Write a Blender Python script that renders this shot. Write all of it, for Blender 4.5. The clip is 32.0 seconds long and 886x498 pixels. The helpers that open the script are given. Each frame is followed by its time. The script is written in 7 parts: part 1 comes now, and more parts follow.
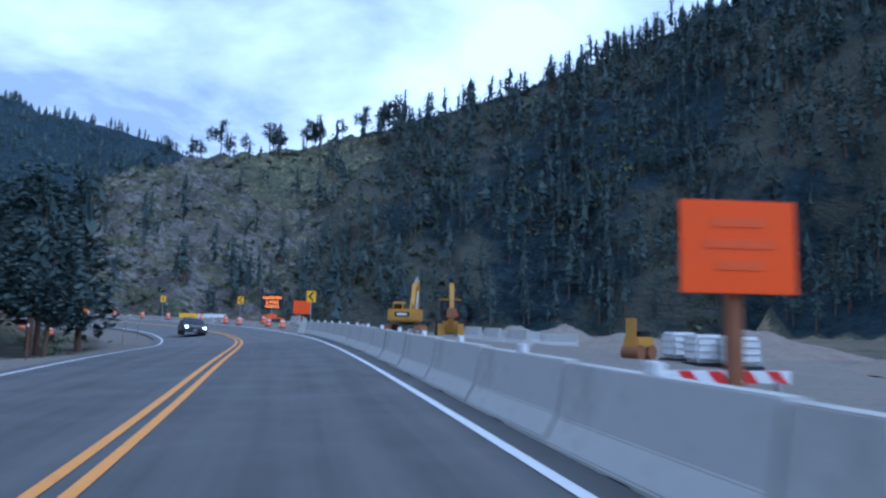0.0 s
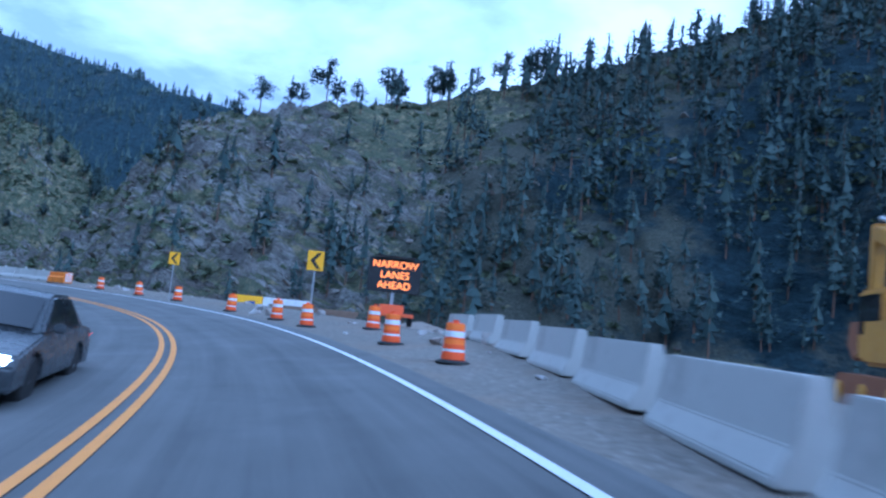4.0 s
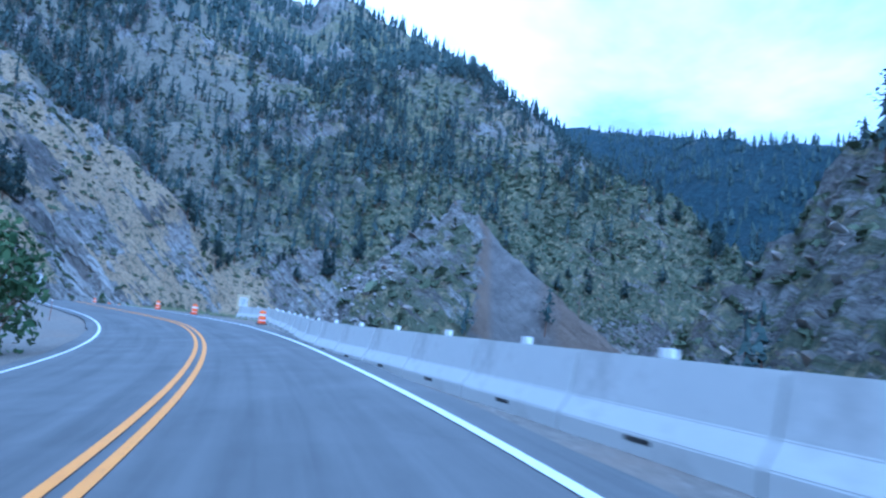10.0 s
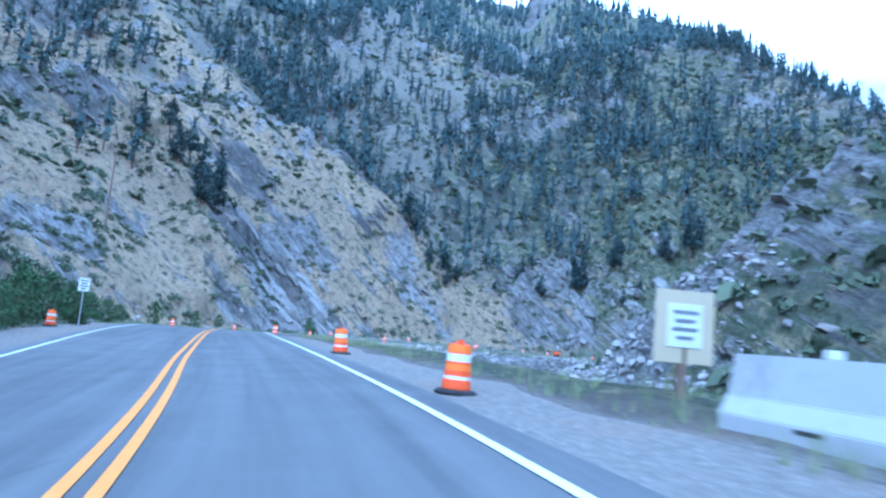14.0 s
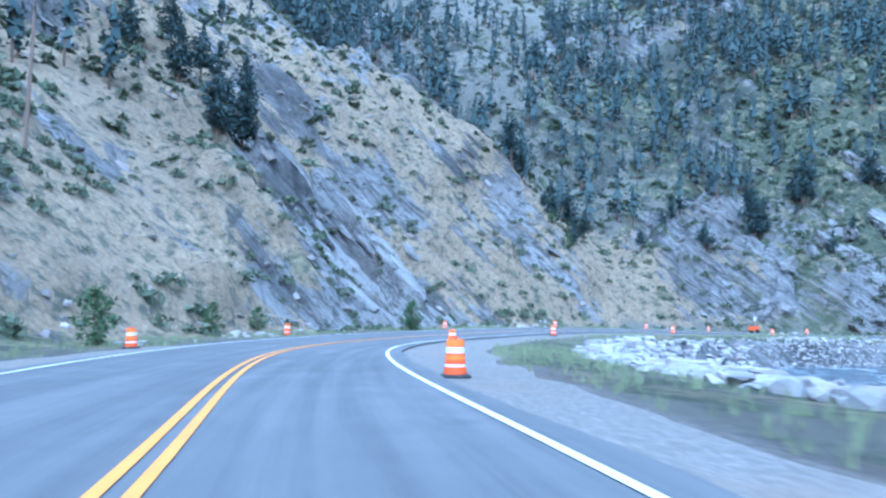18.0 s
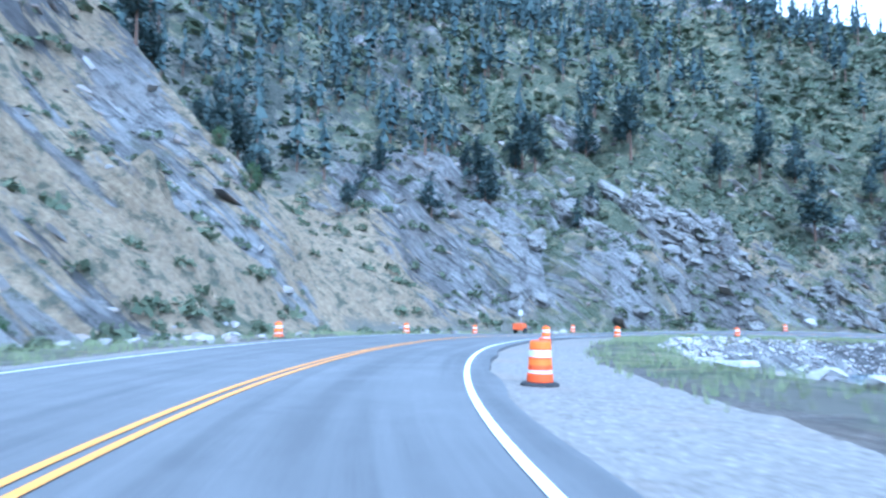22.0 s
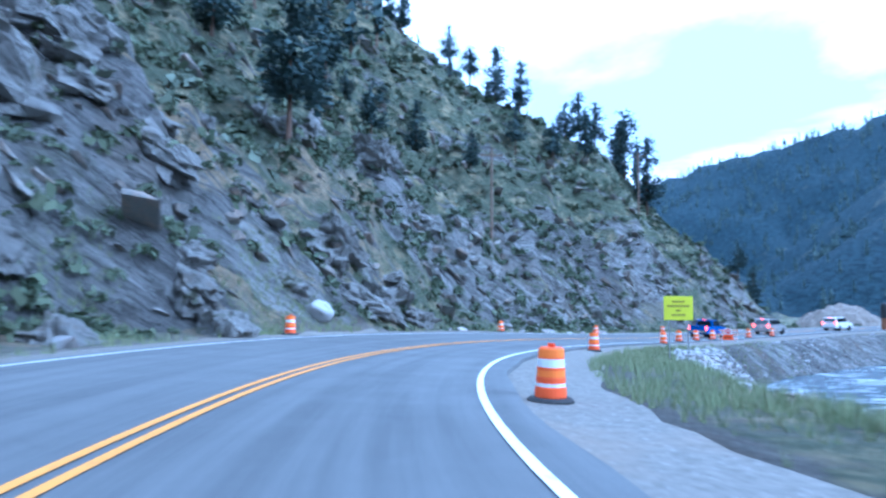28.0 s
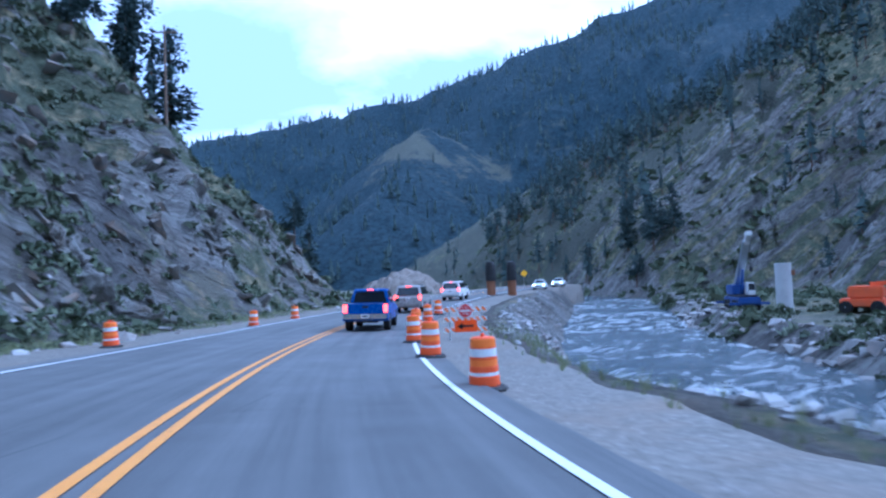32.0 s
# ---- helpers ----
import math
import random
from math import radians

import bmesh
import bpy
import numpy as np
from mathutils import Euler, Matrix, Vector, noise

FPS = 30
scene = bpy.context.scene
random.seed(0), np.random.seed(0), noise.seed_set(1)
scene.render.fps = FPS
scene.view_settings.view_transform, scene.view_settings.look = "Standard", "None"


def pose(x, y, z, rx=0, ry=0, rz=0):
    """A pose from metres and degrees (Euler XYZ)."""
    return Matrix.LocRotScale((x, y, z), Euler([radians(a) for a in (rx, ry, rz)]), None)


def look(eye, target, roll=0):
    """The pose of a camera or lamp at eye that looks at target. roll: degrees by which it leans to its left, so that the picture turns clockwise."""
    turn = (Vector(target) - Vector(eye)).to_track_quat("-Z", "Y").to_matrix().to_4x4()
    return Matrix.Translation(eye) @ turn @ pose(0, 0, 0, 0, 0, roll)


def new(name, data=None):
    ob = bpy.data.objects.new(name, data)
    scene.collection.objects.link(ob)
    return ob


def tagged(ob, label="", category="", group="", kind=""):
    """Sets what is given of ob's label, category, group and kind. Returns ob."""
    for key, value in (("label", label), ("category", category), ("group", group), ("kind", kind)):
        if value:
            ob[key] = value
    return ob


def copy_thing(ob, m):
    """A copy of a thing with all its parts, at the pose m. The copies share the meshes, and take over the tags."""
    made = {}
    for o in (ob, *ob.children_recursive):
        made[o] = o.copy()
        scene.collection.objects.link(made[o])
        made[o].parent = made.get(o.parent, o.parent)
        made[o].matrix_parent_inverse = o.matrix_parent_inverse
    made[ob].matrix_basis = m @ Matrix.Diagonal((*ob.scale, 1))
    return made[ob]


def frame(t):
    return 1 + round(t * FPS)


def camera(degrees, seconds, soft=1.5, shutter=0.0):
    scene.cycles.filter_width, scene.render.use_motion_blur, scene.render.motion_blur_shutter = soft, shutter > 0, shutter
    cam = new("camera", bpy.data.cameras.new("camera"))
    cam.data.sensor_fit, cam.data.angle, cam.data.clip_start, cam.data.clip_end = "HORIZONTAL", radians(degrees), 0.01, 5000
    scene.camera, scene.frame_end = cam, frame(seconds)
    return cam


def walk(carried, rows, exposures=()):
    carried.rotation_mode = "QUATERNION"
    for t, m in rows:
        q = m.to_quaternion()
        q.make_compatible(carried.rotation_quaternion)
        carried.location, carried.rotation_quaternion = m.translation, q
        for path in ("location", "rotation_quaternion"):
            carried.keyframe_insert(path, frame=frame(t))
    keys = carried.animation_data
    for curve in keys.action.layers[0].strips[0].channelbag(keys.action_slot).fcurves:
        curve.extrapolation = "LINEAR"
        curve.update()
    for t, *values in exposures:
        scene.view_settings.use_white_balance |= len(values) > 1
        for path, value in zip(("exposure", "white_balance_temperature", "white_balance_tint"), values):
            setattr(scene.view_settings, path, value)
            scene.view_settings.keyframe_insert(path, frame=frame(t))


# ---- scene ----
EXPOSURES = [(0, -0.35, 4250, 12), (2, -0.27, 4050, 12), (5, 0.0, 3780, 10), (9, 0.24, 3620, 8), (13, 0.7, 3730, 8), (17, 1.12, 3900, 7), (21, 1.36, 4050, 7), (24, 1.45, 4000, 7), (27, 1.2, 3850, 8), (30, 0.65, 3850, 11), (32, 0.4, 4000, 15)]
cam = camera(65.57, 32.0, soft=2.4, shutter=0.4)

# seconds, place, heading, climb and lean of the camera
PATH = [
    (0.0, 0.00, 0.00, 1.250, -0.00, 6.01, 1.11),
    (0.5, -1.26, 5.85, 1.297, 0.47, 6.20, 1.76),
    (1.0, -2.56, 11.69, 1.329, 1.01, 5.94, 1.87),
    (1.5, -3.93, 17.51, 1.350, 1.75, 6.01, 1.78),
    (2.0, -5.36, 23.31, 1.377, 2.49, 6.07, 2.23),
    (2.5, -6.88, 29.08, 1.398, 3.53, 6.17, 3.07),
    (3.0, -8.51, 34.80, 1.399, 4.84, 6.04, 4.07),
    (3.5, -10.26, 40.47, 1.359, 6.46, 5.81, 4.97),
    (4.0, -12.18, 46.07, 1.288, 8.50, 5.77, 5.47),
    (4.5, -14.31, 51.56, 1.231, 11.08, 6.18, 5.28),
    (5.0, -16.71, 56.91, 1.255, 14.44, 7.07, 4.42),
    (5.5, -19.48, 62.06, 1.368, 18.86, 7.57, 4.24),
    (6.0, -22.63, 66.97, 1.490, 23.57, 7.51, 5.07),
    (6.5, -26.18, 71.59, 1.601, 28.37, 7.52, 4.59),
    (7.0, -30.08, 75.90, 1.724, 32.95, 7.61, 5.04),
    (7.5, -34.31, 79.87, 1.828, 37.72, 7.38, 5.32),
    (8.0, -38.84, 83.48, 1.916, 41.99, 7.32, 5.20),
    (8.5, -43.61, 86.77, 1.992, 45.86, 7.08, 5.02),
    (9.0, -48.58, 89.73, 2.061, 49.47, 7.10, 4.94),
    (9.5, -53.72, 92.39, 2.118, 52.81, 6.92, 5.32),
    (10.0, -59.01, 94.79, 2.167, 55.26, 7.14, 5.87),
    (10.5, -64.41, 97.00, 2.227, 57.50, 7.23, 6.10),
    (11.0, -69.92, 99.02, 2.283, 59.52, 7.21, 6.38),
    (11.5, -75.54, 100.85, 2.338, 61.60, 7.27, 6.55),
    (12.0, -81.26, 102.50, 2.391, 63.65, 7.25, 6.69),
    (12.5, -87.06, 103.93, 2.454, 65.91, 7.47, 6.53),
    (13.0, -92.92, 105.14, 2.540, 68.12, 7.50, 6.00),
    (13.5, -98.81, 106.09, 2.628, 70.60, 7.23, 5.12),
    (14.0, -104.72, 106.79, 2.706, 73.05, 7.18, 5.05),
    (14.5, -110.65, 107.21, 2.784, 75.60, 7.10, 4.60),
    (15.0, -116.60, 107.39, 2.862, 77.66, 6.90, 3.95),
    (15.5, -122.58, 107.40, 2.917, 78.72, 6.50, 3.71),
    (16.0, -128.62, 107.33, 2.946, 79.13, 6.33, 3.48),
    (16.5, -134.74, 107.25, 2.973, 79.05, 6.32, 3.09),
    (17.0, -140.93, 107.18, 3.007, 78.54, 6.21, 2.51),
    (17.5, -147.20, 107.19, 3.029, 77.63, 5.76, 1.72),
    (18.0, -153.53, 107.31, 2.999, 76.44, 5.02, 1.10),
    (18.5, -159.88, 107.57, 2.918, 74.99, 4.93, 1.70),
    (19.0, -166.22, 108.05, 2.845, 72.42, 5.13, 1.79),
    (19.5, -172.52, 108.84, 2.750, 69.45, 4.48, 1.36),
    (20.0, -178.71, 109.98, 2.613, 65.77, 4.25, 0.73),
    (20.5, -184.73, 111.54, 2.484, 60.95, 4.36, 0.58),
    (21.0, -190.48, 113.63, 2.378, 54.99, 4.57, 0.34),
    (21.5, -195.88, 116.28, 2.306, 48.72, 4.85, -0.08),
    (22.0, -200.86, 119.43, 2.285, 42.70, 5.44, 0.03),
    (22.5, -205.43, 123.00, 2.302, 37.27, 5.54, 0.06),
    (23.0, -209.61, 126.92, 2.305, 32.36, 5.38, 0.31),
    (23.5, -213.40, 131.14, 2.316, 27.61, 5.68, 0.15),
    (24.0, -216.82, 135.63, 2.331, 23.05, 5.22, -0.42),
    (24.5, -219.88, 140.35, 2.307, 18.63, 4.81, -0.59),
    (25.0, -222.57, 145.27, 2.252, 14.63, 4.52, -0.61),
    (25.5, -224.92, 150.36, 2.172, 10.81, 4.29, -0.60),
    (26.0, -226.91, 155.57, 2.073, 6.76, 4.14, -0.54),
    (26.5, -228.50, 160.91, 1.962, 2.03, 4.08, -0.43),
    (27.0, -229.58, 166.35, 1.851, -3.71, 4.24, -0.21),
    (27.5, -230.07, 171.86, 1.768, -10.34, 4.69, 0.25),
    (28.0, -229.90, 177.37, 1.690, -17.20, 4.49, 0.35),
    (28.5, -229.07, 182.81, 1.602, -24.12, 4.44, -0.08),
    (29.0, -227.61, 188.11, 1.506, -30.84, 4.20, -0.33),
    (29.5, -225.56, 193.20, 1.419, -37.02, 4.34, -1.32),
    (30.0, -223.03, 198.06, 1.348, -42.28, 4.14, -1.75),
    (30.5, -220.09, 202.67, 1.248, -47.02, 3.66, -1.72),
    (31.0, -216.80, 207.03, 1.093, -51.29, 2.94, -2.09),
    (31.5, -213.24, 211.16, 0.887, -54.73, 2.42, -2.46),
    (32.0, -209.46, 215.07, 0.653, -57.74, 2.28, -2.34),
]


def eye(x, y, z, heading, climb, lean):
    """The pose of the camera, from its heading, climb and lean in degrees."""
    return pose(x, y, z, 0, 0, heading) @ pose(0, 0, 0, 90 + climb) @ pose(0, 0, 0, 0, 0, lean)


walk(cam, [(t, eye(*r)) for t, *r in PATH], EXPOSURES)

# ---- world and sun: a dull overcast sky, with a soft veiled sun in the south-east ----
world = bpy.data.worlds.new("overcast_evening")
scene.world = world
world.use_nodes = True
wn, wl = world.node_tree.nodes, world.node_tree.links
bg = wn["Background"]
SUN_AZ, SUN_EL = radians(115), radians(38)
sky = wn.new("ShaderNodeTexSky")
sky.sky_type, sky.sun_disc = "NISHITA", False
sky.sun_elevation, sky.sun_rotation = SUN_EL, SUN_AZ
sky.air_density, sky.dust_density, sky.ozone_density = 1.0, 0.6, 2.0
wc = wn.new("ShaderNodeTexCoord")
ws = wn.new("ShaderNodeSeparateXYZ")
wl.new(wc.outputs["Generated"], ws.inputs[0])


def wmath(op, a, b):
    n = wn.new("ShaderNodeMath")
    n.operation = op
    for i, v in enumerate((a, b)):
        if isinstance(v, (int, float)):
            n.inputs[i].default_value = v
        else:
            wl.new(v, n.inputs[i])
    return n.outputs[0]


high = wmath("ADD", wmath("MAXIMUM", ws.outputs[2], 0.0), 0.12)
flat = wn.new("ShaderNodeCombineXYZ")
wl.new(wmath("DIVIDE", ws.outputs[0], high), flat.inputs[0])
wl.new(wmath("DIVIDE", ws.outputs[1], high), flat.inputs[1])
cloud = wn.new("ShaderNodeTexNoise")
cloud.inputs["Scale"].default_value, cloud.inputs["Detail"].default_value = 0.7, 7.0
cloud.inputs["Roughness"].default_value, cloud.inputs["Distortion"].default_value = 0.55, 0.3
wl.new(flat.outputs[0], cloud.inputs["Vector"])
cover = wn.new("ShaderNodeMapRange")
cover.inputs[1].default_value, cover.inputs[2].default_value = 0.42, 0.58
wl.new(cloud.outputs["Fac"], cover.inputs[0])
mixer = wn.new("ShaderNodeMix")
mixer.data_type = "RGBA"
wl.new(cover.outputs[0], mixer.inputs["Factor"])
blue = wn.new("ShaderNodeMix")
blue.data_type = "RGBA"
blue.inputs["Factor"].default_value = 0.95
blue.inputs["B"].default_value = (8.8, 9.6, 10.6, 1)
wl.new(sky.outputs[0], blue.inputs["A"])
wl.new(blue.outputs["Result"], mixer.inputs["A"])
mixer.inputs["B"].default_value = (21.0, 20.8, 20.4, 1)
wl.new(mixer.outputs["Result"], bg.inputs["Color"])
bg.inputs["Strength"].default_value = 0.075

sun_data = bpy.data.lights.new("sun", "SUN")
sun_data.energy, sun_data.angle, sun_data.color = 1.5, radians(30), (1.0, 0.97, 0.94)
sun = new("sun", sun_data)
sun.matrix_world = look((714, -333, 616), (0, 0, 0))


# ---- materials ----
class Nodes:
    """A short hand for building a node material."""

    def __init__(self, name):
        self.mat = bpy.data.materials.new(name)
        self.mat.use_nodes = True
        self.n, self.l = self.mat.node_tree.nodes, self.mat.node_tree.links
        self.bsdf = self.n["Principled BSDF"]
        self.pos = self.n.new("ShaderNodeTexCoord").outputs["Object"]

    def put(self, socket, v):
        if isinstance(v, bpy.types.NodeSocket):
            self.l.new(v, socket)
        elif isinstance(v, (tuple, list)) and len(v) == 3 and socket.type == "RGBA":
            socket.default_value = (*v, 1)
        else:
            socket.default_value = v

    def noise(self, scale, detail=4.0, rough=0.55, vec=None, distort=0.0):
        t = self.n.new("ShaderNodeTexNoise")
        for k, v in (("Scale", scale), ("Detail", detail), ("Roughness", rough), ("Distortion", distort)):
            t.inputs[k].default_value = v
        self.l.new(vec or self.pos, t.inputs["Vector"])
        return t.outputs["Fac"]

    def voronoi(self, scale, feature="F1", vec=None, out="Distance"):
        t = self.n.new("ShaderNodeTexVoronoi")
        t.feature = feature
        t.inputs["Scale"].default_value = scale
        self.l.new(vec or self.pos, t.inputs["Vector"])
        return t.outputs[out]

    def stretch(self, x, y, z, rx=0, ry=0, rz=0):
        m = self.n.new("ShaderNodeMapping")
        m.inputs["Scale"].default_value = (x, y, z)
        m.inputs["Rotation"].default_value = (radians(rx), radians(ry), radians(rz))
        self.l.new(self.pos, m.inputs["Vector"])
        return m.outputs[0]

    def beds(self):
        """Coordinates that follow beds of rock leaning down to the north: across the beds first, then along them."""
        lay = self.n.new("ShaderNodeCombineXYZ")
        for i, (way, rate) in enumerate((((0.27, 0.675, 0.69), 1.5), ((0.93, -0.37, 0.0), 0.3), ((-0.25, -0.64, 0.73), 0.16))):
            dot = self.n.new("ShaderNodeVectorMath")
            dot.operation = "DOT_PRODUCT"
            self.l.new(self.pos, dot.inputs[0])
            dot.inputs[1].default_value = way
            self.put(lay.inputs[i], self.math("MULTIPLY", dot.outputs["Value"], rate))
        return lay.outputs[0]

    def span(self, v, a, b, lo=0.0, hi=1.0):
        m = self.n.new("ShaderNodeMapRange")
        for i, x in enumerate((v, a, b, lo, hi)):
            self.put(m.inputs[i], x)
        return m.outputs[0]

    def mix(self, f, a, b, mode="MIX"):
        m = self.n.new("ShaderNodeMix")
        m.data_type, m.blend_type = "RGBA", mode
        self.put(m.inputs["Factor"], f)
        self.put(m.inputs["A"], a)
        self.put(m.inputs["B"], b)
        return m.outputs["Result"]

    def math(self, op, a, b=0.0):
        m = self.n.new("ShaderNodeMath")
        m.operation = op
        self.put(m.inputs[0], a)
        self.put(m.inputs[1], b)
        return m.outputs[0]

    def attribute(self, name, out="Fac"):
        a = self.n.new("ShaderNodeAttribute")
        a.attribute_name = name
        return a.outputs[out]

    def random(self):
        return self.n.new("ShaderNodeObjectInfo").outputs["Random"]

    def island(self):
        return self.n.new("ShaderNodeNewGeometry").outputs["Random Per Island"]

    def bump(self, height, strength=0.5, distance=0.02):
        b = self.n.new("ShaderNodeBump")
        b.inputs["Strength"].default_value, b.inputs["Distance"].default_value = strength, distance
        self.l.new(height, b.inputs["Height"])
        self.l.new(b.outputs[0], self.bsdf.inputs["Normal"])

    def done(self, color, rough=0.8, metal=0.0, spec=0.5, emit=None, power=0.0):
        for k, v in (("Base Color", color), ("Roughness", rough), ("Metallic", metal), ("Specular IOR Level", spec)):
            self.put(self.bsdf.inputs[k], v)
        if emit:
            self.put(self.bsdf.inputs["Emission Color"], emit)
            self.bsdf.inputs["Emission Strength"].default_value = power
        return self.mat


def plain(name, a, b, rough=0.6, metal=0.0, scale=3.0, bump=0.15, spec=0.5, dirt=0.25, dirt_color=(0.16, 0.14, 0.12)):
    """Paint, plastic, metal or stone in two near shades with grime."""
    k = Nodes(name)
    c = k.mix(k.noise(scale, 5), a, b)
    c = k.mix(k.math("MULTIPLY", k.span(k.noise(scale * 0.6, 8, 0.7), 0.5, 0.72), dirt), c, dirt_color)
    k.bump(k.noise(scale * 18, 4), bump, 0.005)
    return k.done(c, k.span(k.noise(scale * 4), 0.3, 0.7, max(rough - 0.1, 0.02), min(rough + 0.1, 1.0)), metal, spec)


def glow(name, color, power):
    k = Nodes(name)
    return k.done(color, 0.4, emit=color, power=power)


def asphalt_material(name, fresh):
    k = Nodes(name)

    def shade(*c):
        return tuple(v * fresh for v in c)

    lat, along = k.attribute("lat"), k.attribute("along")
    lane = k.n.new("ShaderNodeCombineXYZ")
    k.put(lane.inputs[0], k.math("MULTIPLY", lat, 2.2))
    k.put(lane.inputs[1], k.math("MULTIPLY", along, 0.06))
    drag = k.noise(1.0, 6, 0.6, lane.outputs[0])
    c = k.mix(k.span(k.noise(0.09, 5), 0.35, 0.7), shade(0.083, 0.083, 0.078), shade(0.118, 0.118, 0.111))
    c = k.mix(k.span(drag, 0.42, 0.72), c, shade(0.152, 0.15, 0.141))
    c = k.mix(k.span(drag, 0.46, 0.3, 0.0, 0.7), c, shade(0.066, 0.066, 0.063))
    c = k.mix(k.span(k.noise(0.5, 7, 0.7), 0.6, 0.72, 0.0, 0.55), c, shade(0.056, 0.057, 0.06))
    c = k.mix(k.math("MULTIPLY", k.noise(140, 2), 0.4), c, shade(0.19, 0.19, 0.19))
    crack = k.span(k.voronoi(0.13, "DISTANCE_TO_EDGE", k.stretch(1, 1, 1)), 0.0, 0.0022, 1.0, 0.0)
    c = k.mix(k.math("MULTIPLY", crack, k.span(k.noise(0.21), 0.56, 0.62, 0.0, 0.6)), c, (0.03, 0.03, 0.03))
    k.bump(k.noise(160, 3), 0.5, 0.006)
    return k.done(c, k.span(k.noise(0.7, 5), 0.3, 0.7, 0.62, 0.85), spec=0.35)


def line_material(name, a, b):
    k = Nodes(name)
    wear = k.span(k.noise(9, 8, 0.75), 0.56, 0.7)
    c = k.mix(k.math("MULTIPLY", wear, 0.6), k.mix(k.noise(2, 4), a, b), (0.09, 0.09, 0.095))
    k.bump(k.noise(120, 3), 0.4, 0.004)
    return k.done(c, 0.6)


def terrain_material():
    k = Nodes("mountain_ground")
    gravel, gold, green, rock, forest = (k.attribute(n) for n in ("gravel", "gold", "green", "rock", "forest"))
    tone, scree = k.attribute("tone"), k.attribute("scree")
    big, mid, fine = k.noise(0.05, 6, 0.6), k.noise(0.35, 7, 0.65), k.noise(2.6, 6, 0.7)
    dipping = k.beds()
    slab = k.noise(0.62, 10, 0.68, dipping, 0.9)
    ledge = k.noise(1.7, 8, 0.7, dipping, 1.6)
    stone = k.mix(k.span(slab, 0.36, 0.62), (0.15, 0.145, 0.132), (0.46, 0.445, 0.412))
    stone = k.mix(k.span(tone, 0.5, 0.15, 0.0, 0.75), stone, (0.10, 0.094, 0.088))
    stone = k.mix(k.span(tone, 0.6, 0.9, 0.0, 0.6), stone, (0.49, 0.48, 0.455))
    stone = k.mix(k.span(k.noise(0.13, 6, 0.65), 0.5, 0.68, 0.0, 0.55), stone, (0.285, 0.238, 0.185))
    # shade of hollows under the ledges and of crevices, painted as near-black
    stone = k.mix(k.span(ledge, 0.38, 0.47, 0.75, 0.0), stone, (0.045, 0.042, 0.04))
    crevice_shade = k.noise(0.75, 8, 0.72)
    stone = k.mix(k.span(crevice_shade, 0.39, 0.47, 0.65, 0.0), stone, (0.085, 0.08, 0.07))
    stone = k.mix(k.span(k.noise(0.24, 8, 0.72), 0.56, 0.66, 0.0, 0.75), stone, (0.15, 0.155, 0.10))
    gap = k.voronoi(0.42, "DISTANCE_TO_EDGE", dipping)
    # gaps between blocks darkened in the colour, like the shade inside them
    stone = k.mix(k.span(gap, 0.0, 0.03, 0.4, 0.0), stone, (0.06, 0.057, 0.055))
    stone = k.mix(k.span(fine, 0.55, 0.8, 0.0, 0.4), stone, (0.47, 0.462, 0.44))
    straw = k.mix(k.span(fine, 0.3, 0.7), (0.31, 0.235, 0.145), (0.58, 0.462, 0.295))
    straw = k.mix(k.span(k.noise(0.8, 8, 0.74), 0.5, 0.6), straw, (0.17, 0.172, 0.115))
    straw = k.mix(k.span(k.noise(1.9, 6, 0.7), 0.56, 0.66, 0.0, 0.45), straw, (0.30, 0.285, 0.25))
    leaf = k.mix(k.span(fine, 0.3, 0.75), (0.10, 0.118, 0.075), (0.22, 0.235, 0.145))
    leaf = k.mix(k.span(k.noise(0.5, 6, 0.7), 0.5, 0.66), leaf, (0.42, 0.36, 0.21))
    grit = k.mix(k.span(k.noise(7, 8, 0.75), 0.32, 0.68), (0.125, 0.113, 0.096), (0.29, 0.267, 0.228))
    grit = k.mix(k.span(k.voronoi(5.5), 0.28, 0.12, 0.0, 0.7), grit, (0.34, 0.325, 0.30))
    grit = k.mix(k.span(mid, 0.5, 0.75), grit, (0.235, 0.19, 0.145))
    soil = k.mix(mid, (0.195, 0.185, 0.145), (0.33, 0.31, 0.245))

    def veil(mask, lo, hi, base, top, rag, much=1.1):
        f = k.span(k.math("ADD", mask, k.math("MULTIPLY", k.math("SUBTRACT", rag, 0.5), much)), lo, hi)
        return k.mix(f, base, top)

    c = veil(gold, 0.4, 0.55, soil, straw, mid)
    c = veil(green, 0.45, 0.58, c, leaf, k.noise(0.3, 9, 0.72), 1.5)
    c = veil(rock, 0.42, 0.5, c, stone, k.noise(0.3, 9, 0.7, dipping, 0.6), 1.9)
    scrub = k.mix(k.span(fine, 0.35, 0.7), (0.07, 0.08, 0.062), (0.19, 0.19, 0.15))
    c = veil(forest, 0.5, 0.56, c, scrub, k.noise(0.16, 9, 0.75), 1.7)
    c = veil(gravel, 0.45, 0.55, c, grit, mid)
    slide = k.mix(k.span(k.noise(0.5, 8, 0.7, k.stretch(1.6, 0.5, 0.3)), 0.35, 0.65), (0.19, 0.178, 0.165), (0.31, 0.292, 0.268))
    slide = k.mix(k.span(scree, 0.55, 0.9), slide, k.mix(mid, (0.17, 0.135, 0.105), (0.33, 0.265, 0.2)))
    c = k.mix(k.span(k.math("ADD", scree, k.math("MULTIPLY", k.math("SUBTRACT", mid, 0.5), 0.4)), 0.25, 0.4), c, slide)
    c = k.mix(k.span(big, 0.4, 0.7, 0.0, 0.25), c, (0.11, 0.10, 0.09))
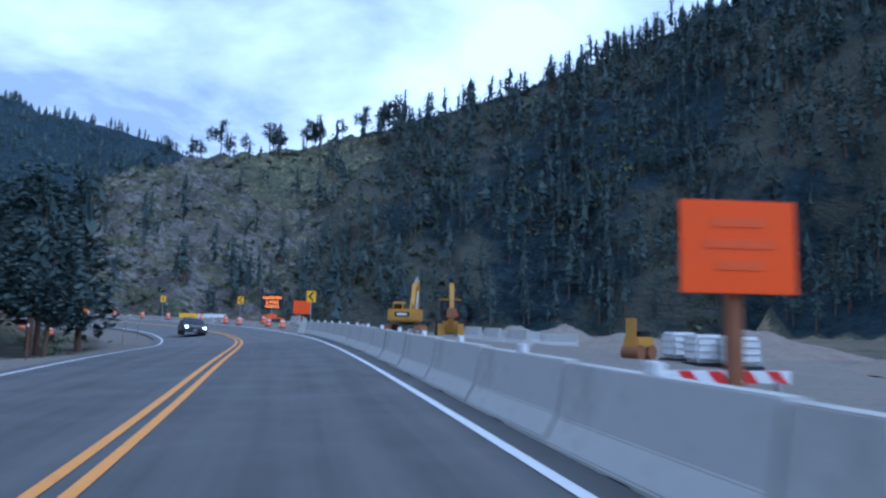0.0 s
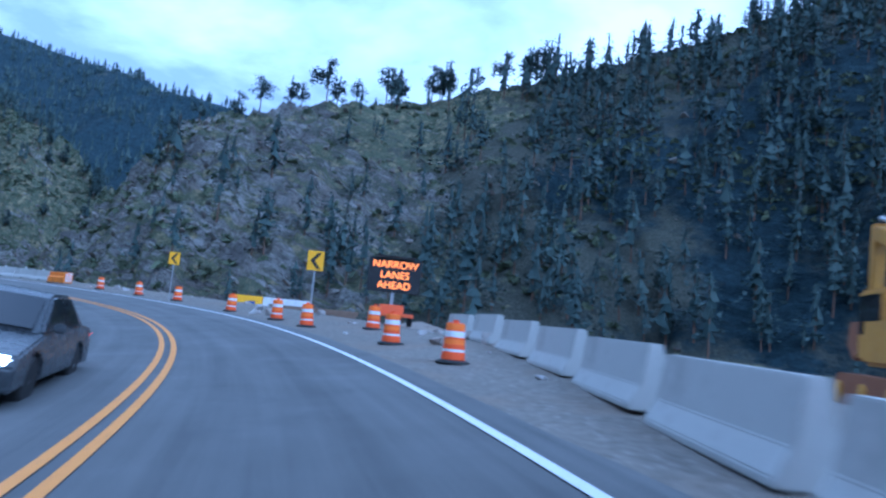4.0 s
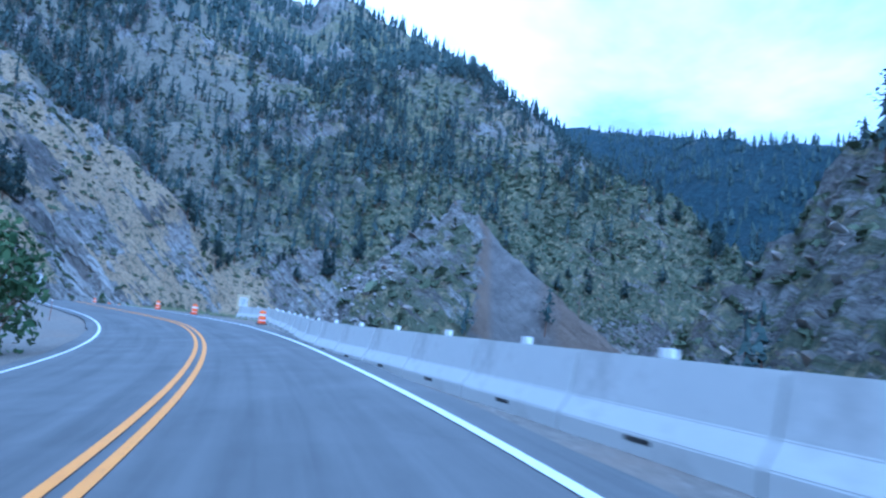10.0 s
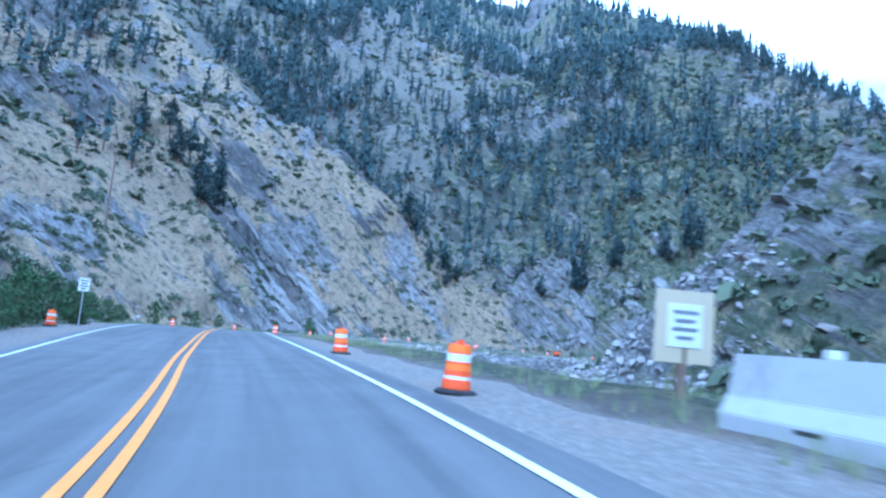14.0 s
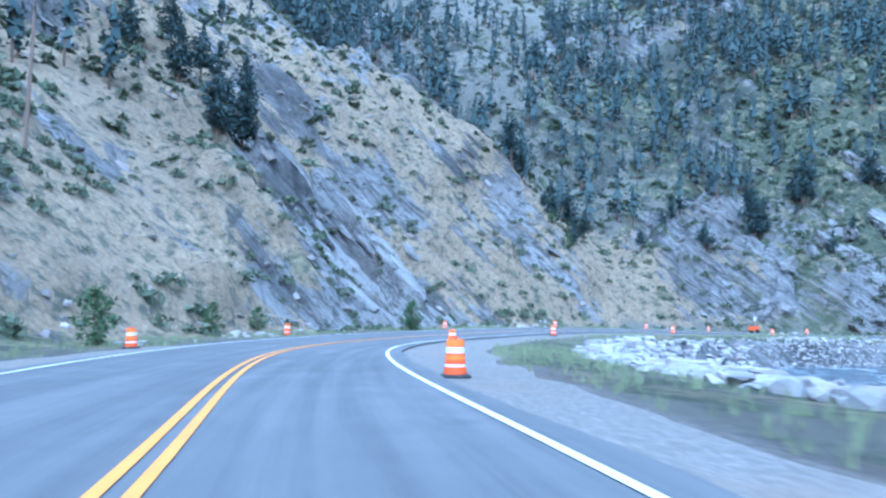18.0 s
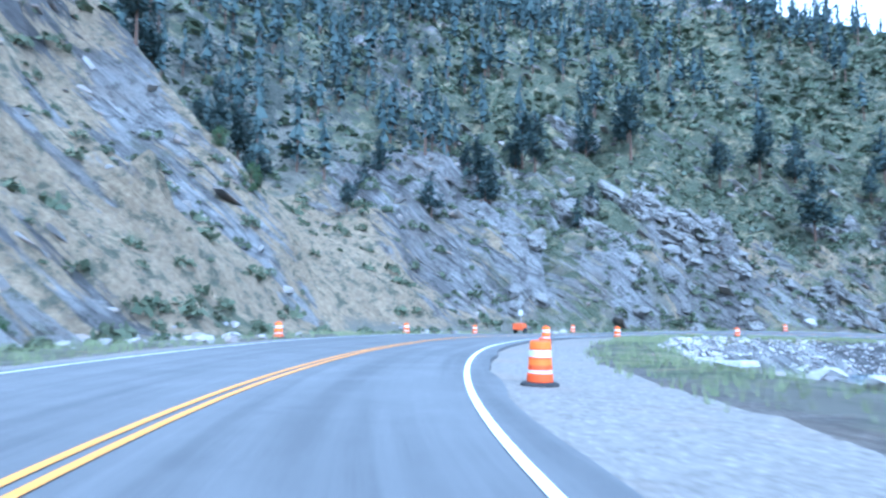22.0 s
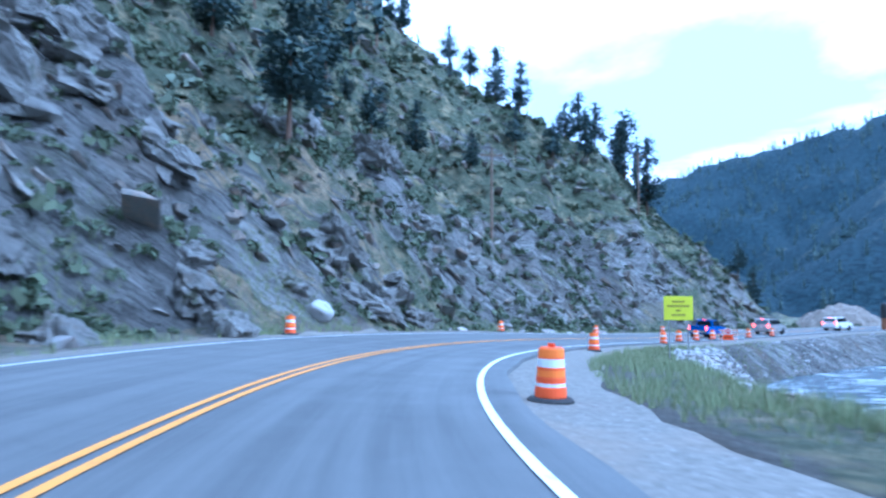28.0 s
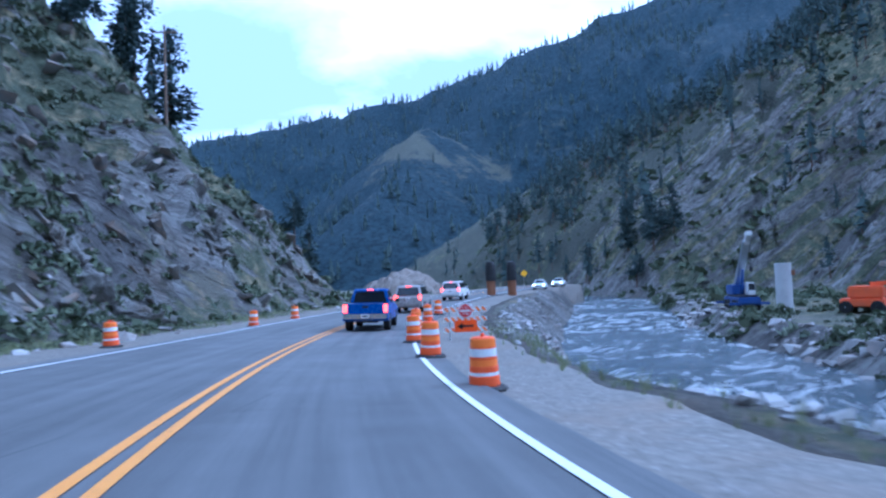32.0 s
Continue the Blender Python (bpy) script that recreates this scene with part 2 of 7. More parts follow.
    # far conifer crowns; the blue of distance haze is put into their colour
    hazed_canopy = k.mix(k.span(k.noise(0.3, 8, 0.8), 0.36, 0.64), (0.012, 0.025, 0.034), (0.055, 0.088, 0.104))
    c = veil(forest, 0.78, 0.88, c, hazed_canopy, k.noise(0.09, 8, 0.75), 0.7)
    soft = k.math("SUBTRACT", 1.0, k.span(gravel, 0.4, 0.7, 0.0, 0.97))
    h = k.math("ADD", k.math("MULTIPLY", slab, 2.2), k.math("ADD", k.math("MULTIPLY", ledge, 0.8), k.math("MULTIPLY", fine, 0.35)))
    k.bump(k.math("MULTIPLY", h, soft), 1.0, 0.8)
    return k.done(c, 0.92, spec=0.2)


def needle_material(name, a, b, c2):
    k = Nodes(name)
    c = k.mix(k.island(), a, b)
    c = k.mix(k.span(k.noise(0.09, 3), 0.45, 0.7), c, c2)
    c = k.mix(k.math("MULTIPLY", k.noise(5, 4), 0.3), c, (0.025, 0.035, 0.024))
    return k.done(c, 0.8, spec=0.15)


ASPHALT = asphalt_material("asphalt", 1.0)
NEW_ASPHALT = asphalt_material("newer_asphalt", 0.75)
WHITE_LINE = line_material("white_line_paint", (0.72, 0.72, 0.71), (0.82, 0.82, 0.81))
YELLOW_LINE = line_material("yellow_line_paint", (0.68, 0.27, 0.03), (0.78, 0.34, 0.045))
GROUND = terrain_material()
NEEDLES = needle_material("pine_needles", (0.05, 0.076, 0.076), (0.132, 0.17, 0.157), (0.09, 0.121, 0.117))
LEAVES = needle_material("shrub_leaves", (0.085, 0.108, 0.066), (0.2, 0.222, 0.135), (0.15, 0.168, 0.103))
SAGE = needle_material("sage_leaves", (0.12, 0.145, 0.10), (0.26, 0.285, 0.2), (0.19, 0.21, 0.155))
GRASS = needle_material("roadside_grass", (0.21, 0.275, 0.125), (0.46, 0.45, 0.25), (0.33, 0.365, 0.19))
BARK = plain("pine_bark", (0.10, 0.062, 0.04), (0.19, 0.12, 0.08), 0.95, scale=6, bump=0.8)
CONCRETE = plain("barrier_concrete", (0.43, 0.43, 0.405), (0.57, 0.565, 0.535), 0.85, scale=1.4, bump=0.3, dirt=0.55, dirt_color=(0.2, 0.185, 0.17))
ORANGE = plain("orange_plastic", (0.82, 0.105, 0.02), (0.92, 0.15, 0.032), 0.55, scale=3, bump=0.05, spec=0.25, dirt=0.12)
REFLECT_WHITE = plain("white_sheeting", (0.80, 0.80, 0.80), (0.9, 0.9, 0.9), 0.35, scale=6, bump=0.03, dirt=0.15)
REFLECT_ORANGE = plain("orange_sheeting", (0.96, 0.2, 0.02), (1.0, 0.27, 0.035), 0.5, scale=6, bump=0.03, spec=0.25, dirt=0.08)
CUSHION = plain("amber_plastic", (0.86, 0.25, 0.02), (0.93, 0.34, 0.03), 0.5, scale=3, bump=0.05, spec=0.3, dirt=0.15)
RUBBER = plain("black_rubber", (0.018, 0.018, 0.018), (0.035, 0.034, 0.033), 0.85, scale=5)


# ---- the lie of the road ----
# every 2 seconds of driving: x, y, height of the surface under the driving line, bank in degrees (right side down)
ROAD = [
    (9.85, -46.56, 0.03, -1.2), (4.94, -23.27, 0.03, -1.2), (0.02, 0.01, 0.03, -1.2), (-5.32, 23.33, 0.16, -2.3),
    (-12.06, 46.09, 0.07, -5.4), (-22.55, 67.06, 0.28, -5.4), (-38.79, 83.59, 0.70, -5.5), (-58.97, 94.91, 0.95, -6.1),
    (-81.23, 102.64, 1.18, -6.9), (-104.73, 106.90, 1.49, -5.3), (-128.63, 107.41, 1.73, -3.6), (-153.51, 107.33, 1.78, -1.0),
    (-178.68, 109.98, 1.39, -0.5), (-200.86, 119.43, 1.06, 0.0), (-216.83, 135.62, 1.11, 0.4), (-226.92, 155.54, 0.85, 0.8),
    (-229.90, 177.35, 0.47, -0.2), (-223.07, 198.07, 0.13, 2.0), (-209.54, 215.08, -0.56, 2.9), (-192.87, 229.07, -1.31, 1.8),
    (-174.28, 240.41, -1.64, 0.6), (-154.37, 249.27, -1.66, 0.0), (-133.68, 256.12, -1.66, 0.0), (-112.56, 261.50, -1.66, 0.0),
    (-91.23, 266.02, -1.66, 0.0),
]
EDGE_RIGHT = [(-4, 1.97), (0.5, 1.95), (2.4, 1.9), (5.4, 1.97), (6.4, 2.0), (7.4, 1.7), (8.4, 1.58), (9.4, 1.93), (10.4, 1.99), (11.4, 1.82), (12.4, 1.93), (13.4, 2.13), (14.4, 2.0), (15.4, 1.98), (17.0, 2.2), (18.4, 2.42), (18.9, 2.17), (19.5, 1.73), (20.0, 1.37),
              (20.4, 1.07), (21.4, 1.04), (22.0, 1.41), (22.5, 1.69), (23.0, 1.86), (23.5, 1.95), (24.5, 1.99), (25.1, 1.97), (25.8, 1.73), (27.4, 1.46), (28.4, 1.57), (29.5, 1.6), (30.0, 1.72), (30.55, 1.95), (31.5, 2.1), (32.5, 1.98), (44, 1.95)]
CENTRE = [(-4, -1.6), (0.5, -1.55), (1.5, -1.74), (6.6, -1.51), (7.6, -1.76), (9.0, -1.7), (10.0, -1.52), (11.5, -1.38), (13.5, -0.93), (15.5, -1.67), (17.2, -1.35), (18.45, -1.13), (18.9, -1.5), (19.5, -2.08), (20.0, -2.55), (20.6, -2.68), (21.5, -2.5), (22.0, -2.36), (22.5, -2.1),
          (23.0, -1.93), (23.5, -1.68), (24.5, -1.55), (25.0, -1.82), (25.5, -2.08), (26.5, -2.3), (27.5, -2.28), (28.0, -2.3), (28.5, -2.04), (29.5, -1.99), (30.5, -1.69), (31.5, -1.42), (32.6, -1.48), (44, -1.7)]
EDGE_LEFT = [(-4, -5.6), (1.3, -5.65), (2.4, -5.9), (3.7, -6.2), (7, -5.6), (10.6, -5.3), (12.3, -4.8), (14.5, -5.27), (16.5, -6.0), (19.1, -6.1), (20.3, -7.4), (22.2, -7.7), (24.2, -6.9), (28.3, -8.2), (29.2, -7.7), (31.1, -6.2), (33.3, -6.1), (44, -5.6)]


def spline(xs, ys, at):
    """A natural cubic spline through (xs, ys), read at the places given."""
    xs, ys, at = np.asarray(xs, float), np.asarray(ys, float), np.asarray(at, float)
    n, h = len(xs), np.diff(xs)
    a, b = np.zeros((n, n)), np.zeros(n)
    a[0, 0] = a[-1, -1] = 1
    for i in range(1, n - 1):
        a[i, i - 1:i + 2] = h[i - 1], 2 * (h[i - 1] + h[i]), h[i]
        b[i] = 6 * ((ys[i + 1] - ys[i]) / h[i] - (ys[i] - ys[i - 1]) / h[i - 1])
    m = np.linalg.solve(a, b)
    k = np.clip(np.searchsorted(xs, at) - 1, 0, n - 2)
    d, w = at - xs[k], h[k]
    return ys[k] + d * ((ys[k + 1] - ys[k]) / w - w * (2 * m[k] + m[k + 1]) / 6) + d * d * m[k] / 2 + d ** 3 * (m[k + 1] - m[k]) / (6 * w)


S = np.arange(-4, 44.001, 0.1)
_s = np.arange(-4, 44.1, 2.0)
RX, RY, RZ, RB = (spline(_s, [r[i] for r in ROAD], S) for i in range(4))
_tx, _ty = np.gradient(RX), np.gradient(RY)
_tl = np.hypot(_tx, _ty)
TX, TY = _tx / _tl, _ty / _tl
NX, NY = TY, -TX  # to the right
RISE = -np.tan(np.radians(RB))  # height gained per metre to the right


def eased(rows, half):
    w = np.interp(S, *zip(*rows))
    for _ in range(2):
        w = np.convolve(np.pad(w, half, mode="edge"), np.ones(2 * half + 1) / (2 * half + 1), "valid")
    return w


W_RIGHT, W_CENTRE, W_LEFT = eased(EDGE_RIGHT, 2), eased(CENTRE, 2), eased(EDGE_LEFT, 6)


def on_road(s, lat, up=0.0):
    """The place beside or on the road: seconds along it, metres to the right, metres above its surface."""
    x, y, z = np.interp(s, S, RX), np.interp(s, S, RY), np.interp(s, S, RZ)
    nx, ny, r = np.interp(s, S, NX), np.interp(s, S, NY), np.interp(s, S, RISE)
    return float(x + nx * lat), float(y + ny * lat), float(z + r * lat + up)


def road_turn(s):
    """The heading of the road there, in degrees for pose()."""
    return math.degrees(math.atan2(np.interp(s, S, TY), np.interp(s, S, TX)))


# ---- the shape of the land ----
def lattice(ix, iy, seed):
    h = (ix.astype(np.int64) * 374761393 + iy.astype(np.int64) * 668265263 + seed * 974634777) & 0x7FFFFFFF
    h = ((h ^ (h >> 13)) * 1274126177) & 0x7FFFFFFF
    return ((h ^ (h >> 16)) & 0xFFFF) / 65535.0


def grain(x, y, size, octaves=4, seed=0, keep=0.5):
    """Smooth random heights, from -1 to 1, with the largest bumps about size metres wide."""
    total, amp, norm = 0.0, 1.0, 0.0
    x, y = np.asarray(x, float), np.asarray(y, float)
    for o in range(octaves):
        u, v = x / size + 31.7 * o, y / size - 17.3 * o
        i, j = np.floor(u), np.floor(v)
        a, b = u - i, v - j
        a, b = a * a * a * (a * (a * 6 - 15) + 10), b * b * b * (b * (b * 6 - 15) + 10)
        n00, n10 = lattice(i, j, seed + o), lattice(i + 1, j, seed + o)
        n01, n11 = lattice(i, j + 1, seed + o), lattice(i + 1, j + 1, seed + o)
        total = total + amp * ((n00 * (1 - a) + n10 * a) * (1 - b) + (n01 * (1 - a) + n11 * a) * b)
        norm, amp, size = norm + amp, amp * keep, size / 2
    return 2 * total / norm - 1


def crags(x, y, size, octaves=4, seed=0):
    """Sharp-backed ridges, from 0 to 1."""
    return 1 - np.abs(grain(x, y, size, octaves, seed, 0.55)) * 2


def near_line(x, y, pts):
    """Distance to a bent line, the share along it (in points), and the side (positive on its left)."""
    best, along, side = np.full(x.shape, 1e9), np.zeros(x.shape), np.zeros(x.shape)
    for i in range(len(pts) - 1):
        (ax, ay), (bx, by) = pts[i][:2], pts[i + 1][:2]
        dx, dy = bx - ax, by - ay
        t = np.clip(((x - ax) * dx + (y - ay) * dy) / (dx * dx + dy * dy), 0, 1)
        d = np.hypot(x - ax - t * dx, y - ay - t * dy)
        c = dx * (y - ay) - dy * (x - ax)
        m = d < best
        best, along, side = np.where(m, d, best), np.where(m, i + t, along), np.where(m, np.sign(c), side)
    return best, along, side


# foot of the great western mountain, with the steepness of its face
FOOT = [
    (-6, -160, 0.6), (-13, -60, 0.6), (-17, -10, 0.62), (-22, 22, 0.66), (-29.5, 46, 0.75), (-34, 60, 0.85), (-41, 68, 0.85), (-54, 76.5, 0.72), (-78, 84, 0.62), (-112, 92, 0.62), (-150, 95, 0.66),
    (-186, 98, 0.74), (-212, 108, 0.8), (-231, 127, 0.84), (-242, 152, 0.86), (-246, 178, 0.92), (-241, 192, 0.85), (-236, 202, 0.8),
    (-229, 208.5, 0.8), (-222.5, 216, 0.8), (-215, 225, 0.85), (-198, 242, 0.95), (-166, 261, 1.0), (-136, 279, 1.0), (-126, 291, 0.95), (-148, 316, 0.95), (-190, 352, 0.95), (-222, 410, 1.0), (-270, 540, 0.85), (-620, 660, 0.7),
]
# the points of that line between which a wall of rock rises from the verge
WALL = [15.4, 16.6, 19.4, 20.5]
# backbones of the other hills: x, y, height
SPUR = [(-119, 172, 0), (-104, 177, 19), (-90, 184, 38), (-66, 191, 46), (-44, 206, 53), (-10, 217, 65), (30, 222, 80), (68, 222, 96), (140, 205, 126), (230, 160, 164), (300, 40, 190), (330, -150, 200)]
SPUR_NORTH = [(-10, 217, 62), (31, 282, 50), (64, 339, 39), (84, 385, 24), (105, 440, 5)]
KNOB = [(-134, 155, 4), (-141, 159, 12), (-149, 165, 22), (-159, 166, 27), (-172, 168, 13), (-180, 166, 3)]
KNOB_SIDE = [(-149, 165, 21.5), (-138, 171, 11), (-125, 177, 1)]
KNOB_BACK = [(-159, 166, 26), (-166, 180, 19), (-165, 192, 10), (-160, 204, 0)]
FAR_RIDGE = [(-1100, 900, 435), (-620, 740, 276), (-340, 600, 178), (-240, 570, 148), (-120, 545, 92), (-40, 530, 60)]
EAST_RANGE = [(150, 1150, 120), (322, 830, 172), (462, 660, 214), (562, 440, 300), (700, 250, 360), (900, -100, 380)]
CLEARING = [(226, 502, 118), (160, 470, 75), (95, 452, 45)]
# crest of the straw-coloured spur that comes down to the bend, between the open slope and the wooded one behind it
STRAW_SPUR = [(-372, 62, 96), (-325, 94, 75), (-284, 124, 51), (-271, 145, 33), (-253.5, 151.5, 14.5), (-249.5, 154, 8), (-247, 156, 2)]
# the bare slabs under it: a band of rock that leans down to the road
SLABS = [(-241, 111), (-230, 120), (-219, 127)]
# the middle of the river, and the height of its water
RIVER = [(80, 130, -2.6), (-40, 130, -2.5), (-90, 136, -2.4), (-116, 142, -2.2), (-141, 138, -2.0), (-163.5, 133.5, -1.9), (-184, 136.5, -1.9), (-200.5, 147, -2.0), (-208, 161.5, -2.3), (-211.5, 175, -2.6),
         (-207.5, 187.5, -3.0), (-200, 201.5, -3.6), (-189.6, 213.8, -4.1), (-178, 221, -4.4), (-164.5, 227.8, -4.6), (-146.5, 235.3, -4.7), (-118, 245, -4.8), (-85, 259, -5.0), (-55, 285, -5.3), (-25, 320, -5.6)]


def ledges(z, x, y, thick, seed):
    """What to add to a height to break it into beds of rock that dip to the north."""
    u = (z + 0.75 * (0.37 * x + 0.93 * y)) / thick + 0.9 * grain(x, y, thick * 4, 3, seed)
    r = u - np.floor(u)
    step = np.clip((r - 0.62) / 0.38, 0, 1)
    return thick * (step * step * (3 - 2 * step) - r)


def blocks(x, y, size, seed, long=2.2, turn=0.6):
    """Tilted slabs of broken rock: a height from -1 to 1 and a tone from 0 to 1 for each."""
    u, v = (x * math.cos(turn) + y * math.sin(turn)) / size, (y * math.cos(turn) - x * math.sin(turn)) / (size * long)
    w = 0.35 * grain(x, y, size * 1.5, 2, seed + 9)
    u, v = u + w, v - w
    bi, bj, bd = np.zeros_like(u), np.zeros_like(u), np.full(u.shape, 1e9)
    du, dv = np.zeros_like(u), np.zeros_like(u)
    for oi in (-1, 0, 1):
        for oj in (-1, 0, 1):
            i, j = np.floor(u) + oi, np.floor(v) + oj
            a, b = u - i - lattice(i, j, seed), v - j - lattice(i, j, seed + 1)
            d = a * a + b * b
            m = d < bd
            bi, bj, bd, du, dv = np.where(m, i, bi), np.where(m, j, bj), np.where(m, d, bd), np.where(m, a, du), np.where(m, b, dv)
    h = (lattice(bi, bj, seed + 2) - 0.5) * 1.4 + du * (lattice(bi, bj, seed + 3) - 0.2) * 1.5 + dv * (lattice(bi, bj, seed + 4) - 0.5) * 1.2
    return h, lattice(bi, bj, seed + 5)


def ridge(x, y, pts, steep, wobble, seed, north=1.0):
    d, along, side = near_line(x, y, pts)
    d = np.where(side > 0, d * north, d)
    top = np.interp(along, np.arange(len(pts)), [q[2] for q in pts])
    return top - d * steep * (1 + 0.14 * grain(x, y, 40, 3, seed)) + wobble * grain(x, y, 34, 4, seed + 5) * np.clip(d / 15, 0.25, 1) - 0.10 * np.maximum(0, d - 40)


def smooth_max(a, b, k):
    h = np.clip(0.5 + 0.5 * (a - b) / k, 0, 1)
    return b * (1 - h) + a * h + k * h * (1 - h)


def on_spur(x, y, d, along, side):
    """Share of the open, straw-coloured slope on the road's side of the spur."""
    reach = np.interp(along, [0, 0.6, 1.2, 2, 3, 6], [10, 16, 28, 62, 90, 110])
    return (side <= 0) * np.clip((reach + 7 * grain(x, y, 22, 3, 153) - d) / 7, 0, 1) * (y < 163)


def z_beds(z, x, y):
    """What to add to a height to make stepped slabs that lean to the north at half a right angle."""
    u = (z + 1.05 * (0.37 * x + 0.93 * y)) / 1.45 + 0.5 * grain(x, y, 6, 2, 154)
    out = 0.0
    for thick, k in ((4.6, 0.8), (2.3, 0.75)):
        r = u / thick - np.floor(u / thick)
        q = np.clip((r - 0.7) / 0.3, 0, 1)
        out = out + k * thick * (q * q * (3 - 2 * q) - r)
    return out


def land(x, y):
    """Height of the ground and the shares of gravel, straw, green and bare rock on it."""
    x, y = np.asarray(x, float).ravel(), np.asarray(y, float).ravel()
    # nearest stretch of road
    rs, rd = np.zeros(len(x), int), np.full(len(x), 1e9)
    coarse = np.arange(0, len(S), 3)
    for c in range(0, len(x), 20000):
        q = slice(c, c + 20000)
        dd = (x[q, None] - RX[coarse]) ** 2 + (y[q, None] - RY[coarse]) ** 2
        k = dd.argmin(1)
        rs[q] = coarse[k]
    best = np.full(len(x), 1e9)
    pick = rs.copy()
    for off in (-2, -1, 0, 1, 2):
        k = np.clip(rs + off, 0, len(S) - 1)
        d = (x - RX[k]) ** 2 + (y - RY[k]) ** 2
        m = d < best
        best, pick = np.where(m, d, best), np.where(m, k, pick)
    lat = (x - RX[pick]) * NX[pick] + (y - RY[pick]) * NY[pick]
    ahead = (x - RX[pick]) * TX[pick] + (y - RY[pick]) * TY[pick]
    lat = np.where(np.abs(ahead) > 3, np.sign(lat) * np.hypot(lat, ahead), lat)
    s = S[pick]
    left, right = W_LEFT[pick] - 0.7, W_RIGHT[pick] + 0.6
    over = np.maximum(np.maximum(left - lat, lat - right), 0)  # metres off the paving
    bank = np.clip(lat, left - 5, right + 4)
    zr = RZ[pick] + RISE[pick] * bank - 0.09
    fade = np.clip((over - 5) / 14, 0, 1)
    rough = grain(x, y, 3.0, 3, 3)
    valley = 0.35 * grain(x, y, 22, 3, 9) - 0.5 + np.clip(-x / 120, 0, 1) * 0.9 - 3.6 * np.clip((y - 165) / 35, 0, 1) * np.clip((x + 222) / 25, 0, 1)
    base = zr * (1 - fade) + valley * fade + rough * np.clip(over / 4, 0, 1) * 0.12 - np.clip(over, 0, 1.0) * 0.05
    # the western mountain
    d, along, side = near_line(x, y, FOOT)
    steep = np.interp(along, np.arange(len(FOOT)), [f[2] for f in FOOT])
    into = d * side + 2.6 * grain(x, y, 13, 3, 21) + 7.0 * grain(x, y, 60, 3, 22) * np.clip(d / 40, 0, 1)
    e = np.maximum(into, 0)
    upper = np.interp(along, np.arange(len(FOOT)), [f[2] if i < 16 or i > 20 else 1.04 for i, f in enumerate(FOOT)])
    face = (steep * np.minimum(e, 30) + upper * (np.clip(e - 30, 0, 25) + 0.80 * np.clip(e - 55, 0, 300) + 0.35 * np.maximum(e - 355, 0))) * np.clip(e / 5, 0.35, 1)
    # the wall of rock along the inside of the last bend
    wall = np.interp(along, WALL, [0, 1, 1, 0]) * np.clip(0.85 + 0.5 * grain(x, y, 16, 2, 157), 0.3, 1.3)
    foot = np.clip(e / 3.6, 0, 1)
    wall = wall * np.clip((70 - e) / 40, 0, 1)
    face = face + 5.2 * wall * foot * foot * (3 - 2 * foot)
    gully = crags(x, y, 62, 4, 31)
    face = face + np.clip(e / 30, 0, 1) * (5.5 * gully - 3.5) + np.clip(e / 150, 0, 1) * 16 * grain(x, y, 150, 3, 33)
    rocky = np.clip(grain(x, y, 26, 4, 41) * 1.9 + 0.40 + np.clip((y - 185) / 50, 0, 0.2) * (e < 90), 0, 1)
    # tilted slabs that come down to the road where it turns north
    u = (x + 0.55 * y) * 0.8
    dip = crags(u, (y - 0.6 * x) * 0.22, 9, 3, 51)
    near_face = np.clip(e / 6, 0, 1) * np.clip(1.3 - e / 260, 0.2, 1)
    face = face + rocky * near_face * (1.3 * dip - 0.3 + 0.9 * crags(x, y, 5.5, 3, 52))
    face = face + near_face * (0.25 + 0.75 * rocky) * (0.62 * ledges(face, x, y, 5.2, 53) + 0.6 * ledges(face, x, y, 1.9, 54) + 2.4)
    slab_h, slab_t = blocks(x, y, 7.5, 55)
    chip_h, chip_t = blocks(x, y, 2.6, 56, 1.6)
    tone = 0.62 * slab_t + 0.38 * chip_t
    face = face + wall * np.clip(e / 2, 0, 1) * np.clip((12 - e) / 4, 0, 1) * (1.0 * slab_h + 0.8 * chip_h)
    cliff = np.clip((y - 196) / 15, 0, 1) * np.clip((36 - e) / 12, 0, 1) * (into > 0)
    outcrop = np.maximum(np.clip((rocky - 0.42) * 4, 0, 1), 0.85 * cliff) * near_face
    face = face + outcrop * (2.3 * slab_h + 0.9 * chip_h + 0.9) + (1 - outcrop) * near_face * 0.22 * chip_h
    # the straw-coloured spur, with a gully behind it
    sd, sa, ss = near_line(x, y, STRAW_SPUR)
    crest = np.interp(sa, np.arange(len(STRAW_SPUR)), [q[2] for q in STRAW_SPUR]) + 1.2 * grain(x, y, 9, 3, 151)
    ends = np.clip((sa - 0.02) * 4, 0, 1) * np.clip((5.0 - sa) / 1.2, 0, 1)
    face = smooth_max(face, np.where(ends > 0, crest - sd * np.where(ss > 0, 1.0, 0.8), -99), 2.5)
    face = face - 9.5 * ends * (ss > 0) * np.clip((e - 8) / 20, 0, 1) * np.exp(-((sd - 21) / 12) ** 2)
    sunny = on_spur(x, y, sd, sa, ss) * (into > 0)
    slab_d = near_line(x, y, SLABS)[0]
    slabs = np.clip((12.5 - slab_d + 4 * grain(x, y, 9, 3, 152)) / 5, 0, 1) * np.clip(e / 2.5, 0, 1)
    beds = z_beds(face, x, y)
    face = face + slabs * (beds + 0.4)
    z = np.where(into > 0, base * (1 - np.clip(e / 6, 0, 1)) + np.maximum(base, 0) * np.clip(e / 6, 0, 1) + face, base)
    # the other hills
    hill_a = smooth_max(ridge(x, y, SPUR, 0.84, 4.0, 61, 1.35), ridge(x, y, SPUR_NORTH, 0.75, 4.0, 62), 6)
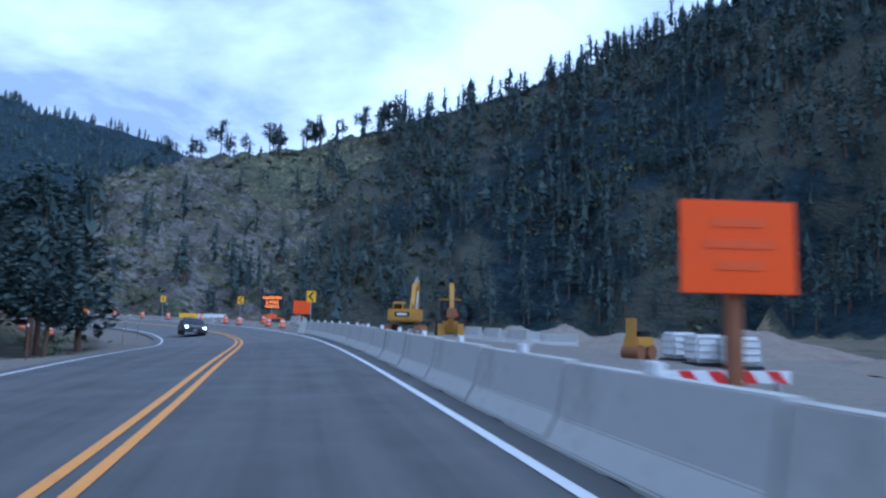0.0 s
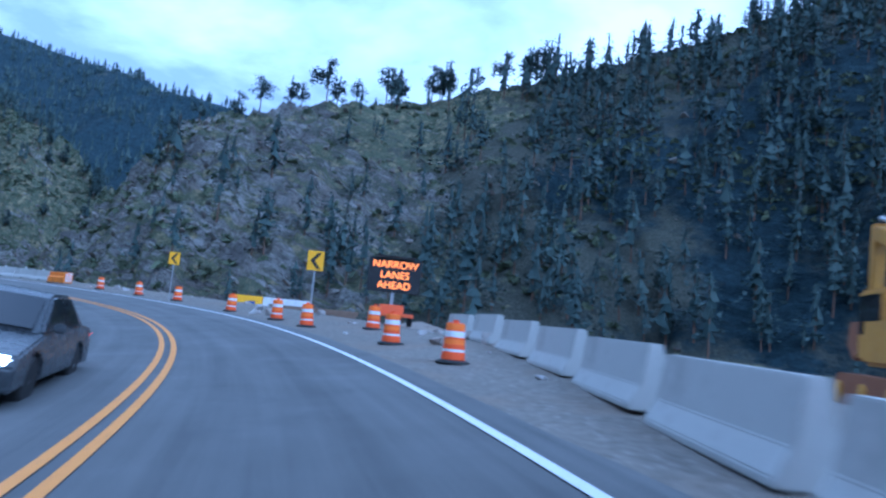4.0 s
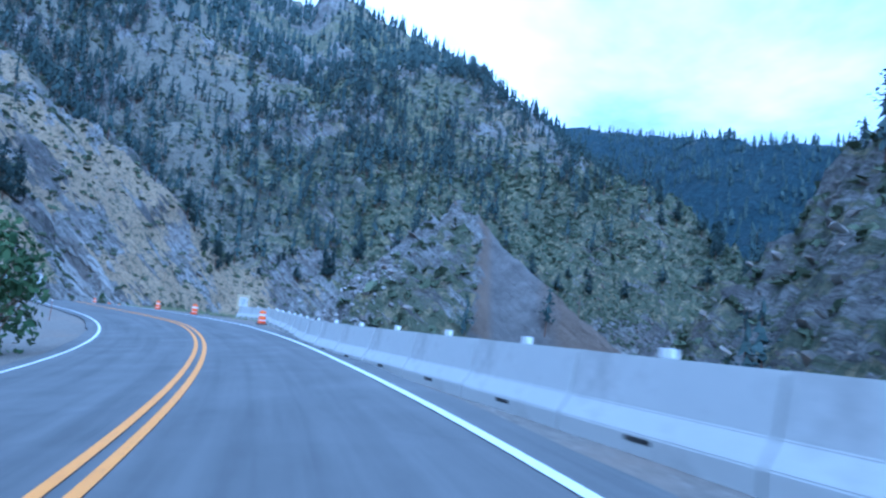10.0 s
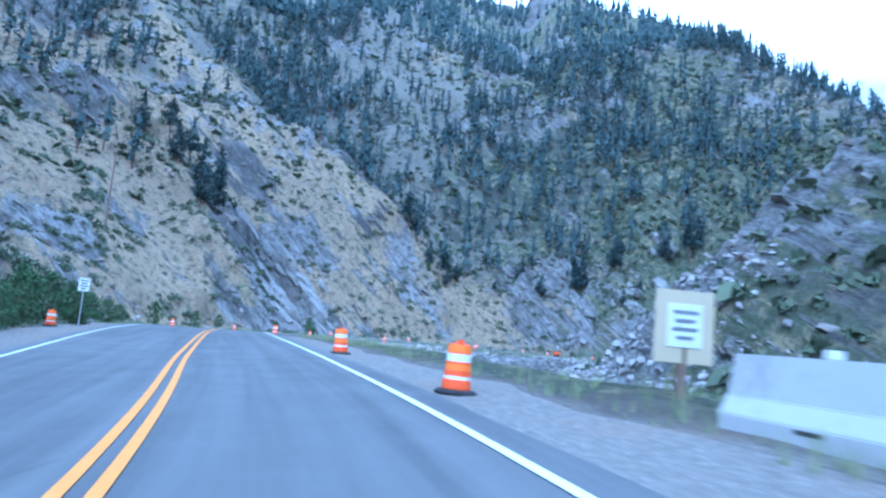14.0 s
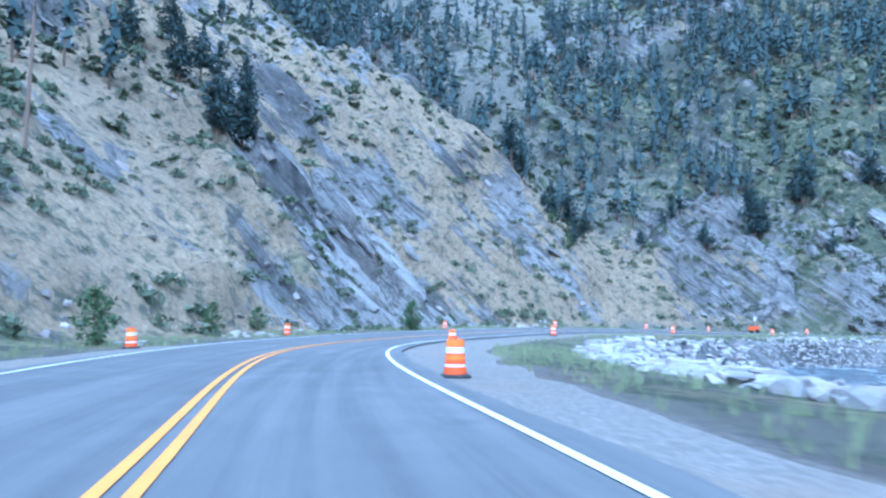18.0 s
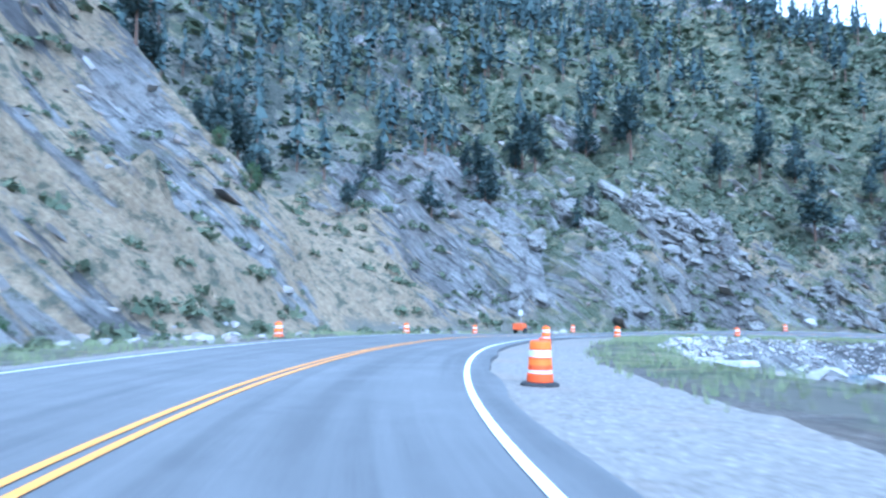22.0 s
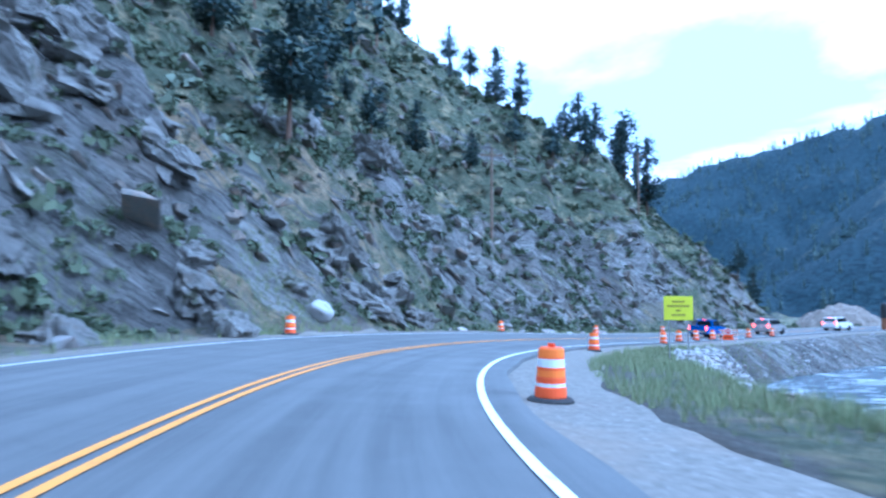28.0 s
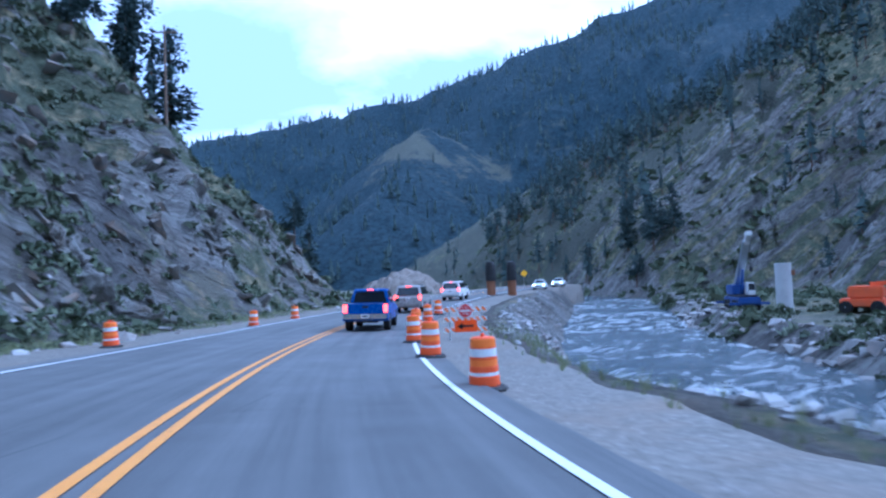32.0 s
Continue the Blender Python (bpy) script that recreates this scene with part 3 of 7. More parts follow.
    rock_a = np.clip(grain(x, y, 24, 4, 65) * 1.3 + 0.45 + np.clip((-25 - x) / 45, -0.75, 0.45), 0, 1)
    hill_a = hill_a + rock_a * (2.4 * crags(x * 0.8 + 0.6 * hill_a, y, 11, 4, 66) - 0.8)
    hill_a = hill_a + (0.2 + 0.8 * rock_a) * (0.6 * ledges(hill_a, x, y, 5.0, 67) + 0.6 * ledges(hill_a, x, y, 2.0, 68) + 2.2)
    hill_a = hill_a + np.clip((rock_a - 0.4) * 4, 0, 1) * (2.3 * slab_h + 1.0 * chip_h)
    hill_b = smooth_max(smooth_max(ridge(x, y, KNOB, 1.02, 2.0, 71), ridge(x, y, KNOB_SIDE, 1.0, 0.4, 77), 1.5), ridge(x, y, KNOB_BACK, 0.95, 2.5, 72), 3)
    off = ((x + 134) * 10 + (y - 155) * 15) / 18  # metres north-east of the knob's sharp edge
    scree = (x > -154) & (off > -1 + 1.2 * rough) & (off < 26)
    hill_b = hill_b + np.where(scree, 0.3, 1.0) * (1.6 * crags(x, y, 9, 4, 73) * np.clip(hill_b / 6, 0, 1) + 0.55 * ledges(hill_b, x, y, 3.6, 75) + 1.0 * slab_h * np.clip(hill_b / 6, 0, 1)) - 0.3
    far = smooth_max(ridge(x, y, FAR_RIDGE, 0.55, 14, 81), ridge(x, y, EAST_RANGE, 0.52, 16, 82), 20)
    far = smooth_max(far, ridge(x, y, CLEARING, 0.6, 4, 83), 6)
    open_ = np.clip((over - 3) / 6, 0, 1)
    for hill in (hill_a, hill_b, far):
        z = np.where(over > 3, np.maximum(z, z * (1 - open_) + smooth_max(hill, z, 1.2) * open_), z)
    # the river's bed
    rv, ra, _ = near_line(x, y, RIVER)
    level = np.interp(ra, np.arange(len(RIVER)), [r[2] for r in RIVER])
    width = np.interp(ra, [0, 4, 7, 9, 11, 12, 14, 15, 18], [4.5, 5.5, 6.0, 6.2, 5.4, 4.7, 4.0, 4.2, 5]) + 0.8 * grain(x, y, 17, 2, 91)
    bed = np.clip((rv - width) / np.interp(ra, [0, 9.5, 11, 16.5, 18, 20], [6.5, 6.0, 4.6, 4.6, 14, 16]), 0, 1)
    bed = bed * bed * (3 - 2 * bed)
    z = np.where(over > 2.5, z * bed + np.minimum(z, level - 0.9 + 0.3 * rough) * (1 - bed), z)
    # what covers it
    on_west, on_a, on_b = np.clip(into / 3, 0, 1), np.clip((hill_a - z + 1.5) * 1.0, 0, 1), np.clip((hill_b - z + 1.5), 0, 1)
    on_far = np.clip(far - z + 3, 0, 1)
    slope_ground = np.maximum.reduce([on_west, on_a, on_b, on_far])
    gravel = np.clip(1 - slope_ground, 0, 1) * np.clip(1.15 - 0.02 * over, 0.4, 1)
    soft = np.clip((lat - 0.5 * rough - np.interp(s, [13, 18, 22, 25, 27, 29, 31, 34], [3.6, 4.0, 4.8, 4.9, 3.4, 3.3, 4.0, 4.3])) / 1.6, 0, 1) * np.clip((s - 13) / 2, 0, 1)
    soft = np.maximum(soft, np.clip((-8.8 - lat) / 1.8, 0, 1))
    verge = soft > 0.5
    gravel = gravel * (1 - 0.65 * soft)
    rock = np.maximum.reduce([on_west * rocky * 0.66, on_a * rock_a * 0.5, on_b * np.clip(0.75 + 0.5 * grain(x, y, 15, 3, 74), 0, 1), (rv < width + 5.0) * 0.95])
    scar = scree & (hill_b > z - 1) & (on_b > 0.3)
    brown = np.clip(np.clip(1.2 - off / 1.5, 0, 1) + np.clip((off - 9 + 2.5 * rough) / 4, 0, 1), 0, 1)
    south = np.clip((188 - y) / 48, 0, 1) * on_west * np.clip(1.25 - e / 75, 0.1, 1)
    gold = np.clip(0.34 + 0.42 * south + 0.35 * grain(x, y, 30, 3, 95) + 0.16 * grain(x, y, 7, 3, 96), 0, 1)
    rock = np.maximum(rock, cliff * np.clip(0.5 + 0.5 * grain(x, y, 8, 3, 143), 0, 1))
    knob_green = on_b * (off <= -1) * (x > -157) * (y < 168)
    green = np.clip(0.34 + 0.5 * knob_green + 0.22 * np.clip((y - 150) / 40, 0, 1) * on_west + 0.4 * grain(x, y, 24, 4, 97) + 0.46 * on_a - 0.3 * south  + 0.2 * soft * (slope_ground < 0.5), 0, 1)
    gold = np.maximum(gold, sunny * (0.82 + 0.3 * grain(x, y, 12, 3, 155)))
    gold = np.where((ss > 0) & (ends > 0) & (sd < 90) & (e > 26), gold * 0.55, gold)
    low = np.clip((36 - e) / 10, 0, 1) * on_west * ((y > 140) & (y < 196))
    gold = np.clip(gold + low * (0.3 + 0.3 * grain(x, y, 9, 3, 159)), 0, 1)
    green = np.clip(green + low * (0.08 + 0.4 * grain(x, y, 7, 3, 160)), 0, 1)
    green = np.clip(green * (1 - 0.35 * sunny) + sunny * np.clip((30 - e) / 14, 0, 1) * (0.16 + 0.5 * grain(x, y, 8, 3, 162)), 0, 1)
    rock = np.where(sunny > 0.5, np.clip(0.34 + 0.75 * grain(x, y, 11, 4, 156), 0, 0.8), rock)
    rock = np.maximum(rock, slabs * 0.95)
    rock = np.where(knob_green > 0.5, rock * 0.45, np.where(scar, 0, rock))
    gravel = np.where(scar, 0, gravel)
    thick = np.clip(0.55 + 1.0 * grain(x, y, 30, 3, 101), 0, 1)
    scrubby = on_west * np.clip((y - 192) / 16, 0, 1) * np.clip((95 - e) / 30, 0, 1) * np.clip((e - 7) / 5, 0, 1)
    green = np.clip(green + scrubby * (0.46 + 0.3 * grain(x, y, 8, 3, 145)), 0, 1)
    rock = np.maximum(rock * (1 - 0.55 * scrubby), wall * np.clip((10.5 - e) / 3, 0, 1) * (e > 0.2) * np.clip(0.62 + 0.8 * grain(x, y, 5, 3, 158), 0, 1))
    green = green * (1 - 0.3 * wall * np.clip((10 - e) / 4, 0, 1))
    forest = np.clip(on_west * np.clip(e / 70, 0.25, 1) * np.maximum(np.clip((y - 60) / 140, 0.25, 1), np.clip((e - 60) / 60, 0, 1)) * (0.16 + 0.36 * thick), 0, 1)
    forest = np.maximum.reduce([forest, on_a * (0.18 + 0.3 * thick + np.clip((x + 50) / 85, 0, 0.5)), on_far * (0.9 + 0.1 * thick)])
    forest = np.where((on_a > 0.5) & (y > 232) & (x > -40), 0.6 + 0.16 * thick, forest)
    forest = forest * (1 - 0.9 * np.maximum(sunny, slabs))
    behind = (ss > 0) & (ends > 0) & (sd < 160) & (e > 14) & (y < 225)
    forest = np.where(behind, np.where(e < 90, 0.32, 0.18) + 0.22 * thick, forest)
    clearing = (np.hypot(x - 208, y - 495) < 60 + 10 * thick) & (on_far > 0.5) & (z > 50 + 10 * thick)
    rock = np.where(clearing, 0.1, rock)
    green, gold = np.where(clearing, 0.8, green), np.where(clearing, 0.2, gold)
    forest = np.where(clearing, 0.87 + 0.25 * grain(x, y, 22, 3, 165), np.where(scar, 0, forest))
    return dict(z=z, scar=scar, sunny=np.maximum(sunny, slabs), behind=behind, tone=tone, scree=np.where(scar, 0.5 + 0.5 * brown, 0), clearing=clearing, forest=forest, gravel=gravel, gold=gold, green=green, rock=rock, over=over, lat=lat, s=s, west=on_west, e=e, a=on_a, b=on_b, far=on_far, rv=rv, width=width)


def axis(lo, hi, step, lim, grow=1.075):
    mid = list(np.arange(lo, hi + step / 2, step))
    out, v, d = [], mid[-1], step
    while v < lim:
        d *= grow
        v += d
        out.append(v)
    back, v, d = [], mid[0], step
    while v > -lim:
        d *= grow
        v -= d
        back.append(v)
    return np.array(back[::-1] + mid + out)


def sheet(name, verts, faces, mat):
    """A mesh object from arrays of corners and of quads or triangles."""
    me = bpy.data.meshes.new(name)
    verts, faces = np.asarray(verts, np.float32), np.asarray(faces, np.int32)
    k = faces.shape[1]
    me.vertices.add(len(verts))
    me.vertices.foreach_set("co", verts.ravel())
    me.loops.add(faces.size)
    me.loops.foreach_set("vertex_index", faces.ravel())
    me.polygons.add(len(faces))
    me.polygons.foreach_set("loop_start", np.arange(0, faces.size, k, dtype=np.int32))
    me.polygons.foreach_set("loop_total", np.full(len(faces), k, np.int32))
    me.update(calc_edges=True)
    me.shade_flat()
    me.materials.append(mat)
    return new(name, me)


gx, gy = axis(-275, 10, 0.95, 1700, 1.06), axis(0, 295, 0.95, 1700, 1.06)
GX, GY = np.meshgrid(gx, gy)
L = land(GX, GY)
nx_, ny_ = len(gx), len(gy)
q = (np.arange(ny_ - 1)[:, None] * nx_ + np.arange(nx_ - 1)[None]).ravel()
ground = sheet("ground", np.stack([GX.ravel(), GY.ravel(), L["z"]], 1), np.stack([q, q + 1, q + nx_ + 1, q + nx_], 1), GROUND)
ground.data.shade_smooth()
for key in ("gravel", "gold", "green", "rock", "forest", "tone", "scree"):
    at = ground.data.attributes.new(key, "FLOAT", "POINT")
    at.data.foreach_set("value", L[key].astype(np.float32))
tagged(ground, "rocky canyon ground with dry grass, gravel shoulders and steep slopes", "ground", kind="structure")
HEIGHT = L["z"].reshape(ny_, nx_)


def ground_at(x, y):
    """Height of the ground sheet."""
    x, y = np.asarray(x, float), np.asarray(y, float)
    i, j = np.clip(np.searchsorted(gx, x) - 1, 0, nx_ - 2), np.clip(np.searchsorted(gy, y) - 1, 0, ny_ - 2)
    a, b = (x - gx[i]) / (gx[i + 1] - gx[i]), (y - gy[j]) / (gy[j + 1] - gy[j])
    return (HEIGHT[j, i] * (1 - a) + HEIGHT[j, i + 1] * a) * (1 - b) + (HEIGHT[j + 1, i] * (1 - a) + HEIGHT[j + 1, i + 1] * a) * b


def ribbon(name, lat_from, lat_to, up, mat, s0=-4.0, s1=44.0, skirt=0.0):
    """A strip of the road between two lines."""
    k = np.where((S >= s0 - 1e-6) & (S <= s1 + 1e-6))[0]
    a, b = np.broadcast_to(lat_from, S.shape)[k], np.broadcast_to(lat_to, S.shape)[k]
    cols = [a, b]
    lift = [up, up]
    if skirt:
        cols, lift = [a - 0.05, a, a * 0.75 + b * 0.25, (a + b) / 2, a * 0.25 + b * 0.75, b, b + 0.05], [up - skirt] + [up] * 5 + [up - skirt]
    v = [np.stack([RX[k] + NX[k] * c, RY[k] + NY[k] * c, RZ[k] + RISE[k] * c + h], 1) for c, h in zip(cols, lift)]
    n = len(k)
    f = [np.stack([i * n + np.arange(n - 1), (i + 1) * n + np.arange(n - 1), (i + 1) * n + np.arange(1, n), i * n + np.arange(1, n)], 1) for i in range(len(v) - 1)]
    ob = sheet(name, np.concatenate(v), np.concatenate(f), mat)
    way = np.concatenate([[0], np.cumsum(np.hypot(np.diff(RX), np.diff(RY)))])[k]
    for key, value in (("lat", np.concatenate(cols)), ("along", np.tile(way, len(cols)))):
        ob.data.attributes.new(key, "FLOAT", "POINT").data.foreach_set("value", value.astype(np.float32))
    return ob


wave = 0.12 * grain(S * 11, S * 0, 3.0, 3, 5)
tagged(ribbon("road", W_LEFT - 0.55 + wave, W_RIGHT + 0.55 + wave[::-1], 0.0, ASPHALT, skirt=0.35), "worn grey two-lane asphalt road", "road", kind="structure")
tagged(ribbon("road_resurfacing", W_LEFT - 0.4 + wave, W_RIGHT + 0.45, 0.004, NEW_ASPHALT, -4.0, 2.85, 0.02), "darker newer stretch of asphalt paving", "road", kind="structure")
tagged(ribbon("edge_line", W_RIGHT - 0.06, W_RIGHT + 0.06, 0.013, WHITE_LINE), "solid white edge line on the asphalt", "road marking", "road lines", "structure")
tagged(ribbon("edge_line", W_LEFT - 0.06, W_LEFT + 0.06, 0.013, WHITE_LINE), "solid white edge line on the asphalt", "road marking", "road lines", "structure")
for c in (-0.13, 0.13):
    tagged(ribbon("centre_line", W_CENTRE + c - 0.06, W_CENTRE + c + 0.06, 0.013, YELLOW_LINE), "solid yellow line of the double centre line", "road marking", "road lines", "structure")


# ---- small builders ----
def part(name, bm, material, parent=None, label="", smooth=False):
    """Link a bmesh as one mesh object under a thing or a part."""
    me = bpy.data.meshes.new(name)
    bm.to_mesh(me)
    bm.free()
    me.materials.append(material)
    if smooth:
        me.shade_smooth()
    else:
        me.shade_flat()
    ob = new(name, me)
    if parent:
        ob.parent = parent
    return tagged(ob, label)


def box(x, y, z, sx, sy, sz, bevel=0.0, taper=1.0, bm=None):
    """A box round (x, y, z), with rounded edges and a narrower top where asked."""
    b = bmesh.new()
    bmesh.ops.create_cube(b, size=1)
    for v in b.verts:
        k = taper if v.co.z > 0 else 1
        v.co = Vector((v.co.x * sx * k, v.co.y * sy * k, v.co.z * sz))
    if bevel:
        bmesh.ops.bevel(b, geom=b.edges[:], offset=bevel, segments=2, affect="EDGES", clamp_overlap=True)
    bmesh.ops.translate(b, verts=b.verts, vec=(x, y, z))
    return merge(bm, b)


def merge(into, bm):
    if into is None:
        return bm
    me = bpy.data.meshes.new("join")
    bm.to_mesh(me)
    bm.free()
    into.from_mesh(me)
    bpy.data.meshes.remove(me)
    return into


def lathe(profile, sides=20, bm=None, at=(0, 0, 0)):
    """A turned shape from (radius, height) rows, closed at both ends."""
    b = bmesh.new()
    rings = [[b.verts.new((at[0] + r * math.cos(2 * math.pi * i / sides), at[1] + r * math.sin(2 * math.pi * i / sides), at[2] + z)) for i in range(sides)] for r, z in profile]
    for lo, hi in zip(rings, rings[1:]):
        for i in range(sides):
            b.faces.new((lo[i], lo[(i + 1) % sides], hi[(i + 1) % sides], hi[i]))
    b.faces.new(rings[0][::-1])
    b.faces.new(rings[-1])
    return merge(bm, b)


def tube(a, c, r0, r1=None, sides=8, bm=None):
    """A round bar from a to c."""
    a, c = Vector(a), Vector(c)
    b = bmesh.new()
    m = Matrix.Translation((a + c) / 2) @ (c - a).to_track_quat("Z", "Y").to_matrix().to_4x4()
    bmesh.ops.create_cone(b, cap_ends=True, segments=sides, radius1=r0, radius2=r0 if r1 is None else r1, depth=(c - a).length, matrix=m)
    return merge(bm, b)


def prism(outline, y0, y1, bm=None, bevel=0.0):
    """An (x, z) outline pushed from y0 to y1."""
    b = bmesh.new()
    f = [b.verts.new((x, y0, z)) for x, z in outline]
    k = [b.verts.new((x, y1, z)) for x, z in outline]
    b.faces.new(f)
    b.faces.new(k[::-1])
    n = len(f)
    for i in range(n):
        b.faces.new((f[i], k[i], k[(i + 1) % n], f[(i + 1) % n]))
    bmesh.ops.recalc_face_normals(b, faces=b.faces)
    if bevel:
        bmesh.ops.bevel(b, geom=b.edges[:], offset=bevel, segments=2, affect="EDGES", clamp_overlap=True)
    return merge(bm, b)


def thing(name, label, category, group=""):
    return tagged(new(name), label, category, group)


# ---- water ----
def water_material():
    k = Nodes("river_water")
    flow = k.stretch(0.35, 0.8, 1, 0, 0, 35)
    foam = k.span(k.noise(0.7, 9, 0.72, flow, 1.4), 0.47, 0.62)
    foam = k.math("MULTIPLY", foam, k.span(k.noise(0.11, 3), 0.38, 0.6, 0.15, 1.0))
    c = k.mix(foam, (0.035, 0.06, 0.075), (0.80, 0.82, 0.83))
    k.bump(k.math("ADD", k.noise(1.6, 6, 0.65, flow, 1.0), k.math("MULTIPLY", foam, 0.6)), 0.9, 0.35)
    return k.done(c, k.span(foam, 0.0, 1.0, 0.08, 0.7), spec=0.5)


WATER = water_material()
_p = np.arange(0, len(RIVER) - 1 + 1e-6, 0.05)
_i = np.arange(len(RIVER))
fx, fy, fz = (spline(_i, [r[k] for r in RIVER], _p) for k in range(3))
_fx, _fy = np.gradient(fx), np.gradient(fy)
_fl = np.hypot(_fx, _fy)
across = np.linspace(-11, 11, 27)
vx = fx[:, None] + (_fy / _fl)[:, None] * across[None]
vy = fy[:, None] - (_fx / _fl)[:, None] * across[None]
vz = fz[:, None] + 0.10 * grain(vx, vy, 2.6, 3, 111) + 0.06 * grain(vx, vy, 9, 2, 112)
nr, nc = vx.shape
q = (np.arange(nr - 1)[:, None] * nc + np.arange(nc - 1)[None]).ravel()
water = sheet("water", np.stack([vx.ravel(), vy.ravel(), vz.ravel()], 1), np.stack([q, q + 1, q + nc + 1, q + nc], 1), WATER)
water.data.shade_smooth()
tagged(water, "fast shallow river with white foam over stones", "river", kind="structure")


# ---- woods ----
def bough_tree(rng, tiers, points, cards, bare, spread, taper, size, sides=4, boughs=0, core=1.0):
    """A pine of height 1: corners and triangles of its crown (ragged whorls of drooping boughs, fringed with sprays), then of its trunk."""
    v, f = [], []
    lean = rng.normal(0, 0.02, 2)

    def spine(h):
        return np.array([lean[0] * h + 0.012 * math.sin(7 * h), lean[1] * h + 0.01 * math.sin(5 * h + 1), h])

    def reach(g, a):
        return max(0.02, spread * min(1.0, 0.6 + g * 1.8) * (1.03 - g) ** taper * (1 + 0.22 * math.cos(a - lop)))

    lop = rng.uniform(0, 6.28)
    step = (1 - bare) / tiers
    for i in range(tiers):
        g = (i + rng.uniform(-0.25, 0.25)) / tiers
        h = bare + (1 - bare) * max(g, 0)
        mid = spine(h) + np.array([*rng.normal(0, 0.012, 2), 0])
        n = len(v)
        v.append(mid + np.array([0, 0, step * rng.uniform(1.2, 1.7)]))
        turn = rng.uniform(0, 6.28)
        for p in range(points):
            a = turn + (p + rng.uniform(-0.3, 0.3)) * 6.2832 / points
            r = reach(max(g, 0), a) * core * (rng.uniform(0.6, 0.95) if p % 2 else rng.uniform(0.25, 0.5))
            v.append(mid + np.array([math.cos(a) * r, math.sin(a) * r, rng.uniform(-0.5, 0.5) * step - 0.05 * r]))
        f += [(n, n + 1 + p, n + 1 + (p + 1) % points) for p in range(points)]
    limbs = [(rng.random() ** 1.15, rng.uniform(0, 6.28), rng.uniform(0.6, 1.15)) for _ in range(boughs or cards)]
    for i in range(cards):
        g, a, far_out = limbs[i % len(limbs)]
        out = np.array([math.cos(a), math.sin(a), rng.uniform(-0.3, 0.25)])
        c = spine(bare + (1 - bare) * g) + out * reach(g, a) * far_out * rng.uniform(0.45, 1.0)
        if boughs:
            c = c + rng.normal(0, 0.14, 3) * spread * np.array([1, 1, 0.7])
        r = size * rng.uniform(0.6, 1.3) * (0.6 + 0.4 * (1 - g))
        n1 = out + rng.normal(0, 0.35, 3) * np.array([1, 1, 0.5])
        n1 /= np.linalg.norm(n1)
        n2 = np.cross(n1, rng.normal(0, 1, 3) * np.array([0.5, 0.5, 1.3]))
        n2 /= max(np.linalg.norm(n2), 0.01)
        n = len(v)
        v += [c + n1 * r, c + n2 * r * 0.5, c - n1 * r * 0.8, c - n2 * r * 0.5]
        f += [(n, n + 1, n + 2), (n, n + 2, n + 3)]
    trunk_v, trunk_f = [], []
    for h, r in ((-0.05, 0.019), (0.5, 0.011), (0.97, 0.003)):
        for i in range(sides):
            trunk_v.append(spine(h) + r * np.array([math.cos(i * 6.2832 / sides), math.sin(i * 6.2832 / sides), 0]))
    for lv in range(2):
        for i in range(sides):
            a, b = lv * sides + i, lv * sides + (i + 1) % sides
            trunk_f += [(a, b, b + sides), (a, b + sides, a + sides)]
    return np.array(v), np.array(f), np.array(trunk_v), np.array(trunk_f)


def scatter(name, shapes, places, mat):
    """One mesh of many copies of simple shapes: places are rows of x, y, z, size, turn, kind."""
    vs, fs, n = [], [], 0
    for k, (v, f) in enumerate(shapes):
        rows = places[places[:, 5] == k]
        if not len(rows):
            continue
        c, s = np.cos(rows[:, 4])[:, None], np.sin(rows[:, 4])[:, None]
        x, y, z = v[None, :, 0] * rows[:, 3:4], v[None, :, 1] * rows[:, 3:4], v[None, :, 2] * rows[:, 3:4]
        p = np.stack([x * c - y * s + rows[:, 0:1], x * s + y * c + rows[:, 1:2], z + rows[:, 2:3]], 2).reshape(-1, 3)
        fs.append((f[None] + (n + np.arange(len(rows)) * len(v))[:, None, None]).reshape(-1, f.shape[1]))
        vs.append(p)
        n += len(p)
    return sheet(name, np.concatenate(vs), np.concatenate(fs), mat)


rng = np.random.default_rng(7)
PINES = [bough_tree(rng, int(rng.integers(6, 9)), 6, 92, rng.uniform(0.10, 0.34), rng.uniform(0.23, 0.34), rng.uniform(0.5, 1.0), 0.05, 3, 23, 0.55) for _ in range(12)]
FAR_PINES = [bough_tree(rng, 4, 6, 9, rng.uniform(0.0, 0.1), rng.uniform(0.24, 0.34), rng.uniform(0.55, 0.9), 0.1, 3) for _ in range(8)]


def sow(count, x0, x1, y0, y1, chance):
    """Random places on the ground, kept by a chance that follows the land."""
    x, y = rng.uniform(x0, x1, count), rng.uniform(y0, y1, count)
    g = land(x, y)
    keep = rng.random(count) < chance(x, y, g)
    x, y = x[keep], y[keep]
    return x, y, ground_at(x, y), {k: w[keep] for k, w in g.items()}


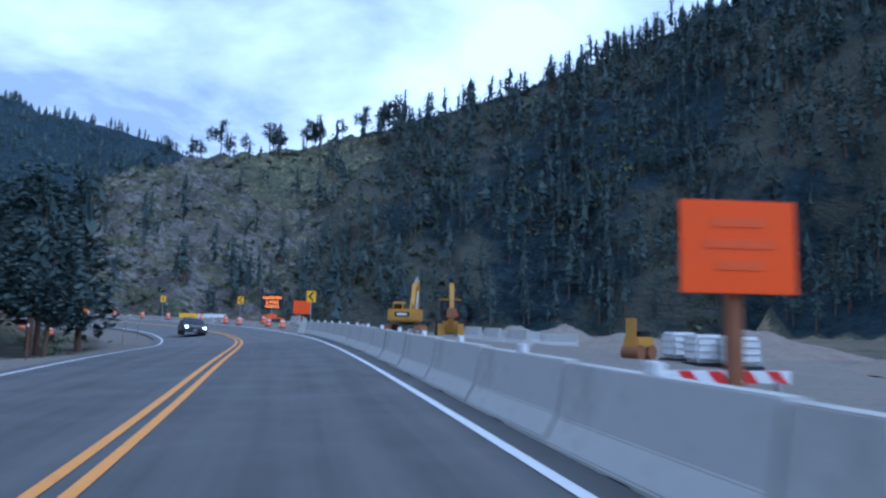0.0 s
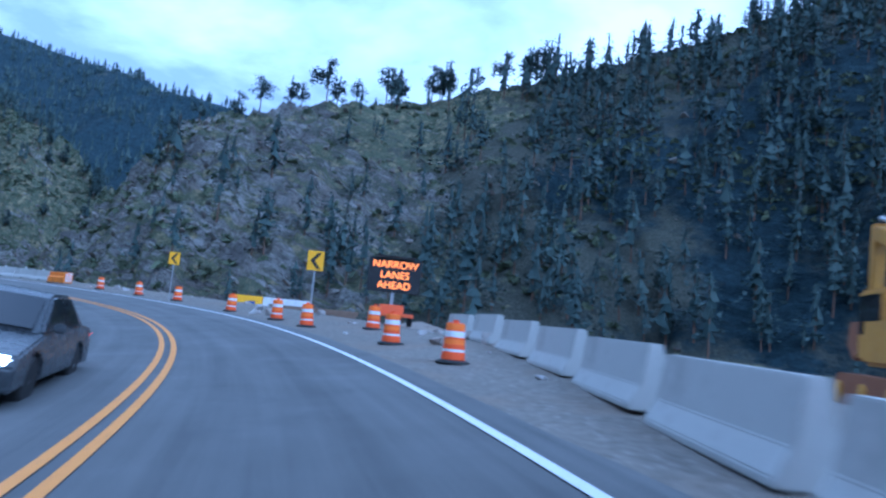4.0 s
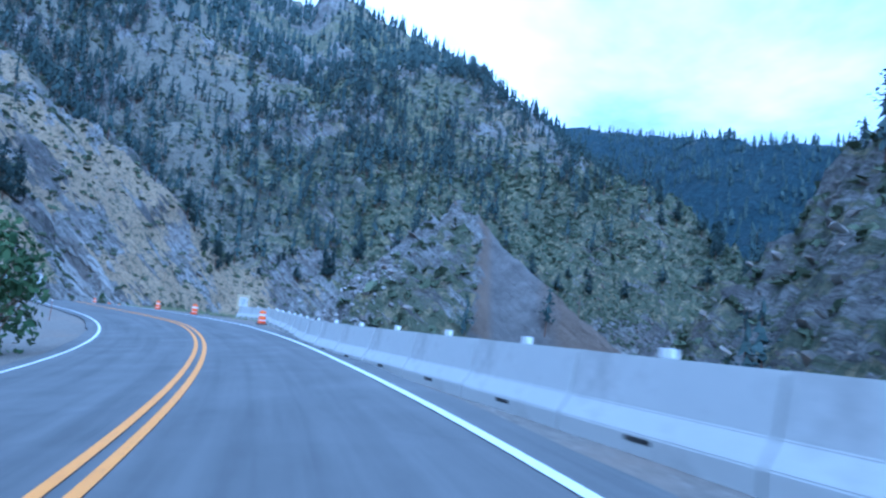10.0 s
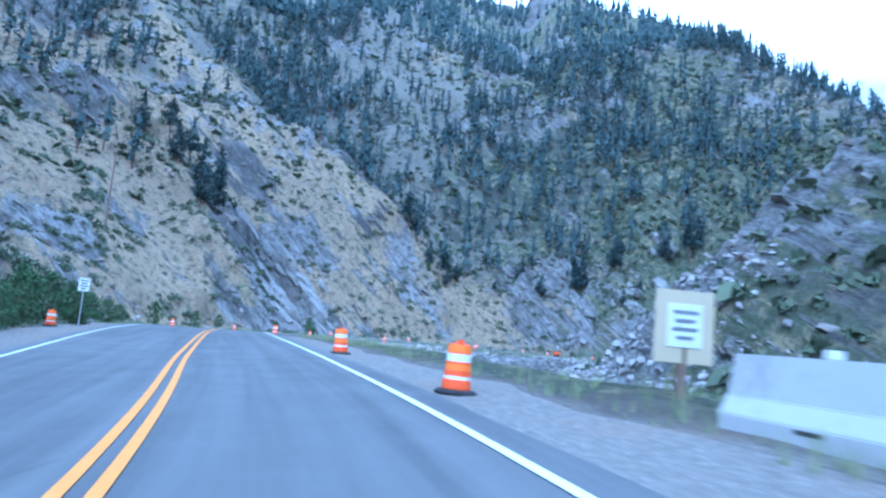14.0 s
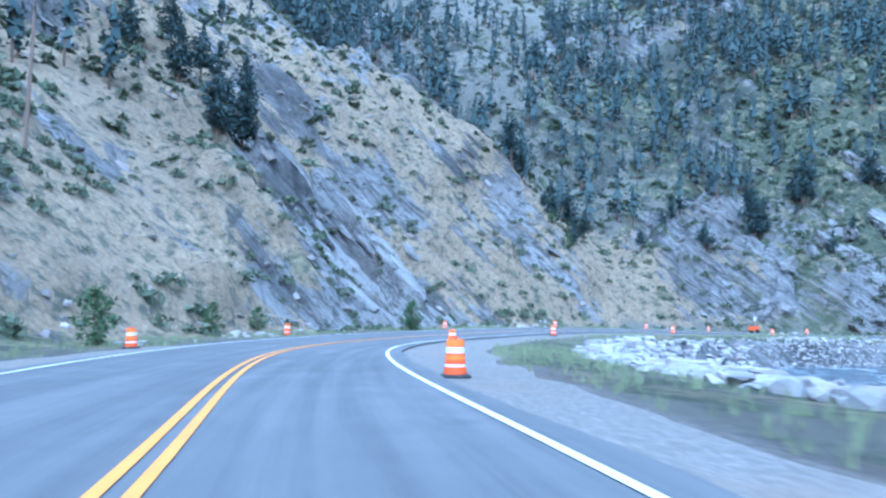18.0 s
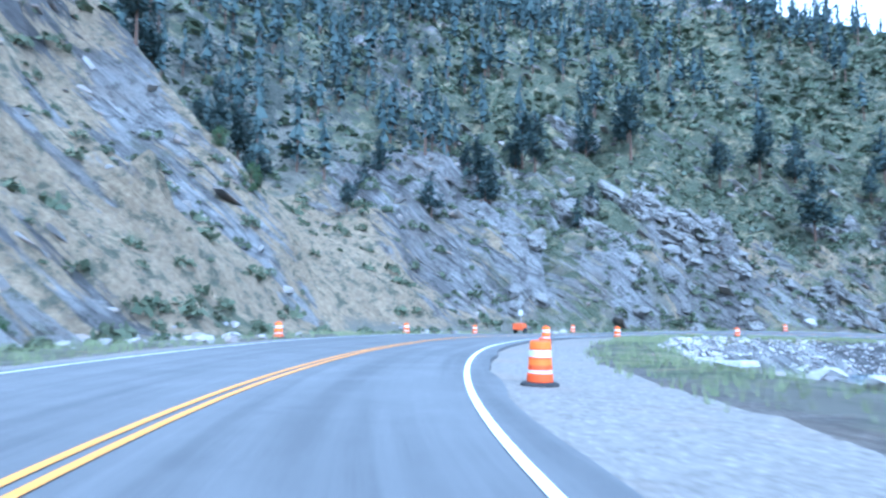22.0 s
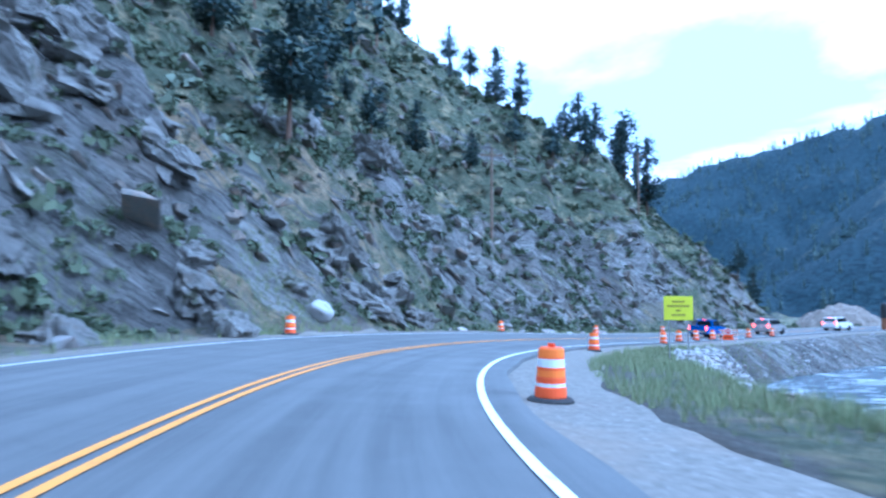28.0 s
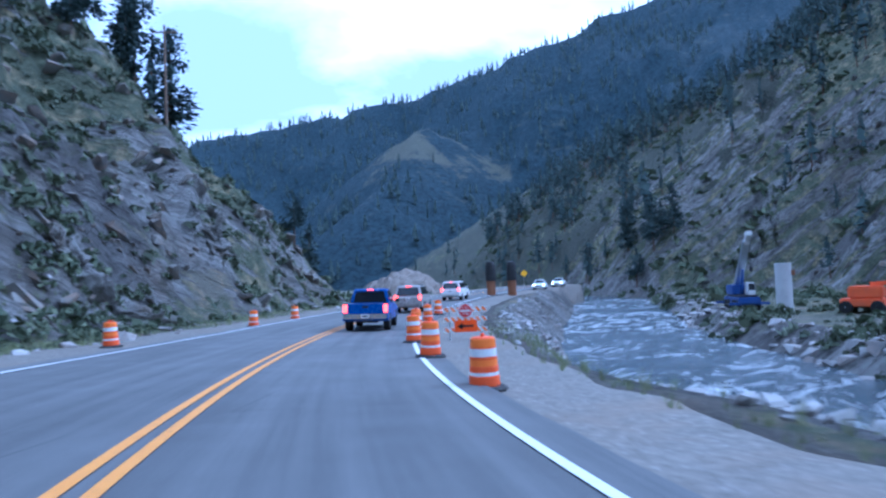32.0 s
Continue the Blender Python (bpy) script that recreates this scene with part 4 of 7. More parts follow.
def wood_chance(x, y, g):
    clump = np.clip(0.4 + 1.0 * grain(x, y, 26, 4, 101), 0, 1)
    north = np.maximum(np.clip((y - 70) / 130, 0.22, 1), np.clip((g["e"] - 44) / 26, 0, 0.95))
    c = g["west"] * np.clip(clump * 1.15, 0.1, 1) * north * np.clip((g["e"] - 2) / 45, np.where(y > 180, 0.3, 0.12), 1)
    c = np.where(g["behind"], np.maximum(c, 0.14 + 0.42 * clump), c) * (1 - 0.93 * g["sunny"]) * np.where((g["e"] > 70) & (g["e"] < 170), 0.8, 1)
    c = np.where((y > 90) & (g["e"] < np.where(y > 190, 16, 12) + np.where((y > 214) & (x > -238), 9, 0) + 12 * grain(x, y, 14, 3, 161)), c * 0.08, c)
    c = np.maximum(c, g["west"] * (x > -60) * 0.8)
    dark = np.clip((x + 55) / 70, 0.10, 0.95)
    c = np.maximum(c, g["a"] * np.clip(clump * 0.45 + dark * 0.9 - 0.1, 0, 1) * np.where(x < -80, 0.3, 1) * np.where((y > 232) & (x > -40), 0.6, 1))
    c = np.maximum(c, g["b"] * 0.03 * clump)
    c = np.maximum(c, g["far"] * (0.45 + 0.5 * clump))
    clear = g["clearing"]
    return np.where((g["over"] < 9) | (g["rv"] < g["width"] + 3) | clear, np.where(clear, 0.06, 0), c)


stands = [sow(9500, -420, -60, -40, 420, wood_chance), sow(4600, -110, 140, 110, 330, wood_chance), sow(6500, -640, -300, 40, 420, wood_chance), sow(1500, -760, -300, 420, 760, wood_chance),
          sow(5200, -300, 620, 330, 900, wood_chance), sow(1800, -560, -200, 380, 900, wood_chance), sow(420, -60, -14, -10, 75, wood_chance), sow(3200, 140, 330, -60, 270, wood_chance)]
wx, wy, wz = (np.concatenate([s[i] for s in stands]) for i in range(3))
w_road = np.concatenate([s[3]["over"] for s in stands])
size = rng.uniform(6.0, 12.0, len(wx)) * np.where(rng.random(len(wx)) < 0.25, 0.6, 1) * np.where(w_road > 260, 0.95, 1)
rows = np.stack([wx, wy, wz, size, rng.random(len(wx)) * 6.28, rng.integers(0, len(PINES), len(wx))], 1)
# single pines that stand out on the slopes and along the crests: x, y, height
LONE = [(-186.3, 287.8, 11.5), (-183.6, 283.3, 9.5), (-168.2, 290.6, 10), (-172, 289, 9), (-158.1, 291.7, 13), (-160.5, 290, 11), (-154.5, 289.7, 15), (-203, 289.5, 9), (-194, 290.7, 8), (-189.6, 291.7, 8),
        (-206, 285, 8), (-211, 290, 8), (-164.9, 290.7, 9), (-138.2, 285, 8), (-266.5, 146.6, 9), (-231.8, 233, 9.5), (-237.4, 236.4, 8), (-221.7, 242.3, 9),
        (-215.8, 249, 7), (-248.6, 201, 4), (-248, 196.3, 4), (-209, 256, 7.5), (-200, 262, 6.5), (-191, 268, 7), (-181, 276, 8), (-172, 281, 8), (-260, 155.4, 4), (-258, 190, 7), (-236, 230, 9), (-240, 224, 9), (-29, 30, 11), (-31, 34, 12), (-27.5, 26, 9), (-34, 37, 11), (-33, 31, 12), (-36, 42, 10), (-30, 39, 8), (-42, 68.5, 10), (-43.5, 71, 10), (-45.5, 73, 9.5), (-44.5, 67.5, 11), (-47.5, 74.5, 9), (-41.3, 70.8, 7), (-41, 62, 10), (-44, 65, 10), (-45, 59, 11), (-38.5, 57, 9), (-48, 69, 10), (-37, 52, 9), (-42, 54, 11), (-50, 63, 11), (-52, 73, 8), (-20.5, 36, 7.5), (-22.5, 38.5, 9.5), (-25.5, 43, 12), (-24, 46, 12), (-28, 47, 12), (-268.5, 147.5, 5.5), (-270.5, 150, 7), (-262, 151, 4), 
        (-240, 102.5, 10), (-244, 99, 10), (-247.5, 102, 11), (-252, 96, 10), (-258, 91, 9), (-255, 86, 9), (-246, 94, 9), (-236, 100, 8)]
lone = np.array([(x, y, float(ground_at(x, y)), h, 2.1 * i, 0) for i, (x, y, h) in enumerate(LONE)])
road_side = np.where(w_road < 45)[0]
road_side = road_side[np.argsort(w_road[road_side])][:190]
near_road = np.zeros(len(rows), bool)
near_road[road_side] = True
way_off = (w_road > 170) & ~near_road
for stock, pick, name in ((PINES, ~near_road & ~way_off, ""), (FAR_PINES, way_off, "far_")):
    batch = rows[pick].copy()
    batch[:, 5] = batch[:, 5] % len(stock)
    tagged(scatter(name + "pine_wood", [(q[0], q[1]) for q in stock], batch, NEEDLES), "dark green pine wood scattered over the canyon slopes", "trees", kind="stuff")
    if not name:
        tagged(scatter("pine_trunks", [(q[2], q[3]) for q in stock], batch, BARK), "brown pine trunks of the wood on the slopes", "tree trunks", kind="stuff")


def pine_model(k, label="dark green pine tree on the rocky slope beside the road", group="roadside pines"):
    if k < 5:
        v, f, tv, tf = bough_tree(rng, 10 + k % 3, 9, 1500, 0.12 + 0.07 * k, 0.22 + 0.016 * k, 0.42 + 0.08 * k, 0.032, 7, 46 - 4 * k, 0.5)
    else:
        v, f, tv, tf = bough_tree(rng, 7, 7, 700, 0.26 + 0.06 * (k - 5), 0.34 + 0.03 * (k - 5), 0.28 + 0.12 * (k - 5), 0.046, 7, 15 + 2 * (k - 5), 0.35)
    t = thing("pine_tree", label, "tree", group)
    crown, trunk = sheet("crown", v, f, NEEDLES), sheet("trunk", tv, tf, BARK)
    crown.parent = trunk.parent = t
    return t


models = [pine_model(k) for k in range(5)]
near_rows = np.concatenate([lone, rows[near_road]])
spots = [pose(r[0], r[1], r[2] - 0.1, 0, 0, math.degrees(r[4])) @ Matrix.Scale(r[3], 4) for r in near_rows]
for i, m in enumerate(spots[5:]):
    copy_thing(models[i % 5], m)
for t, m in zip(models, spots):
    t.matrix_basis = m
# broad, open pines along the crest of the spur: x, y, height
CREST = [(-89.1, 183.7, 5.2), (-80.2, 182.8, 6.5), (-77.3, 187.5, 8.6), (-71, 189.2, 6.8), (-68.8, 190.1, 6), (-63.4, 191, 9.8), (-61.8, 193.7, 7), (-58, 195.9, 5.6), (-52.2, 200.6, 9.2), (-49.4, 202.3, 8.4),
         (-42.5, 206.7, 9.2), (-40.6, 207, 8), (-38.7, 207.3, 8.8), (-31.9, 209.2, 6.6), (-25.1, 211.7, 9.4), (-19.4, 213.9, 10), (-16.3, 214.9, 10)]
open_pines = [pine_model(k, "open-crowned pine tree on the crest of the rocky spur", "pines along the crest") for k in (5, 6, 7)]
for i, (x, y, h) in enumerate(CREST):
    m = pose(x, y, float(ground_at(x, y)) - 0.1, 0, 0, 77 * i) @ Matrix.Scale(h, 4)
    if i < 3:
        open_pines[i].matrix_basis = m
    else:
        copy_thing(open_pines[i % 3], pose(x, y, float(ground_at(x, y)) - 0.1, 0, 0, 77 * i) @ Matrix.Scale(h / CREST[i % 3][2], 4))


# ---- shrubs, grass and loose rock ----
def shrub(rng, leaves=22, flat=0.7, size=0.13):
    v, f = [], []
    for _ in range(leaves):
        d = rng.normal(0, 1, 3)
        d /= np.linalg.norm(d)
        c = d * np.array([0.42, 0.42, 0.42 * flat]) * rng.uniform(0.5, 1.1)
        c[2] = abs(c[2]) * 1.2
        a, b = rng.normal(0, size, 3), rng.normal(0, size, 3)
        n = len(v)
        v += [c + a, c + b, c - a, c - b]
        f += [(n, n + 1, n + 2), (n, n + 2, n + 3)]
    return np.array(v), np.array(f)


def stone(rng, flat=0.6, long=1.3):
    """An angular block: the hull of a few random corners."""
    bm = bmesh.new()
    for _ in range(15):
        p = rng.uniform(-0.5, 0.5, 3)
        p /= max(abs(p).max() * 2, 0.3)
        bm.verts.new((p[0] * long, p[1], p[2] * flat))
    bmesh.ops.convex_hull(bm, input=bm.verts)
    bmesh.ops.delete(bm, geom=[v for v in bm.verts if not v.link_faces], context="VERTS")
    bmesh.ops.triangulate(bm, faces=bm.faces)
    bm.verts.index_update()
    v = np.array([x.co[:] for x in bm.verts])
    f = np.array([[x.index for x in y.verts] for y in bm.faces])
    bm.free()
    return v, f


def rock_material(name, a, b, c2):
    k = Nodes(name)
    c = k.mix(k.island(), a, b)
    c = k.mix(k.span(k.noise(1.2, 7, 0.7), 0.45, 0.7), c, c2)
    c = k.mix(k.span(k.noise(9, 5, 0.7), 0.5, 0.75, 0.0, 0.5), c, (0.10, 0.095, 0.09))
    k.bump(k.noise(3.0, 9, 0.7), 0.9, 0.12)
    return k.done(c, 0.9, spec=0.25)


CRAG = rock_material("crag_rock", (0.13, 0.125, 0.112), (0.33, 0.315, 0.285), (0.33, 0.245, 0.18))
RIPRAP = rock_material("riprap_stone", (0.23, 0.224, 0.215), (0.54, 0.522, 0.50), (0.40, 0.335, 0.29))
RIPRAP_LOOSE = rock_material("fallen_stone", (0.26, 0.25, 0.24), (0.56, 0.54, 0.52), (0.42, 0.34, 0.28))
FAR_BUSHES = [shrub(rng, 11, rng.uniform(0.6, 0.9), 0.19) for _ in range(8)]
BUSHES = [shrub(rng, 20, rng.uniform(0.6, 0.9), 0.145) for _ in range(8)]
NEAR_BUSHES = [shrub(rng, 64, rng.uniform(0.6, 0.95), 0.062) for _ in range(8)]
BLOCKS = []
for i in range(10):
    v, f = stone(rng, rng.uniform(0.22, 0.5), rng.uniform(1.4, 2.6))
    turn = np.array(Euler((radians(rng.uniform(-25, 25)), radians(rng.uniform(26, 46)), radians(rng.uniform(-12, 12)))).to_matrix())
    BLOCKS.append((v @ turn.T, f))
COBBLES = [stone(rng, rng.uniform(0.55, 0.85), rng.uniform(1.0, 1.5)) for _ in range(10)]


def bush_chance(x, y, g):
    patch = np.clip(0.5 + 1.5 * grain(x, y, 14, 3, 121), 0, 1)
    c = (np.maximum(g["west"], g["b"]) * (0.3 + 0.7 * g["green"]) + g["a"] * 0.6) * (0.25 + 0.75 * patch)
    return np.where((g["over"] < 9) | (g["rv"] < g["width"] + 2) | g["scar"], 0, np.maximum(c, (g["over"] > 5) * (g["gravel"] < 0.4) * 0.10))


def rock_chance(x, y, g):
    c = np.maximum.reduce([g["west"], g["a"], g["b"]]) * np.clip(g["rock"] * 1.5 - 0.15, 0.05, 1)
    return np.where((g["over"] < 3.0) | (g["rv"] < g["width"]) | g["scar"], 0, c)


def strew(name, shapes, batches, lo, hi, sink, mat, label, category, power=1.0, heading=0.0, swing=3.14):
    x, y, z = (np.concatenate([b[i] for b in batches]) for i in range(3))
    size = lo + (hi - lo) * rng.random(len(x)) ** power
    r = np.stack([x, y, z - size * sink, size, heading + rng.uniform(-swing, swing, len(x)), rng.integers(0, len(shapes), len(x))], 1)
    return tagged(scatter(name, shapes, r, mat), label, category, kind="stuff")


def near_bush_chance(x, y, g):
    patch = np.clip(0.5 + 1.5 * grain(x, y, 11, 3, 122), 0.12, 1)
    c = np.where(g["lat"] < 0, (g["over"] > 4.5) * (0.3 + 0.4 * g["west"] + 0.3 * g["green"]) * (g["over"] < 34), 0) * np.where((y > 120) & (y < 178) & (x < -222), 0.5, 1)
    far_bank = (g["lat"] > 15) & (g["rv"] > g["width"] + 1.5) & (y > 195) & (g["rv"] < 24)
    return np.where(g["rv"] < g["width"] + 1.5, 0, np.where(far_bank, 0.3, c) * patch)


def band(lo, hi):
    return lambda x, y, g: bush_chance(x, y, g) * (g["over"] >= lo) * (g["over"] < hi)


strew("shrubs", BUSHES, [sow(44000, -300, -120, 60, 330, band(34, 75)), sow(5000, -130, 0, 110, 230, band(0, 95))], 0.7, 2.8, 0.1, LEAVES, "low green shrubs on the slopes and verges", "shrubs", 2.0)


def wall_brush_chance(x, y, g):
    return (g["lat"] < -8) * (g["over"] > 3.2) * (g["over"] < 32) * np.clip(0.35 + 1.6 * grain(x, y, 6, 3, 123), 0.05, 1)


strew("wall_brush", NEAR_BUSHES, [sow(9500, -262, -185, 186, 266, wall_brush_chance)], 0.4, 1.7, 0.1, LEAVES, "olive green brush growing between the rocks of the road cut", "shrubs", 1.7)
strew("sage_brush", FAR_BUSHES, [sow(12000, -250, -140, 196, 300, band(6, 60))], 0.4, 1.5, 0.15, SAGE, "pale grey-green sage brush between the rocks of the slope", "shrubs", 1.5)
strew("far_shrubs", FAR_BUSHES, [sow(26000, -300, -120, 60, 330, band(75, 400)), sow(12000, -130, 60, 110, 230, band(95, 400)), sow(3000, -120, -10, -20, 105, band(34, 400)), sow(10000, -420, -300, 60, 330, bush_chance), sow(9000, -150, 70, 215, 340, bush_chance)],
      0.7, 3.0, 0.1, LEAVES, "low green shrubs high on the slopes", "shrubs", 2.0)
strew("roadside_shrubs", NEAR_BUSHES, [sow(34000, -275, -95, 85, 300, near_bush_chance), sow(2500, -120, -10, -20, 105, near_bush_chance)], 0.6, 2.5, 0.08, LEAVES, "leafy green shrubs along the foot of the slope", "shrubs", 1.7)
strew("crag_ledges", BLOCKS, [sow(9000, -300, -120, 60, 330, rock_chance), sow(5000, -130, 20, 110, 230, rock_chance), sow(900, -120, -10, -20, 105, rock_chance), sow(4500, -250, -130, 198, 300, rock_chance)],
      0.3, 1.5, 0.25, CRAG, "grey and tan angular rock ledges dipping down the slopes", "rocks", 3.0, 1.15, 0.7)
strew("loose_stones", COBBLES, [sow(9000, -300, -120, 60, 330, rock_chance), sow(2500, -130, 20, 110, 230, rock_chance)],
      0.2, 1.1, 0.1, CRAG, "loose broken stones on the slopes", "stones", 2.0)


# ---- great outcrops above the road ----
def bedded_rock():
    k = Nodes("bedded_outcrop_rock")
    lay = k.beds()
    wide_, thin, fine = k.noise(0.5, 8, 0.65, lay, 0.6), k.noise(1.6, 8, 0.72, lay, 1.2), k.noise(4.0, 7, 0.7)
    c = k.mix(k.span(wide_, 0.36, 0.64), (0.25, 0.242, 0.225), (0.5, 0.485, 0.45))
    c = k.mix(k.math("MULTIPLY", k.island(), 0.3), c, (0.27, 0.24, 0.20))
    c = k.mix(k.span(k.noise(0.35, 7, 0.7), 0.55, 0.66, 0.0, 0.55), c, (0.26, 0.205, 0.15))
    # crevice shade put into the colour: near-black where the beds are hollow
    c = k.mix(k.span(thin, 0.35, 0.42, 0.55, 0.0), c, (0.06, 0.056, 0.052))
    c = k.mix(k.span(k.noise(0.9, 8, 0.72), 0.38, 0.44, 0.5, 0.0), c, (0.05, 0.048, 0.042))
    c = k.mix(k.span(k.noise(0.55, 8, 0.7), 0.57, 0.64, 0.0, 0.8), c, (0.12, 0.125, 0.07))
    c = k.mix(k.span(fine, 0.55, 0.8, 0.0, 0.45), c, (0.46, 0.45, 0.42))
    k.bump(k.math("ADD", k.math("MULTIPLY", thin, 1.2), k.math("ADD", wide_, k.math("MULTIPLY", fine, 0.4))), 1.0, 0.6)
    return k.done(c, 0.92, spec=0.2)


LEDGE = bedded_rock()


def outcrop(x, y, count, wide, run, tall, seed, dip):
    """A knot of leaning slabs of rock, largest in the middle."""
    r = np.random.default_rng(seed)
    t = thing("rock_outcrop", "big grey-brown rock outcrop of leaning fractured slabs on the slope", "rock", "rock outcrops")
    for i in range(count):
        k = tall * r.uniform(0.5, 1.0)
        turn = Euler((radians(r.uniform(-15, 15)), radians(dip + r.uniform(-10, 10)), radians(run + r.uniform(-18, 18)))).to_matrix()
        a, b = r.normal(0, 0.35) * wide, r.normal(0, 0.3) * wide * 0.5
        c, s_ = math.cos(radians(run)), math.sin(radians(run))
        px, py = x + a * c - b * s_, y + a * s_ + b * c
        base = Matrix.Translation((px, py, float(ground_at(px, py)) - k * 0.1)) @ turn.to_4x4() @ Matrix.Diagonal((k * r.uniform(1.0, 1.5), k, k * r.uniform(0.6, 0.85), 1))
        v, f = stone(r, 1.0, 1.0)
        bm = bmesh.new()
        ring = [bm.verts.new(q) for q in v]
        for q in f:
            bm.faces.new([ring[n] for n in q])
        bmesh.ops.subdivide_edges(bm, edges=bm.edges[:], cuts=5, use_grid_fill=True)
        shift = Vector((seed * 3.1, i * 7.7, 0))
        for w in bm.verts:
            q = w.co * 3 + shift
            w.co += w.co.normalized() * (0.12 * noise.noise(q) + 0.07 * noise.noise(q * 3.3) + 0.11 * round(noise.noise(Vector((q.x, q.y * 0.4, q.z * 2.2))) * 2) + 0.06 * round(noise.noise(q * 2.7) * 2))
        bmesh.ops.transform(bm, matrix=base, verts=bm.verts)
        part("slab", bm, LEDGE, t)


for i, (x, y, n, wide, run, tall) in enumerate(((-247, 207, 8, 8, -8, 5.0), (-241.5, 209.5, 8, 7, -15, 4.4), (-236, 211, 7, 6, -10, 3.2), (-240, 196.5, 5, 5, -55, 2.4), (-236.5, 203, 6, 5, -40, 2.8), (-231.5, 209, 6, 5, -45, 2.2), (-228.5, 214, 6, 5, -50, 2.0), (-223.5, 218, 7, 5, 45, 2.8), (-219, 222.5, 6, 5, 45, 2.6), (-262, 215, 6, 7, 0, 4.5), (-248.5, 184.5, 6, 7, -60, 2.6),
                                               (-216, 237, 7, 7, 40, 3.2), (-221.5, 231, 6, 6, 40, 2.6),
                                               (-252, 200, 7, 7, 0, 3.4), (-228, 226, 6, 5, 30, 2.4), (-187, 251, 7, 6, 35, 3.2), (-169, 265, 7, 7, 35, 3.2), (-150, 278, 6, 6, 35, 2.8))):
    outcrop(x, y, n, wide, run, tall, i + 31, 35)


def leaning_slab(r, parent, at, length, wide, thick):
    """One long bed of rock that leans down to the north, its broken edge standing out of the slope."""
    v, f = stone(r, 1.0, 1.0)
    bm = bmesh.new()
    ring = [bm.verts.new(q) for q in v]
    for q in f:
        bm.faces.new([ring[n] for n in q])
    bmesh.ops.subdivide_edges(bm, edges=bm.edges[:], cuts=3, use_grid_fill=True)
    shift = Vector((r.uniform(0, 90), r.uniform(0, 90), 0))
    for w in bm.verts:
        q = Vector((w.co.x * length * 0.4, w.co.y * wide * 0.5, w.co.z)) + shift
        w.co += Vector((0.02, 0.06, 0.30)) * noise.noise(q) + Vector((0.0, 0.08, 0.16)) * round(noise.noise(q * 2.1) * 2) * 0.5
    down = Vector((0.27 + r.normal(0, 0.05), 0.66 + r.normal(0, 0.05), -0.70 + r.normal(0, 0.04))).normalized()
    up = Vector((0.45, 0.35, 0.8))
    side = up.cross(down).normalized()
    out = down.cross(side).normalized()
    m = Matrix((down * length, side * wide, out * thick)).transposed().to_4x4()
    bmesh.ops.transform(bm, matrix=Matrix.Translation(at) @ m, verts=bm.verts)
    part("slab", bm, LEDGE, parent)


r_ = np.random.default_rng(5)
for along, count, spread_, big in (((-241, 108.5, -229, 118), 15, 5.0, 1.0), ((-230, 117, -218, 125), 15, 4.0, 0.85), ((-232, 124, -226, 131), 9, 3.0, 0.7), ((-246, 118, -236, 127), 9, 4.0, 0.9)):
    band_ = thing("rock_slabs", "grey rock slabs in parallel beds leaning down the slope to the road", "rock", "rock outcrops")
    for i in range(count):
        t_ = (i + r_.random()) / count
        x, y = along[0] + (along[2] - along[0]) * t_ + r_.normal(0, 0.5) * spread_, along[1] + (along[3] - along[1]) * t_ + r_.normal(0, 0.5) * spread_
        if land([x], [y])["over"][0] < 7:
            continue
        leaning_slab(r_, band_, (x, y, float(ground_at(x, y)) - 0.1), r_.uniform(5, 10) * big, r_.uniform(1.6, 3.0) * big, r_.uniform(0.7, 1.5) * big)


def tuft(rng):
    v, f = [], []
    for _ in range(9):
        a, r = rng.random() * 6.28, rng.uniform(0.02, 0.14)
        b = np.array([math.cos(a) * r, math.sin(a) * r, 0])
        lean = rng.normal(0, 0.22, 2)
        side = np.array([-math.sin(a * 3), math.cos(a * 3), 0]) * 0.022
        tip = b + np.array([lean[0], lean[1], rng.uniform(0.5, 1.0)])
        n = len(v)
        v += [b - side, b + side, tip]
        f += [(n, n + 1, n + 2)]
    return np.array(v), np.array(f)


TUFTS = [tuft(rng) for _ in range(8)]


def grass_chance(x, y, g):
    right = (g["s"] > 13.5) & (g["s"] < 35) & (g["lat"] > np.interp(g["s"], [13, 22, 25, 27, 29, 34], [4.4, 5.2, 5.4, 4.1, 4.0, 4.8])) & (g["lat"] < np.interp(g["s"], [18, 25, 26.5, 27.3, 28.3, 29.1, 29.8, 30.6, 31.5, 32.8, 33.6, 35], [9.5, 9.5, 8, 6.4, 6.6, 8.2, 8.4, 7.2, 6.4, 6.6, 10, 11.5])) & (g["rv"] > g["width"] + 1)
    left = (g["lat"] < -9.4) & (g["lat"] > -15) & (g["west"] < 0.9) & (g["s"] > 10)
    patch = np.clip(np.where(g["s"] > 18, 0.68, 0.45) + 1.6 * grain(x, y, 4, 3, 131), 0, 1)
    return (right | left) * patch


strew("roadside_grass", TUFTS, [sow(150000, -260, -95, 85, 262, grass_chance), sow(52000, -236, -195, 160, 215, grass_chance)], 0.16, 0.46, 0.02, GRASS, "green and straw-coloured grass along the road", "grass")


def foot_chance(x, y, g):
    left = (g["lat"] < 0) & (g["over"] > 2.2) & (g["over"] < 9) & (g["s"] > 16)
    works = (g["lat"] > 3.6) & (g["over"] < 14) & (g["s"] > 4) & (g["s"] < 9.2)
    return left * np.clip(0.2 + 0.9 * grain(x, y, 9, 2, 141), 0, 1) + works * 0.06


strew("fallen_stones", COBBLES, [sow(14000, -262, -150, 85, 275, foot_chance), sow(9000, -75, 5, 40, 115, foot_chance)], 0.12, 0.75, -0.1, RIPRAP_LOOSE, "pale stones fallen from the slope onto the verge", "stones", 2.5)


